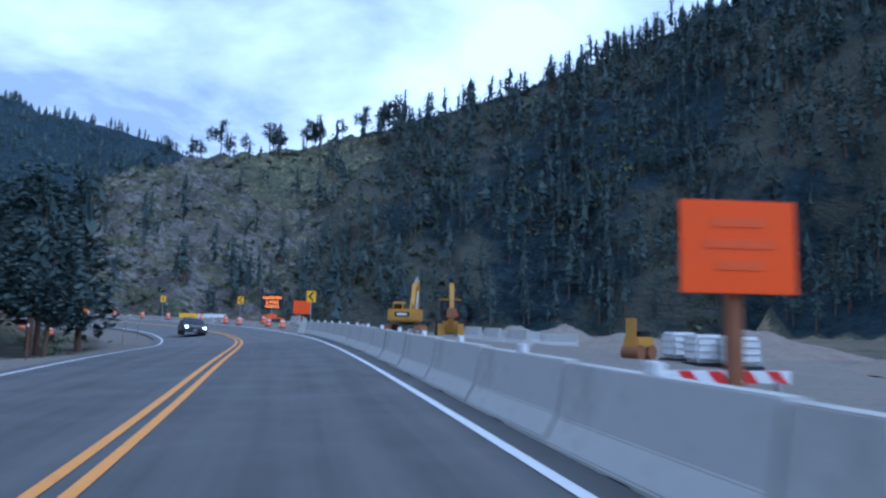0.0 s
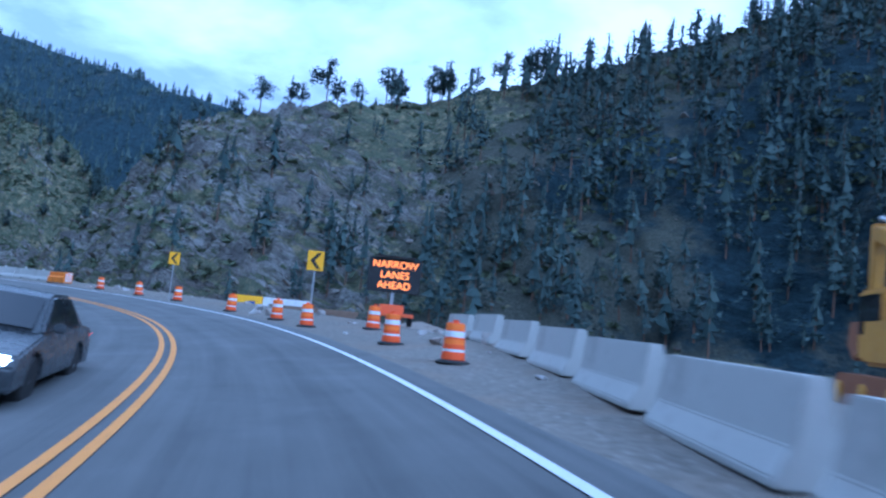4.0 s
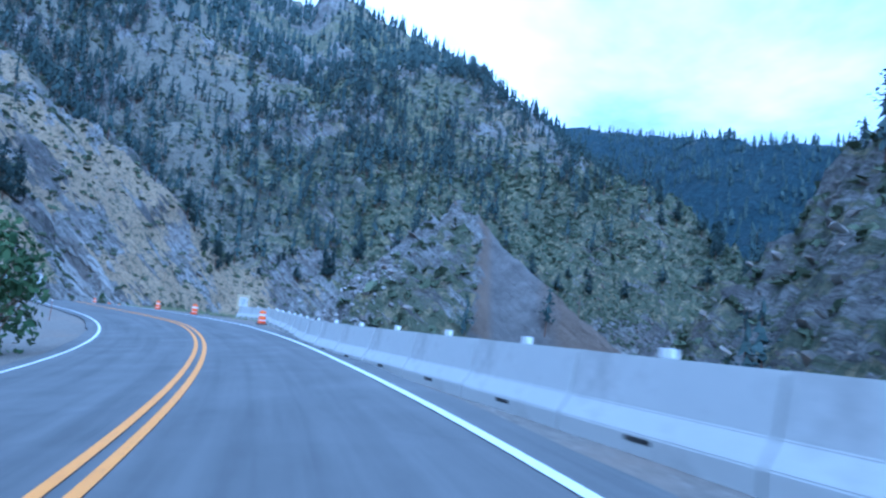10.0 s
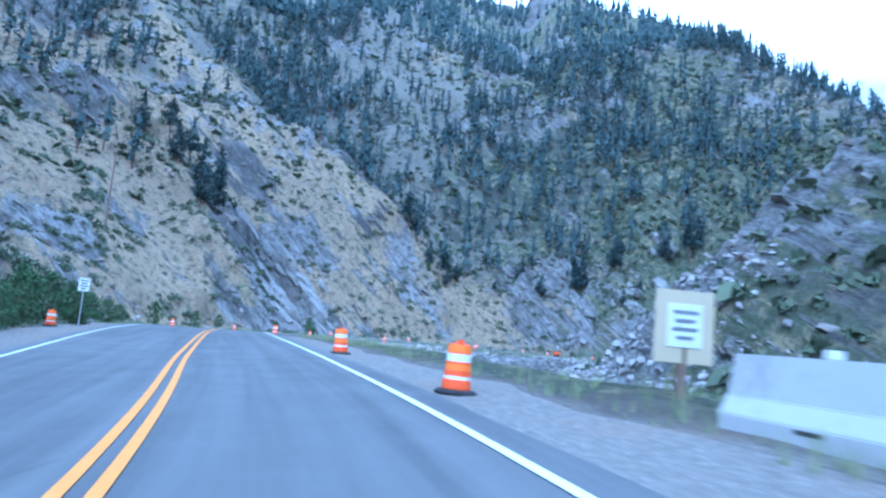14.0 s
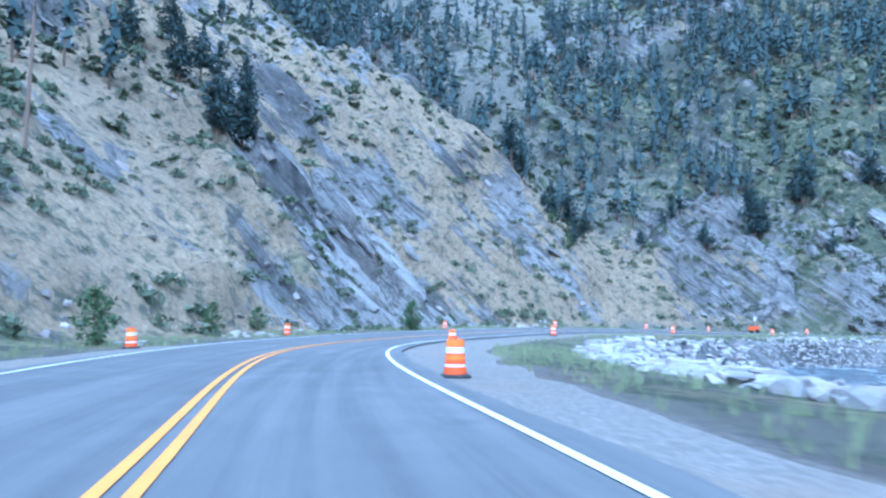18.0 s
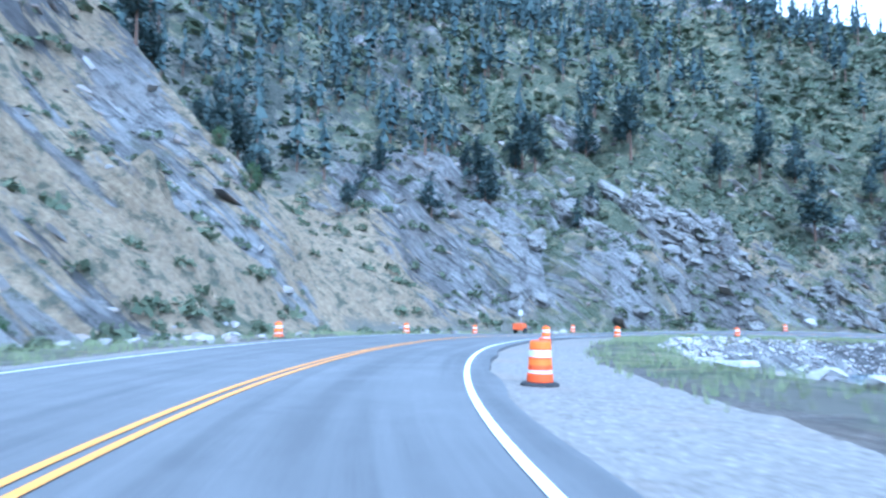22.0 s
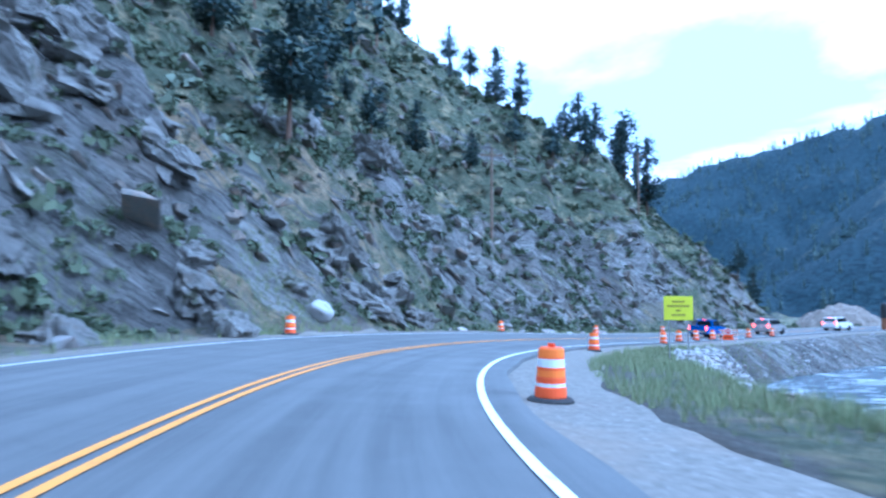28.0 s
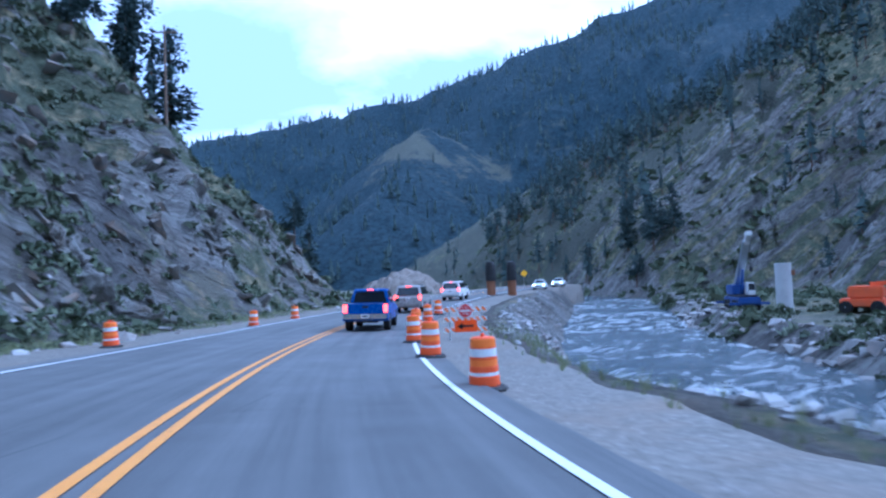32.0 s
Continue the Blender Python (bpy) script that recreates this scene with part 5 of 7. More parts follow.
# ---- stones along the river ----
def bank_chance(x, y, g):
    t = g["rv"] - g["width"]
    road_side = (g["lat"] > np.interp(g["s"], [18, 25, 26.5, 27.3, 28.3, 29.1, 29.8, 30.6, 31.5, 34], [9.5, 9.5, 8, 6.3, 6.3, 7.8, 8.2, 7.0, 6.2, 5.6])) & (g["s"] > 18) & (g["s"] < 33.3)
    verge = (g["lat"] < 14) & (g["s"] >= 29.6) & (g["s"] < 34.5)
    return np.where((t > -1.2) & (t < np.where(road_side, 12, 5.5)) & (g["over"] > 2.6), np.where(road_side, 1.0, np.where(verge, 0.03, 0.26)), (t <= -1.6) * 0.012)


def near_bank_chance(x, y, g):
    return bank_chance(x, y, g) * (g["lat"] > 0) * (g["over"] < 16)


wide, thick = sow(40000, -240, -120, 112, 250, bank_chance), sow(32000, -235, -165, 158, 245, near_bank_chance)
bx, by, bz = (np.concatenate([wide[i], thick[i]]) for i in range(3))
bg_ = {k: np.concatenate([wide[3][k], thick[3][k]]) for k in wide[3]}
bsize = 0.25 + 0.6 * rng.random(len(bx)) ** 1.7
small = (bg_["lat"] > 0) & (bg_["over"] < 16) & (by > 155)
bsize = np.where(small, 0.13 + 0.3 * rng.random(len(bx)) ** 2.0, bsize)
close = np.argsort(bg_["over"] + 60 * (bg_["s"] < 19) + 60 * (bg_["lat"] < 0))[:280]
rest = np.setdiff1d(np.arange(len(bx)), close)
tagged(scatter("riprap_stones", COBBLES, np.stack([bx, by, bz + bsize * 0.06, bsize, rng.random(len(bx)) * 6.28, rng.integers(0, 10, len(bx))], 1)[rest], RIPRAP),
       "pale grey and pinkish broken stones lining the river", "stones", kind="stuff")
bank = thing("riprap_bank", "bank of pale broken stones between the road verge and the river", "stone bank")
stone_meshes = []
for v, f in COBBLES:
    ob = sheet("stone", v, f, plain("bank_stone", (0.24, 0.233, 0.226), (0.48, 0.465, 0.445), 0.9, scale=1.5, bump=0.6, dirt=0.4) if not stone_meshes else bpy.data.materials["bank_stone"])
    stone_meshes.append(ob.data)
    bpy.data.objects.remove(ob)
for i in close:
    ob = new("stone", stone_meshes[i % 10])
    ob.parent = bank
    ob.matrix_basis = pose(bx[i], by[i], bz[i] + bsize[i] * 0.12, rng.uniform(-20, 20), rng.uniform(-20, 20), rng.uniform(0, 360)) @ Matrix.Scale(bsize[i], 4)


# ---- traffic drums ----
def traffic_drum():
    d = thing("traffic_drum", "orange traffic drum with white reflective bands on a black rubber base", "traffic drum", "traffic drums")
    base = lathe([(0.40, 0.0), (0.42, 0.02), (0.42, 0.05), (0.36, 0.09), (0.30, 0.10)], 14)
    part("rubber_base", base, RUBBER, d, "black rubber base")
    levels = [(0.275, 0.085), (0.285, 0.12), (0.275, 0.27), (0.262, 0.28), (0.258, 0.44), (0.25, 0.45), (0.246, 0.61), (0.238, 0.62), (0.234, 0.78), (0.226, 0.79), (0.212, 0.93), (0.19, 0.965), (0.10, 0.97)]
    part("body", lathe(levels, 24), ORANGE, d, smooth=False)
    for i, (z, m) in enumerate(((0.285, REFLECT_WHITE), (0.455, REFLECT_ORANGE), (0.625, REFLECT_WHITE), (0.795, REFLECT_ORANGE))):
        r0 = 0.264 - 0.06 * (z - 0.28)
        part("reflective_band", lathe([(r0 - 0.006, z), (r0, z + 0.004), (r0 - 0.008, z + 0.145), (r0 - 0.014, z + 0.149)], 24), m, d, "white reflective band" if m is REFLECT_WHITE else "orange reflective band")
    handle = box(0, 0, 1.0, 0.16, 0.045, 0.07, 0.015)
    part("handle", handle, ORANGE, d)
    return d


def drop(s, lat, up=0.0):
    """A place on the ground beside the road."""
    x, y, z = on_road(s, lat)
    if -6.3 < lat < 2.4:
        return x, y, z + up
    return x, y, float(ground_at(x, y)) + up


DRUMS_RIGHT = [(5.15, 4.0), (5.53, 4.04), (5.98, 5.4), (6.16, 3.67), (6.46, 3.62), (6.95, 3.5), (7.63, 3.6), (8.1, 3.5), (8.64, 3.7), (13.72, 4.15), (14.95, 3.2), (15.95, 3.2), (19.2, 2.95), (21.15, 2.7),
               (23.15, 3.25), (25.35, 2.9), (27.0, 2.9), (29.0, 2.66), (31.1, 3.15), (33.0, 2.55), (33.5, 2.19), (34.0, 1.97), (34.4, 2.05), (34.75, 1.95), (35.3, 2.2), (35.9, 2.3)]
DRUMS_LEFT = [(20.3, -9.8), (21.75, -11.3), (23.5, -11.0), (25.0, -10.6), (26.4, -11.5), (27.3, -12.4), (28.5, -13.6), (30.6, -9.5), (32.9, -10.1), (34.15, -8.0), (35.3, -6.9), (35.9, -6.6), (17.4, -9.2), (6.0, -15.5), (6.6, -12.5), (2.15, -10.3)]
model = traffic_drum()
first = True
for s, lat in DRUMS_RIGHT + DRUMS_LEFT:
    x, y, z = drop(s, lat)
    m = pose(x, y, z - 0.01, random.uniform(-2, 2), random.uniform(-2, 2), random.uniform(0, 360))
    if first:
        model.matrix_basis, first = m @ Matrix.Scale(0.88, 4), False
    else:
        copy_thing(model, m)


# ---- concrete barriers ----
def barrier(length=3.0):
    b = thing("concrete_barrier", "pale grey precast concrete barrier section, scuffed and stained", "barrier", "concrete barriers")
    out = [(-0.30, -0.15), (-0.30, 0.08), (-0.17, 0.30), (-0.085, 0.81), (0.085, 0.81), (0.17, 0.30), (0.30, 0.08), (0.30, -0.15)]
    bm = prism(out, -length / 2 + 0.015, length / 2 - 0.015, bevel=0.012)
    part("block", bm, CONCRETE, b)
    foot = prism([(-0.303, 0.0), (-0.303, 0.05), (-0.1, 0.05), (-0.1, 0.0)], -0.2, 0.2)
    part("drain_slot", foot, RUBBER, b, "dark drain slot at the foot")
    tab = box(0, 0, 0.86, 0.08, 0.2, 0.1, 0.01)
    part("reflector", tab, REFLECT_WHITE, b, "small white reflector on top")
    return b


def barrier_run(src, line, step=3.0, count=[0]):
    """Sections end to end along a line of (seconds along the road, metres to its right)."""
    dense = np.arange(line[0][0], line[-1][0], 0.02)
    lats = np.interp(dense, *zip(*line))
    lats = np.convolve(np.pad(lats, 7, mode="edge"), np.ones(15) / 15, "valid")
    p = np.array([on_road(t, b) for t, b in zip(dense, lats)])
    run = np.concatenate([[0], np.cumsum(np.hypot(*np.diff(p[:, :2], axis=0).T))])
    for d in np.arange(step / 2, run[-1], step):
        x, y, z = (np.interp(d, run, p[:, i]) for i in range(3))
        x2, y2 = (np.interp(d + 0.5, run, p[:, i]) for i in range(2))
        x1, y1 = (np.interp(d - 0.5, run, p[:, i]) for i in range(2))
        a = math.degrees(math.atan2(y2 - y1, x2 - x1)) - 90 + random.uniform(-0.5, 0.5)
        m = pose(x, y, z - 0.04, 0, 0, a)
        if count[0]:
            copy_thing(src, m)
        else:
            src.matrix_basis = m
        count[0] += 1


block = barrier()
barrier_run(block, [(-2.5, 2.55), (3.9, 2.75)])
barrier_run(block, [(9.39, 4.25), (9.8, 4.4), (10.1, 4.15), (10.4, 3.65), (10.8, 3.2), (11.2, 2.8), (11.6, 2.45), (12.0, 2.36), (12.3, 2.55), (12.7, 3.1), (13.1, 3.65), (13.6, 4.45)])
barrier_run(block, [(13.66, 5.0), (14.1, 5.6), (14.6, 5.65)])


# ---- paints ----
BLUE_PAINT = plain("blue_car_paint", (0.015, 0.075, 0.32), (0.02, 0.09, 0.37), 0.28, scale=2, bump=0.02, dirt=0.12)
SILVER_PAINT = plain("silver_car_paint", (0.42, 0.41, 0.40), (0.5, 0.49, 0.475), 0.3, 0.4, scale=2, bump=0.02, dirt=0.15)
DARK_PAINT = plain("dark_grey_car_paint", (0.05, 0.055, 0.06), (0.075, 0.08, 0.085), 0.28, 0.2, scale=2, bump=0.02, dirt=0.15)
WHITE_PAINT = plain("white_paint", (0.72, 0.72, 0.71), (0.82, 0.82, 0.81), 0.4, scale=2, bump=0.04, dirt=0.25)
YELLOW_PAINT = plain("machine_yellow", (0.50, 0.26, 0.03), (0.60, 0.33, 0.045), 0.5, scale=2, bump=0.06, dirt=0.4)
CRANE_BLUE = plain("crane_blue_paint", (0.03, 0.07, 0.26), (0.05, 0.10, 0.33), 0.4, scale=2, bump=0.05, dirt=0.3)
LIFT_ORANGE = plain("lift_orange_paint", (0.75, 0.12, 0.03), (0.85, 0.17, 0.04), 0.45, scale=2, bump=0.05, dirt=0.3)
SIGN_YELLOW = plain("yellow_sign_sheeting", (0.97, 0.5, 0.004), (1.0, 0.56, 0.008), 0.55, scale=3, bump=0.02, spec=0.2, dirt=0.05)
SIGN_LIME = plain("lemon_sign_sheeting", (0.93, 0.90, 0.02), (0.96, 0.95, 0.03), 0.4, scale=3, bump=0.02, dirt=0.08)
SIGN_ORANGE = plain("orange_sign_sheeting", (0.99, 0.1, 0.006), (1.0, 0.13, 0.01), 0.55, scale=3, bump=0.02, spec=0.2, dirt=0.06)
SIGN_RED = plain("red_sign_sheeting", (0.62, 0.02, 0.02), (0.7, 0.03, 0.03), 0.4, scale=3, bump=0.02, dirt=0.1)
BLACK = plain("black_paint", (0.012, 0.012, 0.013), (0.025, 0.025, 0.026), 0.5, scale=4, bump=0.05, dirt=0.2)
CREAM = plain("weathered_plywood", (0.52, 0.43, 0.26), (0.62, 0.53, 0.34), 0.8, scale=2, bump=0.2, dirt=0.3)
STEEL = plain("galvanised_steel", (0.42, 0.43, 0.44), (0.55, 0.56, 0.57), 0.45, 0.8, scale=5, bump=0.1, dirt=0.3)
CHROME = plain("chrome", (0.62, 0.63, 0.64), (0.7, 0.7, 0.71), 0.16, 1.0, scale=4, bump=0.02, dirt=0.12)
WOOD = plain("weathered_timber", (0.16, 0.11, 0.075), (0.26, 0.185, 0.13), 0.9, scale=3, bump=0.5)
RUST = plain("rusty_steel", (0.20, 0.085, 0.04), (0.32, 0.14, 0.06), 0.9, scale=3, bump=0.4)
PIER_STONE = plain("smooth_concrete", (0.50, 0.50, 0.50), (0.62, 0.62, 0.61), 0.8, scale=1, bump=0.2, dirt=0.35)
TYRE = plain("tyre_rubber", (0.012, 0.012, 0.012), (0.026, 0.026, 0.026), 0.9, scale=6, bump=0.3)
TAIL = glow("tail_lamp", (1.0, 0.06, 0.03), 5.0)
HEAD = glow("head_lamp", (1.0, 0.97, 0.9), 14.0)
AMBER = glow("amber_diodes", (1.0, 0.22, 0.02), 3.0)


def glass_material():
    k = Nodes("dark_car_glass")
    return k.done((0.012, 0.014, 0.017), 0.05, spec=0.6)


GLASS = glass_material()


# ---- vehicles ----
def arch(side, length, wheel_x, r, base, seg=9):
    """The lower edge of a body side with wheel arches, from back to front, as (x, z)."""
    pts = [(-length / 2, base)]
    for wx_ in wheel_x:
        for i in range(seg + 1):
            a = math.pi - math.pi * i / seg
            pts.append((wx_ + r * math.cos(a), max(base, 0.33 + r * math.sin(a) * 0.98)))
    pts.append((length / 2, base))
    return pts


def wheel(parent, x, y, r, w):
    side = 1 if y > 0 else -1
    t = bmesh.new()
    prof = [(r * 0.62, -w / 2), (r * 0.93, -w / 2), (r, -w * 0.36), (r, w * 0.36), (r * 0.93, w / 2), (r * 0.62, w / 2)]
    lathe(prof, 24, t)
    m = Matrix.Translation((x, y, r)) @ Matrix.Rotation(radians(90), 4, "X")
    bmesh.ops.transform(t, matrix=m, verts=t.verts)
    wh = part("wheel", t, TYRE, parent, "black tyre")
    rim = lathe([(r * 0.6, -w * 0.3), (r * 0.6, w * 0.46), (r * 0.52, w * 0.5), (r * 0.2, w * 0.42), (r * 0.12, w * 0.5)], 20)
    bmesh.ops.transform(rim, matrix=Matrix.Translation((x, y, r)) @ Matrix.Rotation(radians(-90 * side), 4, "X"), verts=rim.verts)
    part("rim", rim, STEEL, wh, "alloy rim")


def tapered(outline, half, inset, z0, z1, bevel=0.03):
    """A body slab from an (x, z) outline: its sides lean in above z0 by inset at z1."""
    bm = prism(outline, -half, half)
    for v in bm.verts:
        f = min(1.0, max(0.0, (v.co.z - z0) / (z1 - z0)))
        v.co.y -= math.copysign(inset * f, v.co.y)
    if bevel:
        edges = [e for e in bm.edges if len(e.link_faces) == 2 and e.calc_face_angle(0) > 0.35]
        bmesh.ops.bevel(bm, geom=edges, offset=bevel, segments=2, affect="EDGES", clamp_overlap=True)
    return bm


def pane(parent, corners, mat=None, name="window", label="dark tinted glass", thick=0.012):
    """A thin sheet through four corners."""
    bm = bmesh.new()
    a = [bm.verts.new(c) for c in corners]
    f = bm.faces.new(a)
    f.normal_update()
    n = f.normal.copy()
    r = bmesh.ops.extrude_face_region(bm, geom=[f])
    bmesh.ops.translate(bm, verts=[g for g in r["geom"] if isinstance(g, bmesh.types.BMVert)], vec=n * thick)
    bmesh.ops.recalc_face_normals(bm, faces=bm.faces)
    return part(name, bm, mat or GLASS, parent, label)


def plate(parent, x, y, z, face=-1):
    p = part("number_plate", box(x, y, z, 0.02, 0.32, 0.16, 0.006), REFLECT_WHITE, parent, "number plate")
    part("plate_marks", box(x + face * 0.012, y, z, 0.008, 0.22, 0.05), BLACK, p, "dark bar on the plate")


def pickup():
    t = thing("pickup_truck", "blue crew-cab pickup truck with lit brake lamps on the lane", "pickup truck")
    L, H = 5.4, 0.86
    low = arch(1, L, (-1.65, 1.65), 0.47, 0.42)
    body = low + [(L / 2 + 0.02, 0.75), (2.6, 0.98), (1.25, 1.10), (0.9, 1.12), (-0.95, 1.12), (-2.66, 1.12)]
    part("body", tapered(body, 0.93, 0.06, 0.7, 1.12), BLUE_PAINT, t)
    cab = [(-1.0, 1.08), (1.28, 1.08), (0.55, 1.66), (0.3, 1.73), (-0.72, 1.74), (-0.86, 1.68)]
    part("cab", tapered(cab, 0.86, 0.16, 1.08, 1.74, 0.04), BLUE_PAINT, t)
    pane(t, [(-1.005, -0.72, 1.16), (-1.005, 0.72, 1.16), (-0.885, 0.60, 1.62), (-0.885, -0.60, 1.62)][::-1], name="rear_window")
    pane(t, [(1.235, -0.7, 1.15), (1.235, 0.7, 1.15), (0.60, 0.62, 1.64), (0.60, -0.62, 1.64)], name="windscreen")
    for s in (1, -1):
        for x0, x1 in ((-0.78, 0.0), (0.08, 0.95)):
            top1 = min(x1, 0.52)
            pane(t, [(x0, s * 0.852, 1.16), (x1, s * 0.852, 1.16), (top1, s * 0.735, 1.64), (x0 + 0.03, s * 0.735, 1.64)], name="side_window")
        part("bed_rail", box(-1.85, s * 0.84, 1.13, 1.62, 0.10, 0.05, 0.015), BLACK, t)
        part("tail_lamp", box(-2.67, s * 0.82, 0.94, 0.09, 0.16, 0.34, 0.02), TAIL, t, "lit red tail lamp")
        m = box(0.98, s * 1.03, 1.2, 0.12, 0.2, 0.18, 0.04)
        part("mirror", m, BLACK, t)
        part("door_handle", box(-0.55, s * 0.925, 0.98, 0.18, 0.03, 0.04, 0.01), CHROME, t)
    gate = box(-2.675, 0, 0.92, 0.05, 1.46, 0.40, 0.02)
    g = part("tailgate", gate, BLUE_PAINT, t)
    part("handle", box(-2.705, 0, 1.0, 0.03, 0.26, 0.09, 0.015), BLACK, g, "black tailgate handle")
    bump = box(-2.74, 0, 0.62, 0.20, 1.78, 0.20, 0.04)
    part("rear_bumper", bump, CHROME, t, "chrome rear bumper")
    part("front_bumper", box(2.72, 0, 0.60, 0.2, 1.8, 0.3, 0.06), BLACK, t)
    plate(t, -2.845, 0, 0.63)
    part("tow_hitch", box(-2.7, 0, 0.40, 0.3, 0.09, 0.09, 0.01), BLACK, t)
    part("chassis", box(0, 0, 0.42, 4.9, 0.95, 0.16, 0.03), BLACK, t)
    part("brake_lamp", box(-0.9, 0, 1.69, 0.05, 0.3, 0.035, 0.01), TAIL, t, "lit brake lamp on the cab")
    for x in (-1.65, 1.65):
        for y in (-0.80, 0.80):
            wheel(t, x, y, 0.39, 0.27)
    return t


def suv(paint, label, lit=True):
    t = thing("sport_utility_vehicle", label, "car", "waiting cars")
    L = 4.9
    body = arch(1, L, (-1.42, 1.45), 0.43, 0.38) + [(L / 2 + 0.02, 0.72), (2.3, 0.98), (1.15, 1.10), (-2.3, 1.12), (-2.46, 1.0)]
    part("body", tapered(body, 0.95, 0.05, 0.7, 1.12), paint, t)
    cab = [(-2.33, 1.08), (1.2, 1.08), (0.45, 1.70), (0.2, 1.78), (-1.95, 1.79), (-2.12, 1.72)]
    part("cabin", tapered(cab, 0.89, 0.15, 1.08, 1.79, 0.05), paint, t)
    pane(t, [(-2.335, -0.74, 1.17), (-2.335, 0.74, 1.17), (-2.15, 0.64, 1.66), (-2.15, -0.64, 1.66)][::-1], name="rear_window")
    pane(t, [(1.16, -0.74, 1.15), (1.16, 0.74, 1.15), (0.5, 0.66, 1.68), (0.5, -0.66, 1.68)], name="windscreen")
    for s in (1, -1):
        for x0, x1 in ((-1.95, -1.1), (-1.02, -0.15), (-0.07, 0.85)):
            pane(t, [(x0, s * 0.885, 1.16), (x1, s * 0.885, 1.16), (min(x1, 0.42), s * 0.775, 1.68), (x0 + 0.04, s * 0.775, 1.68)], name="side_window")
        part("tail_lamp", box(-2.43, s * 0.80, 1.0, 0.10, 0.20, 0.36, 0.03), TAIL, t, "lit red tail lamp")
        part("roof_rail", box(-0.8, s * 0.66, 1.83, 2.1, 0.045, 0.05, 0.015), BLACK, t)
        part("mirror", box(0.85, s * 1.04, 1.2, 0.12, 0.2, 0.15, 0.04), paint, t)
    part("rear_bumper", box(-2.5, 0, 0.60, 0.2, 1.84, 0.28, 0.06), paint, t)
    part("front_bumper", box(2.46, 0, 0.56, 0.2, 1.84, 0.3, 0.06), paint, t)
    plate(t, -2.47, 0, 0.88)
    part("brake_lamp", box(-2.14, 0, 1.74, 0.05, 0.34, 0.035, 0.01), TAIL, t, "lit brake lamp over the rear window")
    part("floor_pan", box(0, 0, 0.4, 4.5, 1.3, 0.14, 0.03), BLACK, t)
    for x in (-1.42, 1.45):
        for y in (-0.81, 0.81):
            wheel(t, x, y, 0.37, 0.25)
    return t


def sedan(paint, label, group=""):
    t = thing("sedan_car", label, "car", group)
    L = 4.6
    body = arch(1, L, (-1.35, 1.38), 0.39, 0.30) + [(L / 2, 0.58), (2.2, 0.72), (0.95, 0.92), (-1.7, 0.96), (-2.28, 0.90), (-2.32, 0.6)]
    part("body", tapered(body, 0.89, 0.06, 0.55, 0.96), paint, t)
    cab = [(-1.75, 0.93), (1.05, 0.90), (0.25, 1.36), (0.0, 1.42), (-0.85, 1.42), (-1.1, 1.36)]
    part("cabin", tapered(cab, 0.80, 0.16, 0.92, 1.42, 0.04), paint, t)
    pane(t, [(0.99, -0.66, 0.96), (0.99, 0.66, 0.96), (0.30, 0.58, 1.35), (0.30, -0.58, 1.35)], name="windscreen")
    pane(t, [(-1.70, -0.64, 0.98), (-1.70, 0.64, 0.98), (-1.14, 0.56, 1.35), (-1.14, -0.56, 1.35)][::-1], name="rear_window")
    for s in (1, -1):
        for x0, x1, t0, t1 in ((-1.35, -0.42, -0.95, -0.42), (-0.34, 0.72, -0.34, 0.22)):
            pane(t, [(x0, s * 0.796, 0.97), (x1, s * 0.796, 0.97), (t1, s * 0.665, 1.36), (t0, s * 0.665, 1.36)], name="side_window")
        part("head_lamp", box(2.2, s * 0.66, 0.64, 0.16, 0.30, 0.14, 0.04), HEAD, t, "lit head lamp")
        part("tail_lamp", box(-2.27, s * 0.68, 0.78, 0.1, 0.34, 0.14, 0.03), TAIL, t, "red tail lamp")
        part("mirror", box(0.68, s * 0.93, 1.0, 0.1, 0.18, 0.12, 0.03), paint, t)
    part("grille", box(2.29, 0, 0.55, 0.06, 0.8, 0.16, 0.02), BLACK, t)
    plate(t, 2.33, 0, 0.42, 1)
    part("front_bumper", box(2.27, 0, 0.42, 0.14, 1.7, 0.2, 0.05), paint, t)
    part("floor_pan", box(0, 0, 0.32, 4.2, 1.2, 0.12, 0.02), BLACK, t)
    for x in (-1.35, 1.38):
        for y in (-0.76, 0.76):
            wheel(t, x, y, 0.33, 0.22)
    return t


def stand(t, s, lat, turn=0.0, up=0.0):
    """Set a thing beside or on the road, its front along the driving direction."""
    x, y, z = drop(s, lat, up)
    grade = math.degrees(math.atan2(on_road(s + 0.2, lat)[2] - on_road(s - 0.2, lat)[2], 4.5)) if -6.5 < lat < 2.5 else 0
    roll = -math.degrees(math.atan(float(np.interp(s, S, RISE)))) if -6.5 < lat < 2.5 else 0
    t.matrix_basis = pose(x, y, z, 0, 0, road_turn(s) + turn) @ pose(0, 0, 0, roll, -grade, 0)
    return t


stand(pickup(), 34.85, -0.05)
stand(suv(SILVER_PAINT, "silver sport utility vehicle with lit brake lamps in the queue"), 36.4, 0.05)
stand(suv(WHITE_PAINT, "white sport utility vehicle with lit brake lamps in the queue"), 38.2, 0.1)
stand(sedan(DARK_PAINT, "dark grey sedan with lit headlamps in the oncoming lane"), 4.95, -3.75, 180)
white_car = sedan(WHITE_PAINT, "white sedan parked beyond the works on the far roadside", "far cars")
white_car.matrix_basis = pose(-118, 256.5, float(ground_at(-118, 256.5)), 0, 0, 200)
copy_thing(white_car, pose(-104, 259.5, float(ground_at(-104, 259.5)), 0, 0, 195))


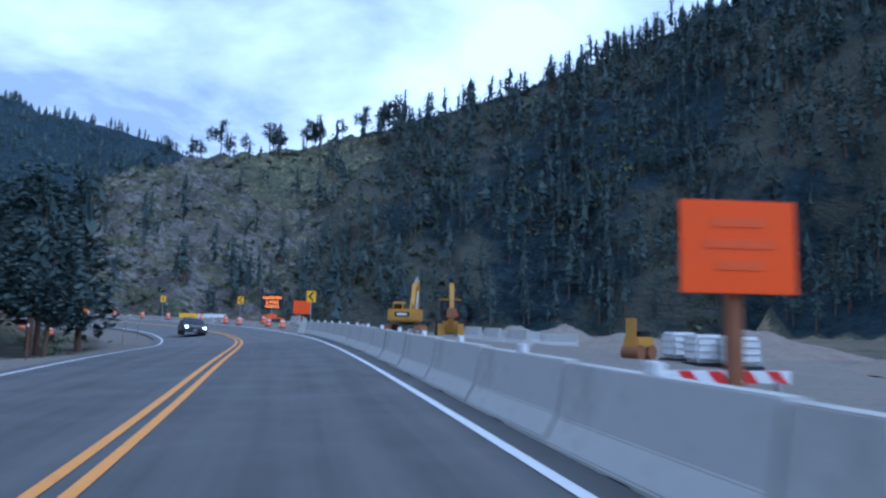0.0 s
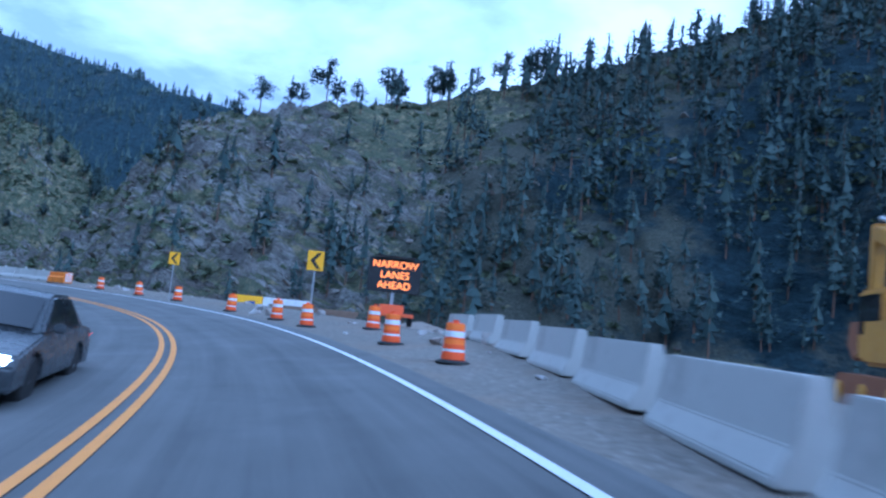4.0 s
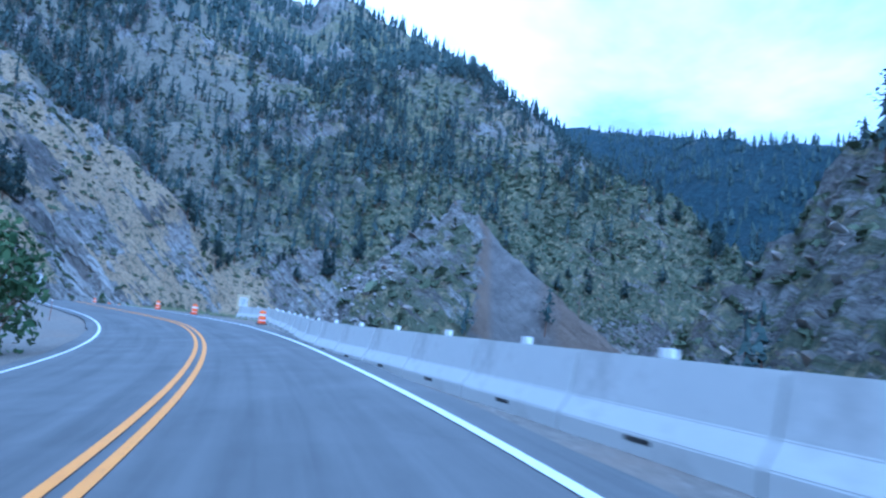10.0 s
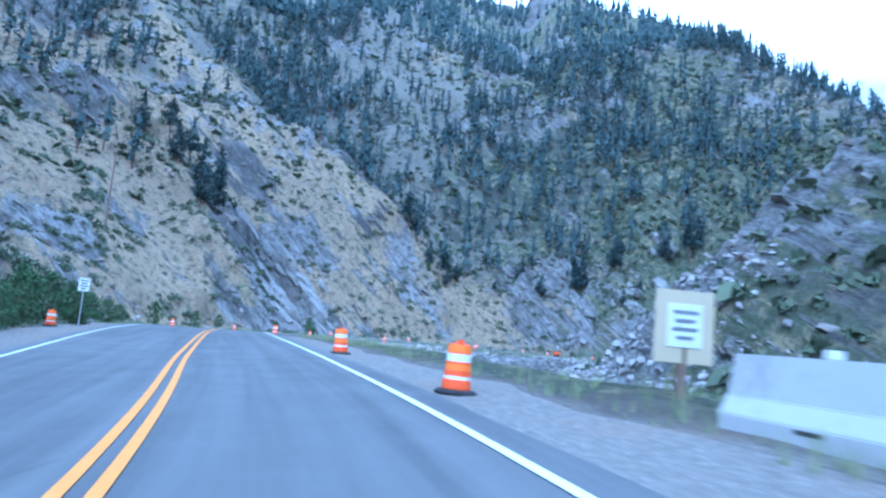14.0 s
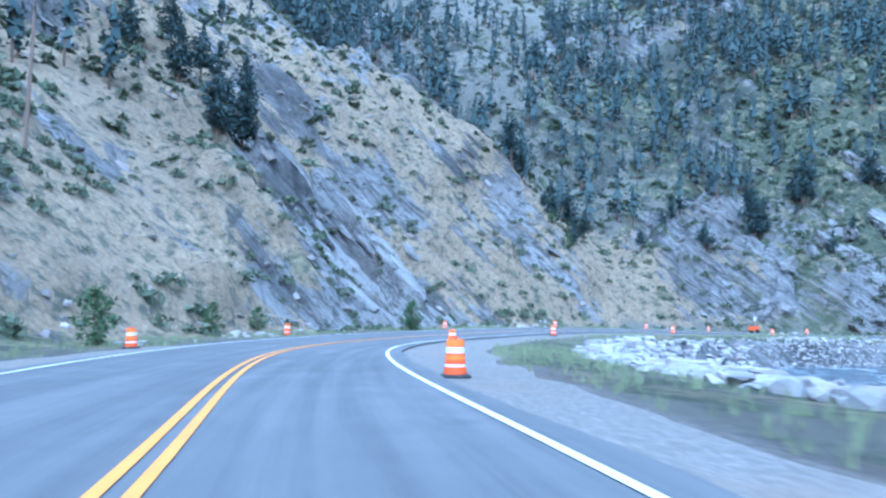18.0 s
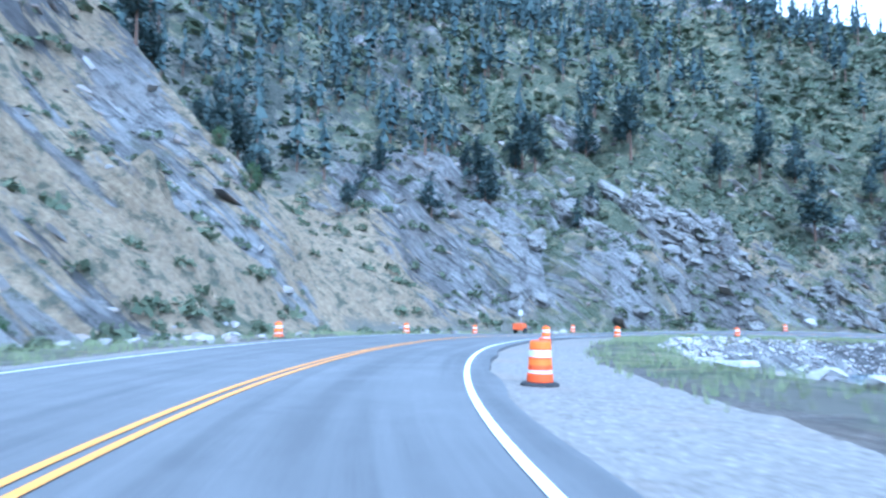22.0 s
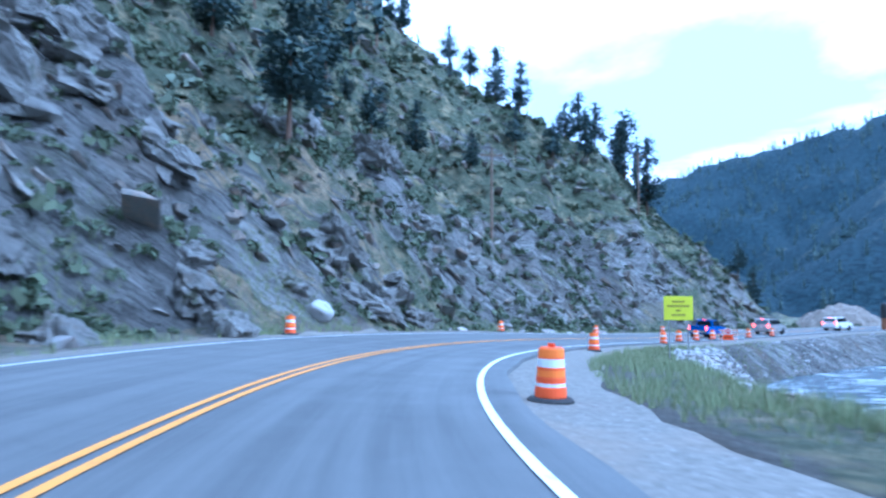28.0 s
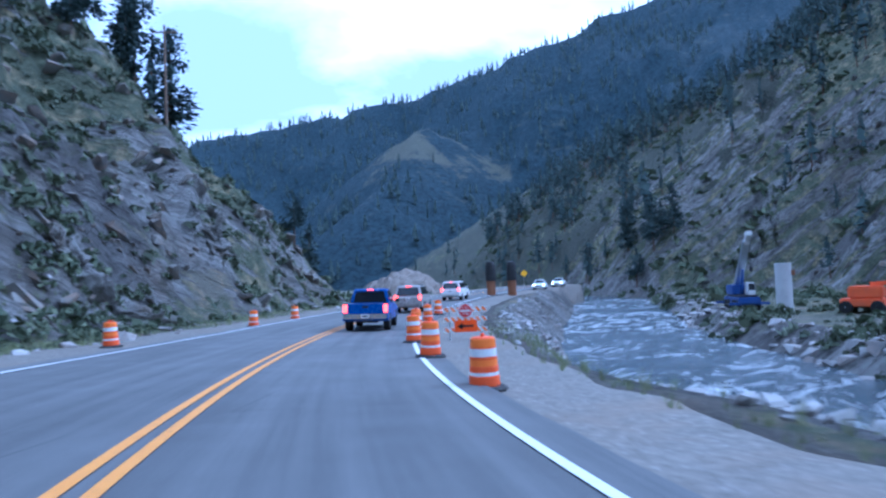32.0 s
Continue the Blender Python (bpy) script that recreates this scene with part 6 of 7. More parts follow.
# ---- signs ----
def lettering(text, size, mat, parent, m, name="lettering"):
    """Raised letters in the built-in font, centred on m's origin in its x, y plane."""
    cu = bpy.data.curves.new(name, "FONT")
    cu.body, cu.size, cu.align_x, cu.align_y, cu.extrude = text, size, "CENTER", "CENTER", 0.003
    tmp = new("tmp", cu)
    bpy.context.view_layer.update()
    me = bpy.data.meshes.new_from_object(tmp)
    bpy.data.objects.remove(tmp)
    me.materials.clear()
    me.materials.append(mat)
    ob = new(name, me)
    ob.parent = parent
    ob.matrix_basis = m
    return ob


FACE = Matrix(((0, 0, -1, 0), (-1, 0, 0, 0), (0, 1, 0, 0), (0, 0, 0, 1)))  # letters that are read looking along +x


def panel(parent, w, h, z, mat, y=0.0, x=0.0, name="panel", label="", rim=None):
    p = part(name, box(x, y, z, 0.02, w, h, 0.008), mat, parent, label)
    if rim:
        for dz in (-1, 1):
            part("border", box(x - 0.013, y, z + dz * (h / 2 - 0.03), 0.006, w - 0.04, 0.018), rim, p)
        for dy in (-1, 1):
            part("border", box(x - 0.013, y + dy * (w / 2 - 0.03), z, 0.006, 0.018, h - 0.06), rim, p)
    return p


def post(parent, z, y=0.0, mat=None, size=0.06, x=0.05):
    return part("post", box(x, y, z / 2 - 0.2, size, size, z + 0.4, 0.008), mat or STEEL, parent)


def bars(parent, rows, x, z, w, step, mat=None, y=0.0):
    for i, k in enumerate(rows):
        part("text_bar", box(x, y, z - i * step, 0.006, w * k, step * 0.42), mat or BLACK, parent, "dark bar of unreadable writing")


def chevron_sign():
    t = thing("chevron_sign", "yellow road sign with a black chevron arrow on a steel post", "road sign", "chevron signs")
    post(t, 2.3)
    p = panel(t, 0.62, 0.76, 2.5, SIGN_YELLOW)
    bm = bmesh.new()
    pts = [(0.20, 0), (-0.06, 0.31), (-0.21, 0.31), (0.04, 0), (-0.21, -0.31), (-0.06, -0.31)]
    f = [bm.verts.new((-0.012, y, 2.5 + z)) for y, z in pts]
    b = [bm.verts.new((-0.018, y, 2.5 + z)) for y, z in pts]
    for loop in ((0, 1, 2, 3), (0, 3, 4, 5)):
        bm.faces.new([b[i] for i in loop])
    for i in range(6):
        bm.faces.new((f[i], f[(i + 1) % 6], b[(i + 1) % 6], b[i]))
    bmesh.ops.recalc_face_normals(bm, faces=bm.faces)
    part("chevron", bm, BLACK, p, "black chevron")
    return t


chev = chevron_sign()
for x, y, turn in ((-20.8, 71.3, 108), (-34.3, 84.9, 128)):
    copy_thing(chev, pose(x, y, float(ground_at(x, y)), 0, 0, turn))
chev.matrix_basis = pose(-8.8, 46.4, float(ground_at(-8.8, 46.4)), 0, 0, 100)

works = thing("works_sign", "orange roadworks sign on a brown timber post behind the barrier", "road sign", "orange signs")
post(works, 2.5, mat=RUST, size=0.14)
wp = panel(works, 1.22, 0.95, 2.0, SIGN_ORANGE, x=-0.085)
bars(wp, (0.6, 0.75, 0.5), -0.1, 2.25, 1.0, 0.22, ORANGE)
works.matrix_basis = pose(2.98, 7.0, float(ground_at(2.98, 7.0)), 0, 0, 95)
works2 = copy_thing(works, pose(-10.0, 49.4, float(ground_at(-10.0, 49.4)) - 0.2, 0, 0, 103))

board = thing("message_trailer", "portable message board on a trailer with glowing amber words", "message sign")
part("chassis", box(0, 0, 0.55, 1.2, 2.2, 0.18, 0.03), LIFT_ORANGE, board, "orange trailer frame")
part("battery_box", box(0.1, 0, 0.85, 0.8, 1.2, 0.42, 0.03), LIFT_ORANGE, board)
for y in (-1.0, 1.0):
    wheel(board, 0, y, 0.33, 0.2)
part("mast", box(0.1, 0, 1.2, 0.16, 0.16, 1.6, 0.02), STEEL, board)
scr = part("screen", box(0, 0, 2.55, 0.22, 2.7, 1.75, 0.04), BLACK, board, "matt black display")
part("solar_panel", box(0.1, 0, 3.5, 1.0, 2.0, 0.05, 0.01), BLACK, board)
for i, word in enumerate(("NARROW", "LANES", "AHEAD")):
    lettering(word, 0.52, AMBER, scr, Matrix.Translation((-0.125, 0, 3.08 - 0.53 * i)) @ FACE)
board.matrix_basis = pose(-18.8, 76.4, float(ground_at(-18.8, 76.4)), 0, 0, 110) @ Matrix.Scale(0.88, 4)

notice = thing("notice_board", "cream plywood notice board with a white sheet on a timber post", "notice board")
post(notice, 0.9, mat=WOOD, size=0.12)
nb = panel(notice, 1.05, 1.2, 1.2, CREAM)
sh = panel(nb, 0.62, 0.72, 1.22, WHITE_PAINT, x=-0.018, name="paper_sheet", label="white paper sheet")
bars(sh, (0.9, 0.7, 0.9, 0.6), -0.034, 1.44, 0.5, 0.14, STEEL)
notice.matrix_basis = pose(-114.4, 114.0, float(ground_at(-114.4, 114.0)), 0, 0, 172)


def white_sign(z=2.35):
    t = thing("white_sign", "white rectangular road sign with dark writing on a steel post", "road sign", "white signs")
    post(t, z + 0.3)
    p = panel(t, 0.62, 0.78, z, WHITE_PAINT, rim=BLACK)
    bars(p, (0.8, 0.6, 0.85, 0.5), -0.014, z + 0.22, 0.5, 0.15)
    return t


ws1 = white_sign()
copy_thing(ws1, pose(-148.0, 99.0, float(ground_at(-148.0, 99.0)), 0, 0, 182))
ws1.matrix_basis = pose(-122.5, 100.0, float(ground_at(-122.5, 100.0)), 0, 0, 176)

lime = thing("yellow_sign", "bright lemon-yellow road sign with faded lettering on two thin steel posts", "road sign")
post(lime, 1.7, 0.32, size=0.045)
post(lime, 1.7, -0.32, size=0.045)
lp = panel(lime, 1.0, 0.86, 2.08, SIGN_LIME)
FADED = plain("faded_sign_lettering", (0.42, 0.36, 0.03), (0.5, 0.43, 0.04), 0.5)
bars(lp, (0.55, 0.95, 0.2, 0.6), -0.014, 2.32, 0.8, 0.16, FADED)
lime.matrix_basis = pose(-214.45, 198.6, float(ground_at(-214.45, 198.6)) - 0.05, 0, 0, 58)

# closed lane at the end of the bend
gate = thing("road_barricade", "orange and white striped barricade with a DO NOT ENTER sign", "barricade")
for y in (-0.78, 0.78):
    part("upright", box(0.03, y, 0.75, 0.06, 0.06, 1.6, 0.01), STEEL, gate)
    part("foot", box(0.03, y, 0.03, 1.3, 0.06, 0.06, 0.01), STEEL, gate)
for z in (0.45, 0.95, 1.42):
    rail = part("rail", box(0, 0, z, 0.03, 2.1, 0.2, 0.006), REFLECT_WHITE, gate, "white rail with orange stripes")
    for k in range(7):
        bm = box(-0.018, 0, z, 0.006, 0.14, 0.19)
        for v in bm.verts:
            v.co.y += -0.9 + 0.3 * k + (v.co.z - z) * 0.8
        part("stripe", bm, REFLECT_ORANGE, rail, "orange stripe")
disc_board = panel(gate, 0.66, 0.66, 1.35, REFLECT_WHITE, x=-0.05, name="no_entry_sign", label="white square sign with a red disc")
disc = lathe([(0.31, 0), (0.31, 0.008)], 32)
bmesh.ops.transform(disc, matrix=Matrix.Translation((-0.062, 0, 1.35)) @ Matrix.Rotation(radians(-90), 4, "Y"), verts=disc.verts)
part("red_disc", disc, SIGN_RED, disc_board, "red disc")
part("white_bar", box(-0.078, 0, 1.35, 0.008, 0.5, 0.1), REFLECT_WHITE, disc_board)
lettering("DO NOT", 0.12, REFLECT_WHITE, disc_board, Matrix.Translation((-0.075, 0, 1.50)) @ FACE)
lettering("ENTER", 0.12, REFLECT_WHITE, disc_board, Matrix.Translation((-0.075, 0, 1.20)) @ FACE)
arrow_board = panel(gate, 1.1, 0.56, 0.62, SIGN_ORANGE, x=-0.05, name="arrow_sign", label="orange sign with a black arrow to the left")
bm = box(-0.064, -0.08, 0.62, 0.006, 0.56, 0.1)
part("arrow_shaft", bm, BLACK, arrow_board, "black arrow")
bm = bmesh.new()
bm.faces.new([bm.verts.new(c) for c in ((-0.066, 0.42, 0.62), (-0.066, 0.16, 0.78), (-0.066, 0.16, 0.46))])
bmesh.ops.solidify(bm, geom=bm.faces[:], thickness=0.006)
part("arrow_head", bm, BLACK, arrow_board, "black arrow head")
gx_, gy_ = -188.3, 227.6
gate.matrix_basis = pose(gx_, gy_, float(ground_at(gx_, gy_)) + 0.02, 0, 0, 36) @ Matrix.Scale(0.74, 4)

stake = thing("delineator_post", "thin dark steel delineator post beside the road", "post", "delineator posts")
part("stake", box(0, 0, 0.6, 0.05, 0.03, 1.5, 0.008), RUST, stake)
part("reflector", box(-0.02, 0, 1.2, 0.01, 0.07, 0.1, 0.004), REFLECT_WHITE, stake)
for s, lat in ((4.5, -8.6), (5.5, -7.2), (6.2, -7.0), (14.0, -7.4)):
    x, y, z = drop(s, lat)
    copy_thing(stake, pose(x, y, z, 0, 0, road_turn(s)))
x, y, z = drop(2.2, -8.4)
stake.matrix_basis = pose(x, y, z, 0, 0, road_turn(2.2))

# orange end section of the second run of barriers, with a striped plate
cap = thing("barrier_end", "orange plastic crash cushion with a striped white plate before the barriers", "crash cushion", "crash cushions")
bm = prism([(-0.3, 0.0), (-0.3, 0.4), (-0.27, 0.44), (-0.18, 0.5), (-0.15, 0.82), (0.15, 0.82), (0.18, 0.5), (0.27, 0.44), (0.3, 0.4), (0.3, 0.0)], -1.3, 1.3, bevel=0.02)
bmesh.ops.rotate(bm, matrix=Matrix.Rotation(radians(90), 3, "Z"), verts=bm.verts)
part("cushion", bm, CUSHION, cap, "orange plastic shell")
part("joint", box(0.35, 0, 0.21, 0.04, 0.612, 0.4), BLACK, cap, "dark joint between plastic sections")
for y in (-0.29, 0.29):
    part("rib", box(-0.3, y, 0.36, 1.9, 0.05, 0.04, 0.01), CUSHION, cap)
for y in (-0.16, 0.16):
    part("ledge", box(0.25, y, 0.72, 2.0, 0.07, 0.06, 0.015), CUSHION, cap)
part("nose", box(-1.36, 0, 0.41, 0.14, 0.62, 0.82, 0.03), CUSHION, cap, "orange plastic end box")
sp = part("end_plate", box(-1.445, 0, 0.45, 0.03, 0.5, 0.66, 0.01), REFLECT_WHITE, cap, "white plate with orange stripes")
for k in range(3):
    bm = box(-1.463, 0, 0.26 + 0.2 * k, 0.008, 0.46, 0.08)
    for v in bm.verts:
        v.co.z += v.co.y * 0.45
    part("stripe", bm, REFLECT_ORANGE, sp)
x, y, z = on_road(9.27, 4.17)
copy_thing(cap, pose(x, y, z - 0.05, 0, 0, road_turn(9.27)))
x, y, z = on_road(-2.6, 2.6)
cap.matrix_basis = pose(x, y, z - 0.05, 0, 0, road_turn(-2.6))


# ---- the works beside the first straight ----
def tracks(parent, length, gauge, h, w):
    for s in (1, -1):
        out = []
        r = h / 2
        for i in range(9):
            a = -math.pi / 2 + math.pi * i / 8
            out.append((length / 2 - r + r * math.cos(a), r + r * math.sin(a)))
        for i in range(9):
            a = math.pi / 2 + math.pi * i / 8
            out.append((-length / 2 + r + r * math.cos(a), r + r * math.sin(a)))
        t = part("track", prism(out, s * gauge / 2 - w / 2, s * gauge / 2 + w / 2), RUST, parent, "dirty steel crawler track")
        for i in range(3):
            x = -length / 2 + r + (length - 2 * r) * i / 2
            wb = lathe([(r * 0.6, 0), (r * 0.6, 0.05), (r * 0.2, 0.09)], 12)
            bmesh.ops.transform(wb, matrix=Matrix.Translation((x, s * (gauge / 2 + w / 2), r)) @ Matrix.Rotation(radians(-90 * s), 4, "X"), verts=wb.verts)
            part("roller", wb, YELLOW_PAINT, t)


def excavator():
    t = thing("excavator", "yellow tracked excavator parked on gravel with its boom raised", "excavator")
    tracks(t, 4.4, 2.6, 0.95, 0.6)
    part("turntable", lathe([(0.7, 0.95), (0.7, 1.15)], 20), BLACK, t)
    part("house", box(-0.6, 0, 1.75, 3.2, 2.7, 1.15, 0.1), YELLOW_PAINT, t, "yellow engine housing")
    cw = part("counterweight", box(-2.3, 0, 1.72, 0.7, 2.6, 1.1, 0.18), YELLOW_PAINT, t)
    part("maker_plate", box(-2.66, 0, 1.85, 0.02, 1.3, 0.42), BLACK, cw, "dark maker's plate with pale marks")
    part("maker_mark", box(-2.675, 0, 1.86, 0.01, 0.9, 0.2), REFLECT_WHITE, cw)
    cab = part("cab", box(0.75, 0.8, 2.15, 1.7, 0.95, 1.75, 0.08), YELLOW_PAINT, t)
    for yy in (0.315, 1.285):
        part("cab_window", box(0.75, yy, 2.4, 1.4, 0.02, 0.95), GLASS, cab, "dark cab window")
    part("cab_window", box(-0.11, 0.8, 2.45, 0.02, 0.7, 0.7), GLASS, cab, "dark cab window")
    pts = [(0.9, 1.5), (1.35, 1.5), (3.0, 4.2), (5.0, 4.9), (4.9, 5.3), (2.6, 4.65)]
    part("boom", prism(pts, -0.45, -0.05, bevel=0.03), YELLOW_PAINT, t)
    part("stick", prism([(4.75, 5.35), (5.15, 5.35), (5.35, 2.3), (5.05, 2.3)], -0.42, -0.08, bevel=0.03), YELLOW_PAINT, t)
    part("boom_ram", tube((1.5, -0.6, 1.7), (2.8, -0.6, 4.1), 0.09), STEEL, t)
    part("stick_ram", tube((2.9, -0.25, 4.95), (4.8, -0.25, 5.5), 0.08), STEEL, t)
    part("bucket", prism([(4.8, 2.4), (5.5, 2.4), (5.7, 1.7), (5.2, 1.25), (4.6, 1.5)], -0.8, 0.3, bevel=0.04), RUST, t)
    part("exhaust", tube((-1.2, -0.7, 2.3), (-1.2, -0.7, 2.8), 0.06), BLACK, t)
    return t


def loader():
    t = thing("backhoe_loader", "yellow backhoe loader with an orange warning triangle, folded arm up", "backhoe")
    part("chassis", box(0, 0, 0.95, 3.6, 1.1, 0.5, 0.06), YELLOW_PAINT, t)
    part("bonnet", box(1.2, 0, 1.4, 1.5, 1.0, 0.6, 0.08), YELLOW_PAINT, t)
    cab = part("cab", box(-0.4, 0, 1.95, 1.5, 1.4, 1.5, 0.06), BLACK, t, "black cab frame")
    part("cab_window", box(-1.16, 0, 2.1, 0.02, 1.1, 0.9), GLASS, cab)
    for y in (-0.71, 0.71):
        part("cab_window", box(-0.4, y, 2.1, 1.2, 0.02, 0.9), GLASS, cab)
    part("roof", box(-0.4, 0, 2.75, 1.7, 1.6, 0.12, 0.04), YELLOW_PAINT, t)
    for x, r in ((-0.9, 0.68), (1.4, 0.5)):
        for y in (-0.85, 0.85):
            wheel(t, x, y, r, 0.42)
    part("arm", prism([(-1.8, 0.9), (-2.3, 0.9), (-2.8, 2.6), (-2.5, 3.9), (-2.2, 3.9), (-2.4, 2.6)], -0.18, 0.18, bevel=0.03), YELLOW_PAINT, t)
    part("dipper", prism([(-2.5, 3.8), (-2.2, 3.9), (-2.9, 2.0), (-3.2, 2.1)], -0.14, 0.14, bevel=0.03), YELLOW_PAINT, t)
    part("bucket", prism([(-3.2, 2.1), (-2.8, 2.0), (-2.7, 1.5), (-3.3, 1.4)], -0.35, 0.35, bevel=0.03), RUST, t)
    part("front_shovel", prism([(2.3, 0.2), (3.0, 0.15), (2.5, 0.5), (2.4, 1.0), (2.3, 1.0)], -1.1, 1.1, bevel=0.03), YELLOW_PAINT, t)
    for y in (-0.7, 0.7):
        part("stabiliser", box(-1.9, y, 0.55, 0.16, 0.5, 0.9, 0.03), YELLOW_PAINT, t)
    bm = bmesh.new()
    bm.faces.new([bm.verts.new(c) for c in ((-1.96, -0.6, 1.55), (-1.96, -0.2, 1.55), (-1.96, -0.4, 1.92))])
    bmesh.ops.solidify(bm, geom=bm.faces[:], thickness=0.02)
    part("warning_triangle", bm, SIGN_ORANGE, t, "orange warning triangle")
    return t


def rest(t, x, y, turn, sink=0.03):
    t.matrix_basis = pose(x, y, float(ground_at(x, y)) - sink, 0, 0, turn)
    return t


rest(excavator(), -3.2, 63.0, 84)
rest(loader(), 0.6, 52.0, 92)


def tote():
    t = thing("liquid_tote", "white caged plastic liquid tote standing on a pallet", "storage tank", "liquid totes")
    part("tank", box(0, 0, 0.66, 1.1, 0.95, 1.0, 0.1), WHITE_PAINT, t, "white plastic tank")
    part("pallet", box(0, 0, 0.07, 1.2, 1.0, 0.14, 0.02), BLACK, t, "dark pallet")
    for z in (0.3, 0.55, 0.8, 1.05):
        for y in (-0.5, 0.5):
            part("cage_bar", box(0, y, z, 1.16, 0.02, 0.025), STEEL, t)
        for x in (-0.57, 0.57):
            part("cage_bar", box(x, 0, z, 0.02, 1.0, 0.025), STEEL, t)
    part("lid", lathe([(0.16, 1.15), (0.16, 1.2)], 14), BLACK, t)
    return t


tt = tote()
for x, y, a in ((10.6, 24.6, 15), (11.6, 26.9, 5), (9.4, 27.4, 12)):
    copy_thing(tt, pose(x, y, float(ground_at(x, y)) - 0.02, 0, 0, a))
rest(tt, 9.6, 25.4, 10)

roller = thing("trench_roller", "small yellow compaction roller on the gravel", "roller")
part("body", box(0, 0, 0.75, 1.3, 0.75, 0.5, 0.08), YELLOW_PAINT, roller)
part("engine_cover", box(0.1, 0, 1.1, 0.8, 0.6, 0.3, 0.06), BLACK, roller)
part("handle_mast", box(-0.55, 0, 1.35, 0.12, 0.5, 0.9, 0.03), YELLOW_PAINT, roller)
for x in (-0.42, 0.42):
    d_ = lathe([(0.33, -0.42), (0.33, 0.42)], 20)
    bmesh.ops.transform(d_, matrix=Matrix.Translation((x, 0, 0.33)) @ Matrix.Rotation(radians(90), 4, "X"), verts=d_.verts)
    part("drum_wheel", d_, RUST, roller, "steel drum")
rest(roller, 8.6, 30.2, 40)

loose = thing("concrete_barrier_block", "spare concrete barrier section lying on the gravel", "barrier", "spare barriers")
part("block", prism([(-0.30, 0), (-0.30, 0.08), (-0.17, 0.30), (-0.085, 0.81), (0.085, 0.81), (0.17, 0.30), (0.30, 0.08), (0.30, 0)], -1.5, 1.5, bevel=0.015), CONCRETE, loose)
for x, y, a in ((5.2, 47.0, 70), (7.6, 46.0, 62), (3.0, 40.5, 12), (4.1, 37.0, 14)):
    copy_thing(loose, pose(x, y, float(ground_at(x, y)) - 0.02, 0, 0, a))
rest(loose, 2.0, 44.0, 15)
# the line of barriers swings away from the road where the drums begin
for i in range(7):
    f = i / 6
    x, y, z = on_road(4.2 + 0.27 * i, 3.2 + 4.6 * f)
    copy_thing(loose, pose(x, y, float(ground_at(x, y)) - 0.02, 0, 0, road_turn(4.2 + 0.27 * i) - 90 - 14))


def heap(x, y, r, h, seed, label):
    n = 26
    u = np.linspace(-1, 1, n)
    X, Y = np.meshgrid(u * r, u * r * 0.8)
    rr = np.hypot(X / r, Y / (r * 0.8))
    Z = h * np.clip(1 - rr ** 1.3, -0.2, 1) * (1 + 0.3 * grain(X + x, Y + y, r * 0.5, 3, seed)) + 0.12 * h * grain(X, Y, 0.6, 2, seed + 3)
    q_ = (np.arange(n - 1)[:, None] * n + np.arange(n - 1)[None]).ravel()
    t = sheet("gravel_mound", np.stack([X.ravel(), Y.ravel(), Z.ravel()], 1), np.stack([q_, q_ + 1, q_ + n + 1, q_ + n], 1), DIRT)
    t.matrix_basis = pose(x, y, float(ground_at(x, y)) - 0.05, 0, 0, seed * 40)
    return tagged(t, label, "gravel heap", "gravel heaps")


DIRT = rock_material("heaped_gravel", (0.24, 0.205, 0.17), (0.30, 0.262, 0.22), (0.22, 0.175, 0.135))
for i, (x, y, r, h) in enumerate(((6, 62, 5, 1.5), (12, 70, 6, 1.8), (14, 52, 5, 1.2), (18, 40, 6, 1.3), (-9, 80, 4, 1.1), (-20, 92, 5, 1.0), (22, 28, 6, 1.2), (-123, 277, 8, 5.0), (-114, 282, 7, 4.2))):
    heap(x, y, r, h, i + 1, "low heap of dug gravel and rubble beside the works")

skip = thing("site_banner", "long low site hoarding in yellow and white with dark marks", "hoarding")
part("white_half", box(0, -2.6, 1.05, 0.3, 5.0, 1.9, 0.03), WHITE_PAINT, skip, "white panel")
yh = part("yellow_half", box(0, 1.45, 1.05, 0.3, 3.0, 1.9, 0.03), SIGN_YELLOW, skip, "yellow panel")
part("emblem", box(-0.16, 1.1, 1.05, 0.02, 0.8, 0.9), CRANE_BLUE, yh, "blue emblem")
part("emblem", box(-0.16, -3.4, 1.05, 0.02, 0.5, 0.55), BLACK, skip, "dark square emblem")
bars(skip, (0.9, 0.7, 0.8), -0.16, 1.3, 1.6, 0.25, STEEL, -1.4)
rest(skip, -38.6, 109.0, 138)

pipes = thing("timber_stack", "stack of long brown timber beams lying on the gravel", "timber")
for i in range(5):
    part("beam", box(0, -0.7 + 0.35 * i, 0.17, 6.0, 0.3, 0.3, 0.02), WOOD, pipes)
for i in range(3):
    part("beam", box(0.2, -0.4 + 0.38 * i, 0.49, 6.0, 0.3, 0.3, 0.02), WOOD, pipes)
rest(pipes, -27.8, 92.0, 28)


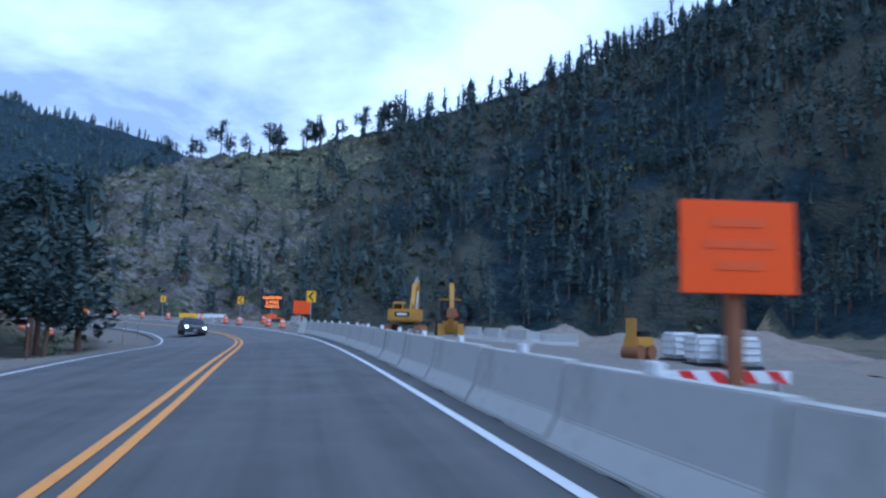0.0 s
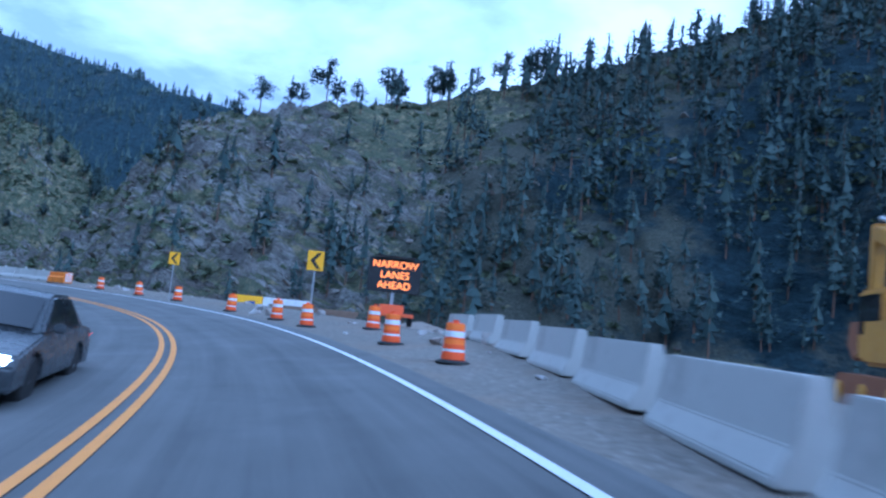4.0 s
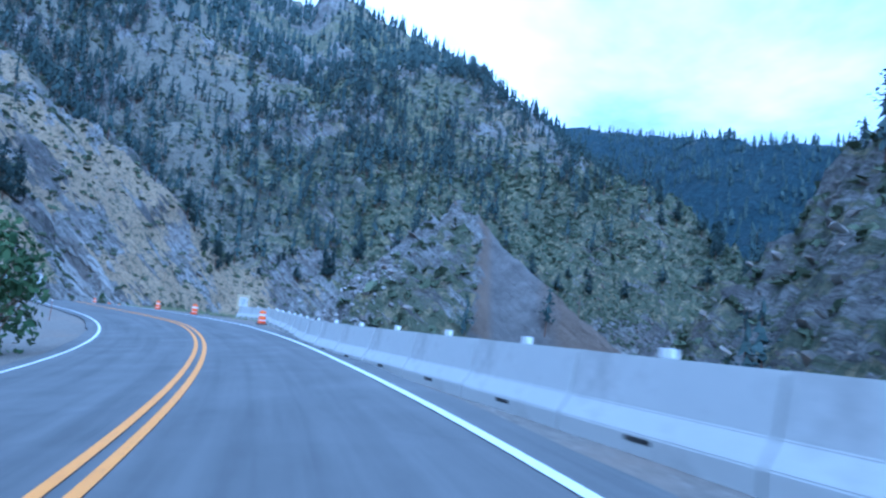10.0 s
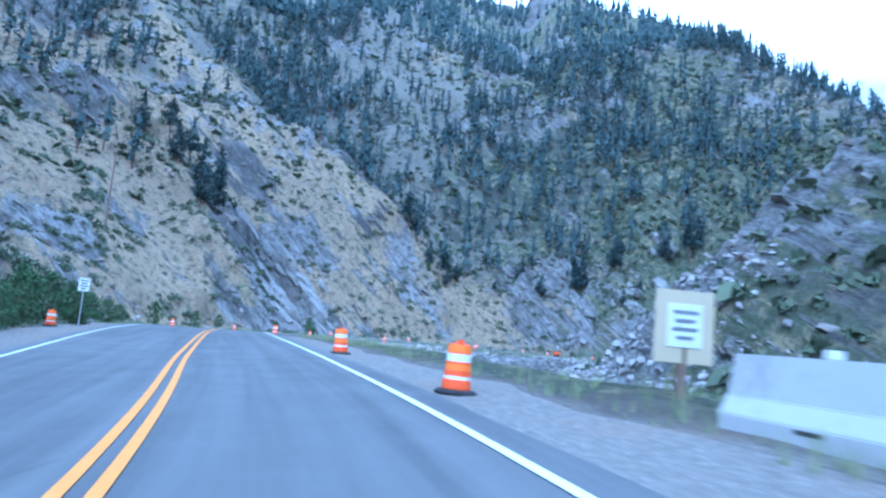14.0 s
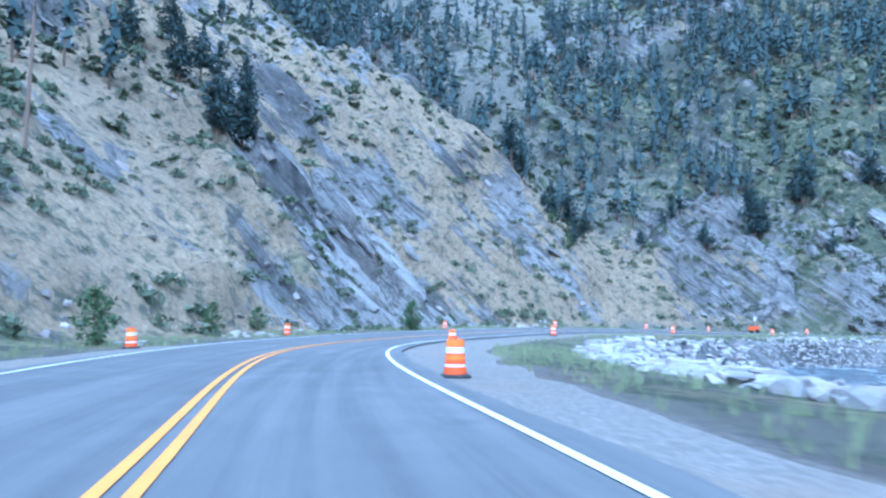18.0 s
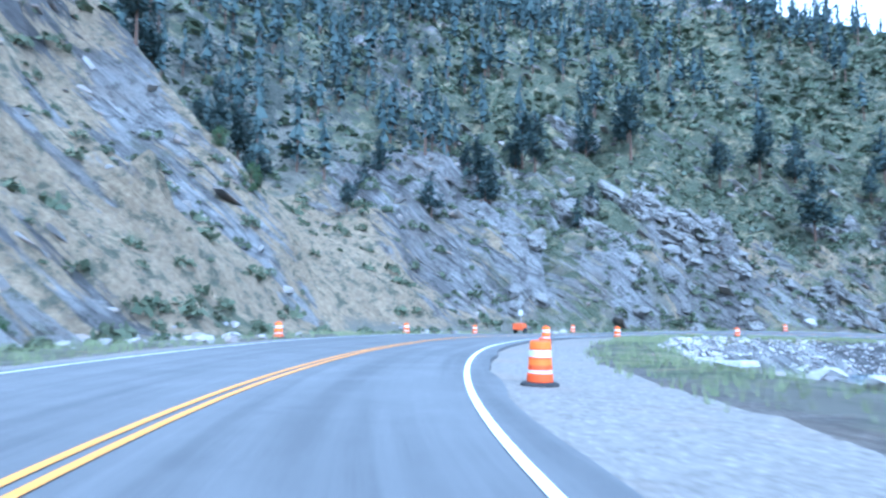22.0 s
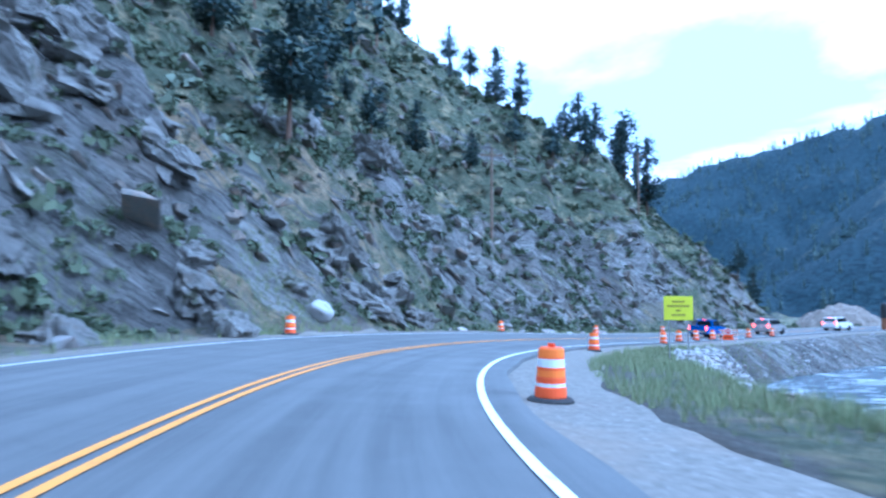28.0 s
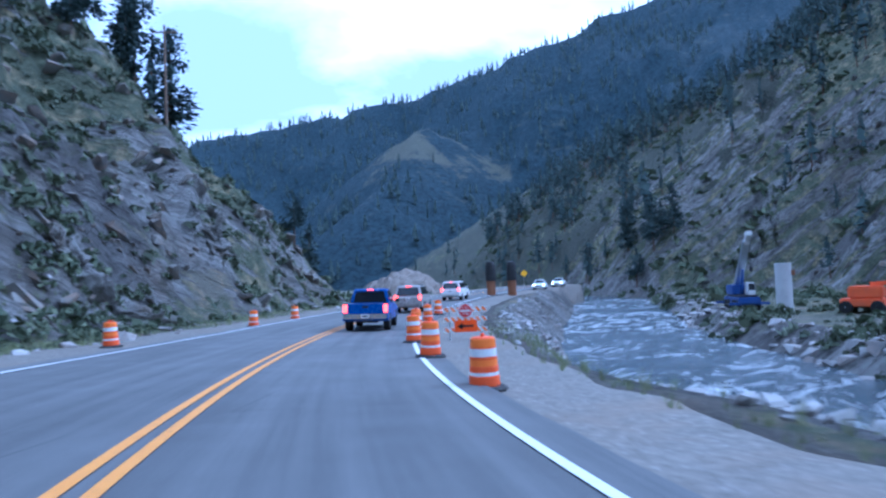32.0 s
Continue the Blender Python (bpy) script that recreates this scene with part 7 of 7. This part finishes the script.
# ---- beyond the river: crane, piers and lift ----
def crane():
    t = thing("mobile_crane", "blue rough-terrain crane with a pale raised boom on the far bank", "crane")
    part("carrier", box(0, 0, 1.25, 6.4, 2.5, 0.8, 0.1), CRANE_BLUE, t)
    part("deck", box(0, 0, 1.75, 5.6, 2.2, 0.25, 0.05), BLACK, t)
    for x in (-2.2, -1.0, 1.0, 2.2):
        for y in (-1.1, 1.1):
            wheel(t, x, y, 0.68, 0.5)
    part("slew_house", box(-1.2, 0, 2.5, 2.8, 2.2, 1.2, 0.12), CRANE_BLUE, t)
    cab = part("cab", box(0.9, 0.75, 2.6, 1.6, 0.9, 1.5, 0.08), WHITE_PAINT, t, "white operator cab")
    part("cab_window", box(0.9, 1.21, 2.85, 1.3, 0.02, 0.8), GLASS, cab)
    part("cab_window", box(1.71, 0.75, 2.85, 0.02, 0.75, 0.8), GLASS, cab)
    part("boom", prism([(-2.0, 2.9), (-1.5, 2.4), (3.4, 8.2), (3.0, 8.6)], -0.4, 0.4, bevel=0.05), STEEL, t, "pale grey telescopic boom")
    part("inner_boom", prism([(2.9, 8.1), (3.2, 7.9), (4.1, 9.0), (3.8, 9.3)], -0.3, 0.3, bevel=0.04), WHITE_PAINT, t)
    part("boom_head", box(4.05, 0, 9.2, 0.8, 0.7, 0.6, 0.08), WHITE_PAINT, t, "white boom head")
    part("lift_ram", tube((0.2, 0, 2.0), (1.0, 0, 5.0), 0.18), CRANE_BLUE, t)
    part("hoist_rope", tube((4.2, 0, 9.0), (4.2, 0, 5.2), 0.03), BLACK, t)
    part("hook_block", box(4.2, 0, 5.0, 0.35, 0.3, 0.6, 0.06), BLACK, t)
    for x in (-2.9, 2.9):
        part("outrigger", box(x, 0, 0.9, 0.3, 4.6, 0.3, 0.04), CRANE_BLUE, t)
    return t


lifter = rest(crane(), -143.6, 225.5, 205, 0.05)
lifter.matrix_basis = lifter.matrix_basis @ Matrix.Scale(0.72, 4)
pier = thing("bridge_pier", "tall round pale concrete bridge pier under construction", "bridge pier")
part("shaft", lathe([(0.62, -0.5), (0.62, 3.95), (0.58, 4.0)], 28), PIER_STONE, pier, smooth=False)
part("form_clamp", box(0.0, -0.7, 3.2, 0.3, 0.3, 0.4, 0.04), RUST, pier, "rusty clamp near the top")
rest(pier, -148.0, 221.6, 0)
lift = thing("boom_lift", "orange boom lift parked low on the far bank", "lift")
part("chassis", box(0, 0, 0.75, 2.8, 2.0, 0.6, 0.1), LIFT_ORANGE, lift)
part("turret", box(-0.2, 0, 1.5, 2.2, 1.6, 0.9, 0.12), LIFT_ORANGE, lift)
part("boom", prism([(-0.5, 1.9), (-0.4, 2.2), (-5.2, 2.6), (-5.2, 2.3)], -0.2, 0.2, bevel=0.03), LIFT_ORANGE, lift)
part("basket", box(-5.8, 0, 2.1, 1.0, 1.6, 1.0, 0.04), BLACK, lift, "dark basket")
for x in (-1.0, 1.0):
    for y in (-0.95, 0.95):
        wheel(lift, x, y, 0.45, 0.35)
rest(lift, -150.5, 216.1, 80)


def column():
    t = thing("wrapped_column", "dark wrapped bridge column with a rusty steel base", "bridge column", "bridge columns")
    part("base_casing", lathe([(0.62, -0.4), (0.62, 2.2)], 18), RUST, t, "rusty steel casing")
    part("wrapping", lathe([(0.72, 2.2), (0.75, 2.6), (0.68, 4.4), (0.55, 4.9), (0.2, 5.0)], 14), BLACK, t, "black sheeting")
    return t


col = column()
copy_thing(col, pose(-139.5, 250.2, float(ground_at(-139.5, 250.2)) - 0.02) @ Matrix.Scale(0.78, 4))
rest(col, -141.9, 251.6, 0)
col.matrix_basis = col.matrix_basis @ Matrix.Scale(0.78, 4)
dia = thing("diamond_sign", "small yellow diamond warning sign on a post", "road sign")
post(dia, 2.0)
dp = box(0, 0, 0, 0.02, 0.76, 0.76, 0.006)
bmesh.ops.transform(dp, matrix=Matrix.Translation((0, 0, 2.4)) @ Matrix.Rotation(radians(45), 4, "X"), verts=dp.verts)
part("panel", dp, SIGN_YELLOW, dia)
rest(dia, -120.0, 258.0, 30)

# a pale boulder and a small trailer on the outer verge of the bend
bld = thing("boulder", "large pale worn boulder beside the road", "boulder")
bm = bmesh.new()
bmesh.ops.create_icosphere(bm, subdivisions=3, radius=0.78)
for v in bm.verts:
    k = 1 + 0.3 * noise.noise(v.co * 1.5) + 0.07 * noise.noise(v.co * 4) + 0.08 * round(noise.noise(v.co * 2.2) * 2)
    v.co = Vector((v.co.x * 1.25 * k, v.co.y * k, v.co.z * 0.85 * k))
part("rock", bm, plain("pale_granite", (0.36, 0.355, 0.345), (0.48, 0.47, 0.455), 0.9, scale=1.6, bump=0.6, dirt=0.4), bld, smooth=True)
rest(bld, -225.45, 213.0, 30, -0.35)
bld.matrix_basis = bld.matrix_basis @ Matrix.Scale(0.8, 4)
comp = thing("sign_trailer", "small orange trailer carrying a pole with a white sign", "trailer")
part("body", box(0, 0, 0.75, 1.5, 0.9, 0.7, 0.08), LIFT_ORANGE, comp)
part("drawbar", box(-1.1, 0, 0.42, 0.9, 0.08, 0.08, 0.01), BLACK, comp)
part("pole", box(0.3, 0, 1.5, 0.07, 0.07, 1.6, 0.01), STEEL, comp)
panel(comp, 0.5, 0.6, 2.2, WHITE_PAINT, x=0.25)
for y in (-0.55, 0.55):
    wheel(comp, 0.1, y, 0.32, 0.2)
x, y, z = drop(26.2, -12.0)
comp.matrix_basis = pose(-243.4, 177.2, float(ground_at(-243.4, 177.2)) - 0.02, 0, 0, 100)


# ---- power line along the slope ----
def pole(h=11.0):
    t = thing("power_pole", "weathered wooden power pole with a crossarm on the slope", "power pole", "power poles")
    part("shaft", tube((0, 0, -0.8), (0, 0, h), 0.16, 0.11, 10), WOOD, t)
    part("crossarm", box(0, 0, h - 0.7, 0.11, 2.4, 0.13, 0.01), WOOD, t)
    for y in (-1.05, 0, 1.05):
        part("insulator", lathe([(0.05, h - 0.63), (0.06, h - 0.5), (0.03, h - 0.42)], 8, at=(0, y, 0)), BLACK, t)
    return t


POLES = [(-60, 62), (-104, 74), (-152, 83), (-206, 90), (-203.2, 246), (-168, 272)]
pm = pole()
tops = []
for i, (x, y) in enumerate(POLES):
    n1, n0 = POLES[min(i + 1, len(POLES) - 1)], POLES[max(i - 1, 0)]
    a = math.degrees(math.atan2(n1[1] - n0[1], n1[0] - n0[0]))
    m = pose(x, y, float(ground_at(x, y)), 0, 0, a)
    tops.append(m)
    if i:
        copy_thing(pm, m)
pm.matrix_basis = tops[0]
for y in (-1.05, 0, 1.05):
    cu = bpy.data.curves.new("wire", "CURVE")
    cu.dimensions, cu.bevel_depth, cu.bevel_resolution = "3D", 0.012, 0
    sp_ = cu.splines.new("POLY")
    pts = []
    for a, b in zip(tops[:3], tops[1:4]):
        p0, p1 = a @ Vector((0, y, 10.55)), b @ Vector((0, y, 10.55))
        for k in range(10):
            f = k / 10
            q_ = p0.lerp(p1, f)
            q_.z -= 4 * f * (1 - f) * 0.9
            pts.append(q_)
    sp_.points.add(len(pts) - 1)
    for pt, q_ in zip(sp_.points, pts):
        pt.co = (*q_, 1)
    cu.materials.append(BLACK)
    w = new("power_line", cu)
    tagged(w, "thin dark overhead wire between the poles", "wire", "overhead wires")


# ---- young broadleaved trees on the far bank and bushes at the bend ----
def leafy_tree(rng, clumps, trunk_h, wide, leaf):
    """Crown and trunk of a small broadleaved tree of height 1."""
    v, f = [], []
    limbs = tube((0, 0, -0.05), (0.01, 0, 0.62), 0.022, 0.01, 7)
    for _ in range(clumps):
        a, h = rng.uniform(0, 6.28), rng.uniform(trunk_h, 0.95)
        r = wide * math.sin(math.pi * (h - trunk_h + 0.12) / (1.12 - trunk_h)) * rng.uniform(0.3, 1.0)
        c = np.array([math.cos(a) * r, math.sin(a) * r, h])
        if rng.random() < 0.3:
            limbs = tube((0, 0, max(trunk_h * 0.7, h - 0.3)), c, 0.008, 0.003, 5, limbs)
        for _ in range(16):
            m = c + rng.normal(0, 0.05, 3)
            p1, p2 = rng.normal(0, leaf, 3), rng.normal(0, leaf, 3)
            n = len(v)
            v += [m + p1, m + p2, m - p1, m - p2]
            f += [(n, n + 1, n + 2), (n, n + 2, n + 3)]
    return np.array(v), np.array(f), limbs


def broadleaf(x, y, h, seed, name, label, category, clumps, trunk_h, wide, sink=0.05, group=""):
    t = thing(name, label, category, group)
    v, f, limbs = leafy_tree(np.random.default_rng(seed), clumps, trunk_h, wide, 0.016)
    crown = sheet("crown", v, f, YOUNG_LEAVES)
    crown.parent = t
    part("trunk", limbs, BARK, t, smooth=True)
    t.matrix_basis = pose(x, y, float(ground_at(x, y)) - sink, 0, 0, seed * 50) @ Matrix.Scale(h, 4)


YOUNG_LEAVES = needle_material("broad_leaves", (0.055, 0.095, 0.04), (0.13, 0.185, 0.075), (0.09, 0.135, 0.06))
for i, (x, y, h) in enumerate(((-175.5, 210, 7.2), (-173.5, 213, 6.4), (-171, 209.5, 7.0), (-177.5, 206.5, 5.6), (-168.5, 213, 5.5))):
    broadleaf(x, y, h, i + 1, "young_tree", "slender young green tree with small leaves on the river bank", "tree", 48, 0.25, 0.2, group="bank trees")
for i, (x, y, h) in enumerate(((-83.2, 95.6, 4.2), (-86.5, 94.2, 3.6), (-80.5, 93.8, 3.4), (-125.5, 97.6, 2.6), (-129, 97.0, 2.2), (-134, 96.8, 3.0), (-139, 97.2, 2.4), (-143.5, 97, 2.8), (-152, 98, 2.2), (-89.5, 95.5, 2.0), (-76, 91.5, 2.4), (-150, 95.5, 3.5), (-154, 96, 3.2), (-147, 96.5, 3.0), (-158, 96.5, 3.0), (-163, 97, 2.5), (-145, 94, 3.5), (-168, 97.5, 2.2), (-151.5, 98.3, 2.6), (-188, 99.3, 2.8), (-229, 121.7, 2.8), (-218.4, 120.1, 3.0),
                               (-252.4, 151, 2.6), (-256, 150, 2.0), (-235, 128, 2.0), (-210, 106, 2.0), (-205, 103, 2.2), (-178, 97, 2.0))):
    broadleaf(x, y, h, i + 11, "bush", "dense dark green leafy bush on the dry slope beside the road", "bush", 90, 0.06, 0.42, 0.15, group="roadside bushes")


# ---- loose gear behind the barriers ----
def guardrail_stack():
    t = thing("guardrail_stack", "stack of galvanised guardrail beams lying behind the barrier", "guardrail")
    wave_line = [(-0.155, 0.0), (-0.11, 0.055), (-0.06, 0.055), (0.0, 0.0), (0.06, 0.055), (0.11, 0.055), (0.155, 0.0), (0.155, -0.012), (0.11, 0.04), (0.06, 0.04), (0.0, -0.014), (-0.06, 0.04), (-0.11, 0.04), (-0.155, -0.012)]
    for i in range(6):
        bm = prism([(x + 0.36 * (i % 2), z + 0.16 + 0.09 * (i // 2)) for x, z in wave_line], -2.0 + 0.1 * i, 2.0 + 0.1 * i)
        part("beam", bm, STEEL, t)
    for y in (-1.3, 1.3):
        part("bearer", box(0.18, y, 0.05, 0.9, 0.12, 0.14, 0.01), WOOD, t, "timber bearer")
    return t


rails = guardrail_stack()
copy_thing(rails, pose(-95.5, 115.2, float(ground_at(-95.5, 115.2)) - 0.02, 0, 0, road_turn(13.2) - 84))
rest(rails, -89.5, 112.6, road_turn(12.7) - 96)

plank = thing("striped_barricade", "low barricade with a red and white striped board behind the barriers", "barricade")
for y in (-1.0, 1.0):
    for x in (-0.2, 0.2):
        part("leg", tube((x, y, 0), (0, y, 0.85), 0.025), STEEL, plank)
bd = part("board", box(0, 0, 0.86, 0.04, 2.5, 0.2, 0.01), REFLECT_WHITE, plank, "white board")
for i in range(5):
    bm = box(-0.023, -1.0 + 0.5 * i, 0.86, 0.006, 0.22, 0.19)
    for v in bm.verts:
        v.co.y += (v.co.z - 0.86) * 0.8
    part("stripe", bm, SIGN_RED, bd, "red stripe")
rest(plank, 4.3, 10.8, 100, 0.5)
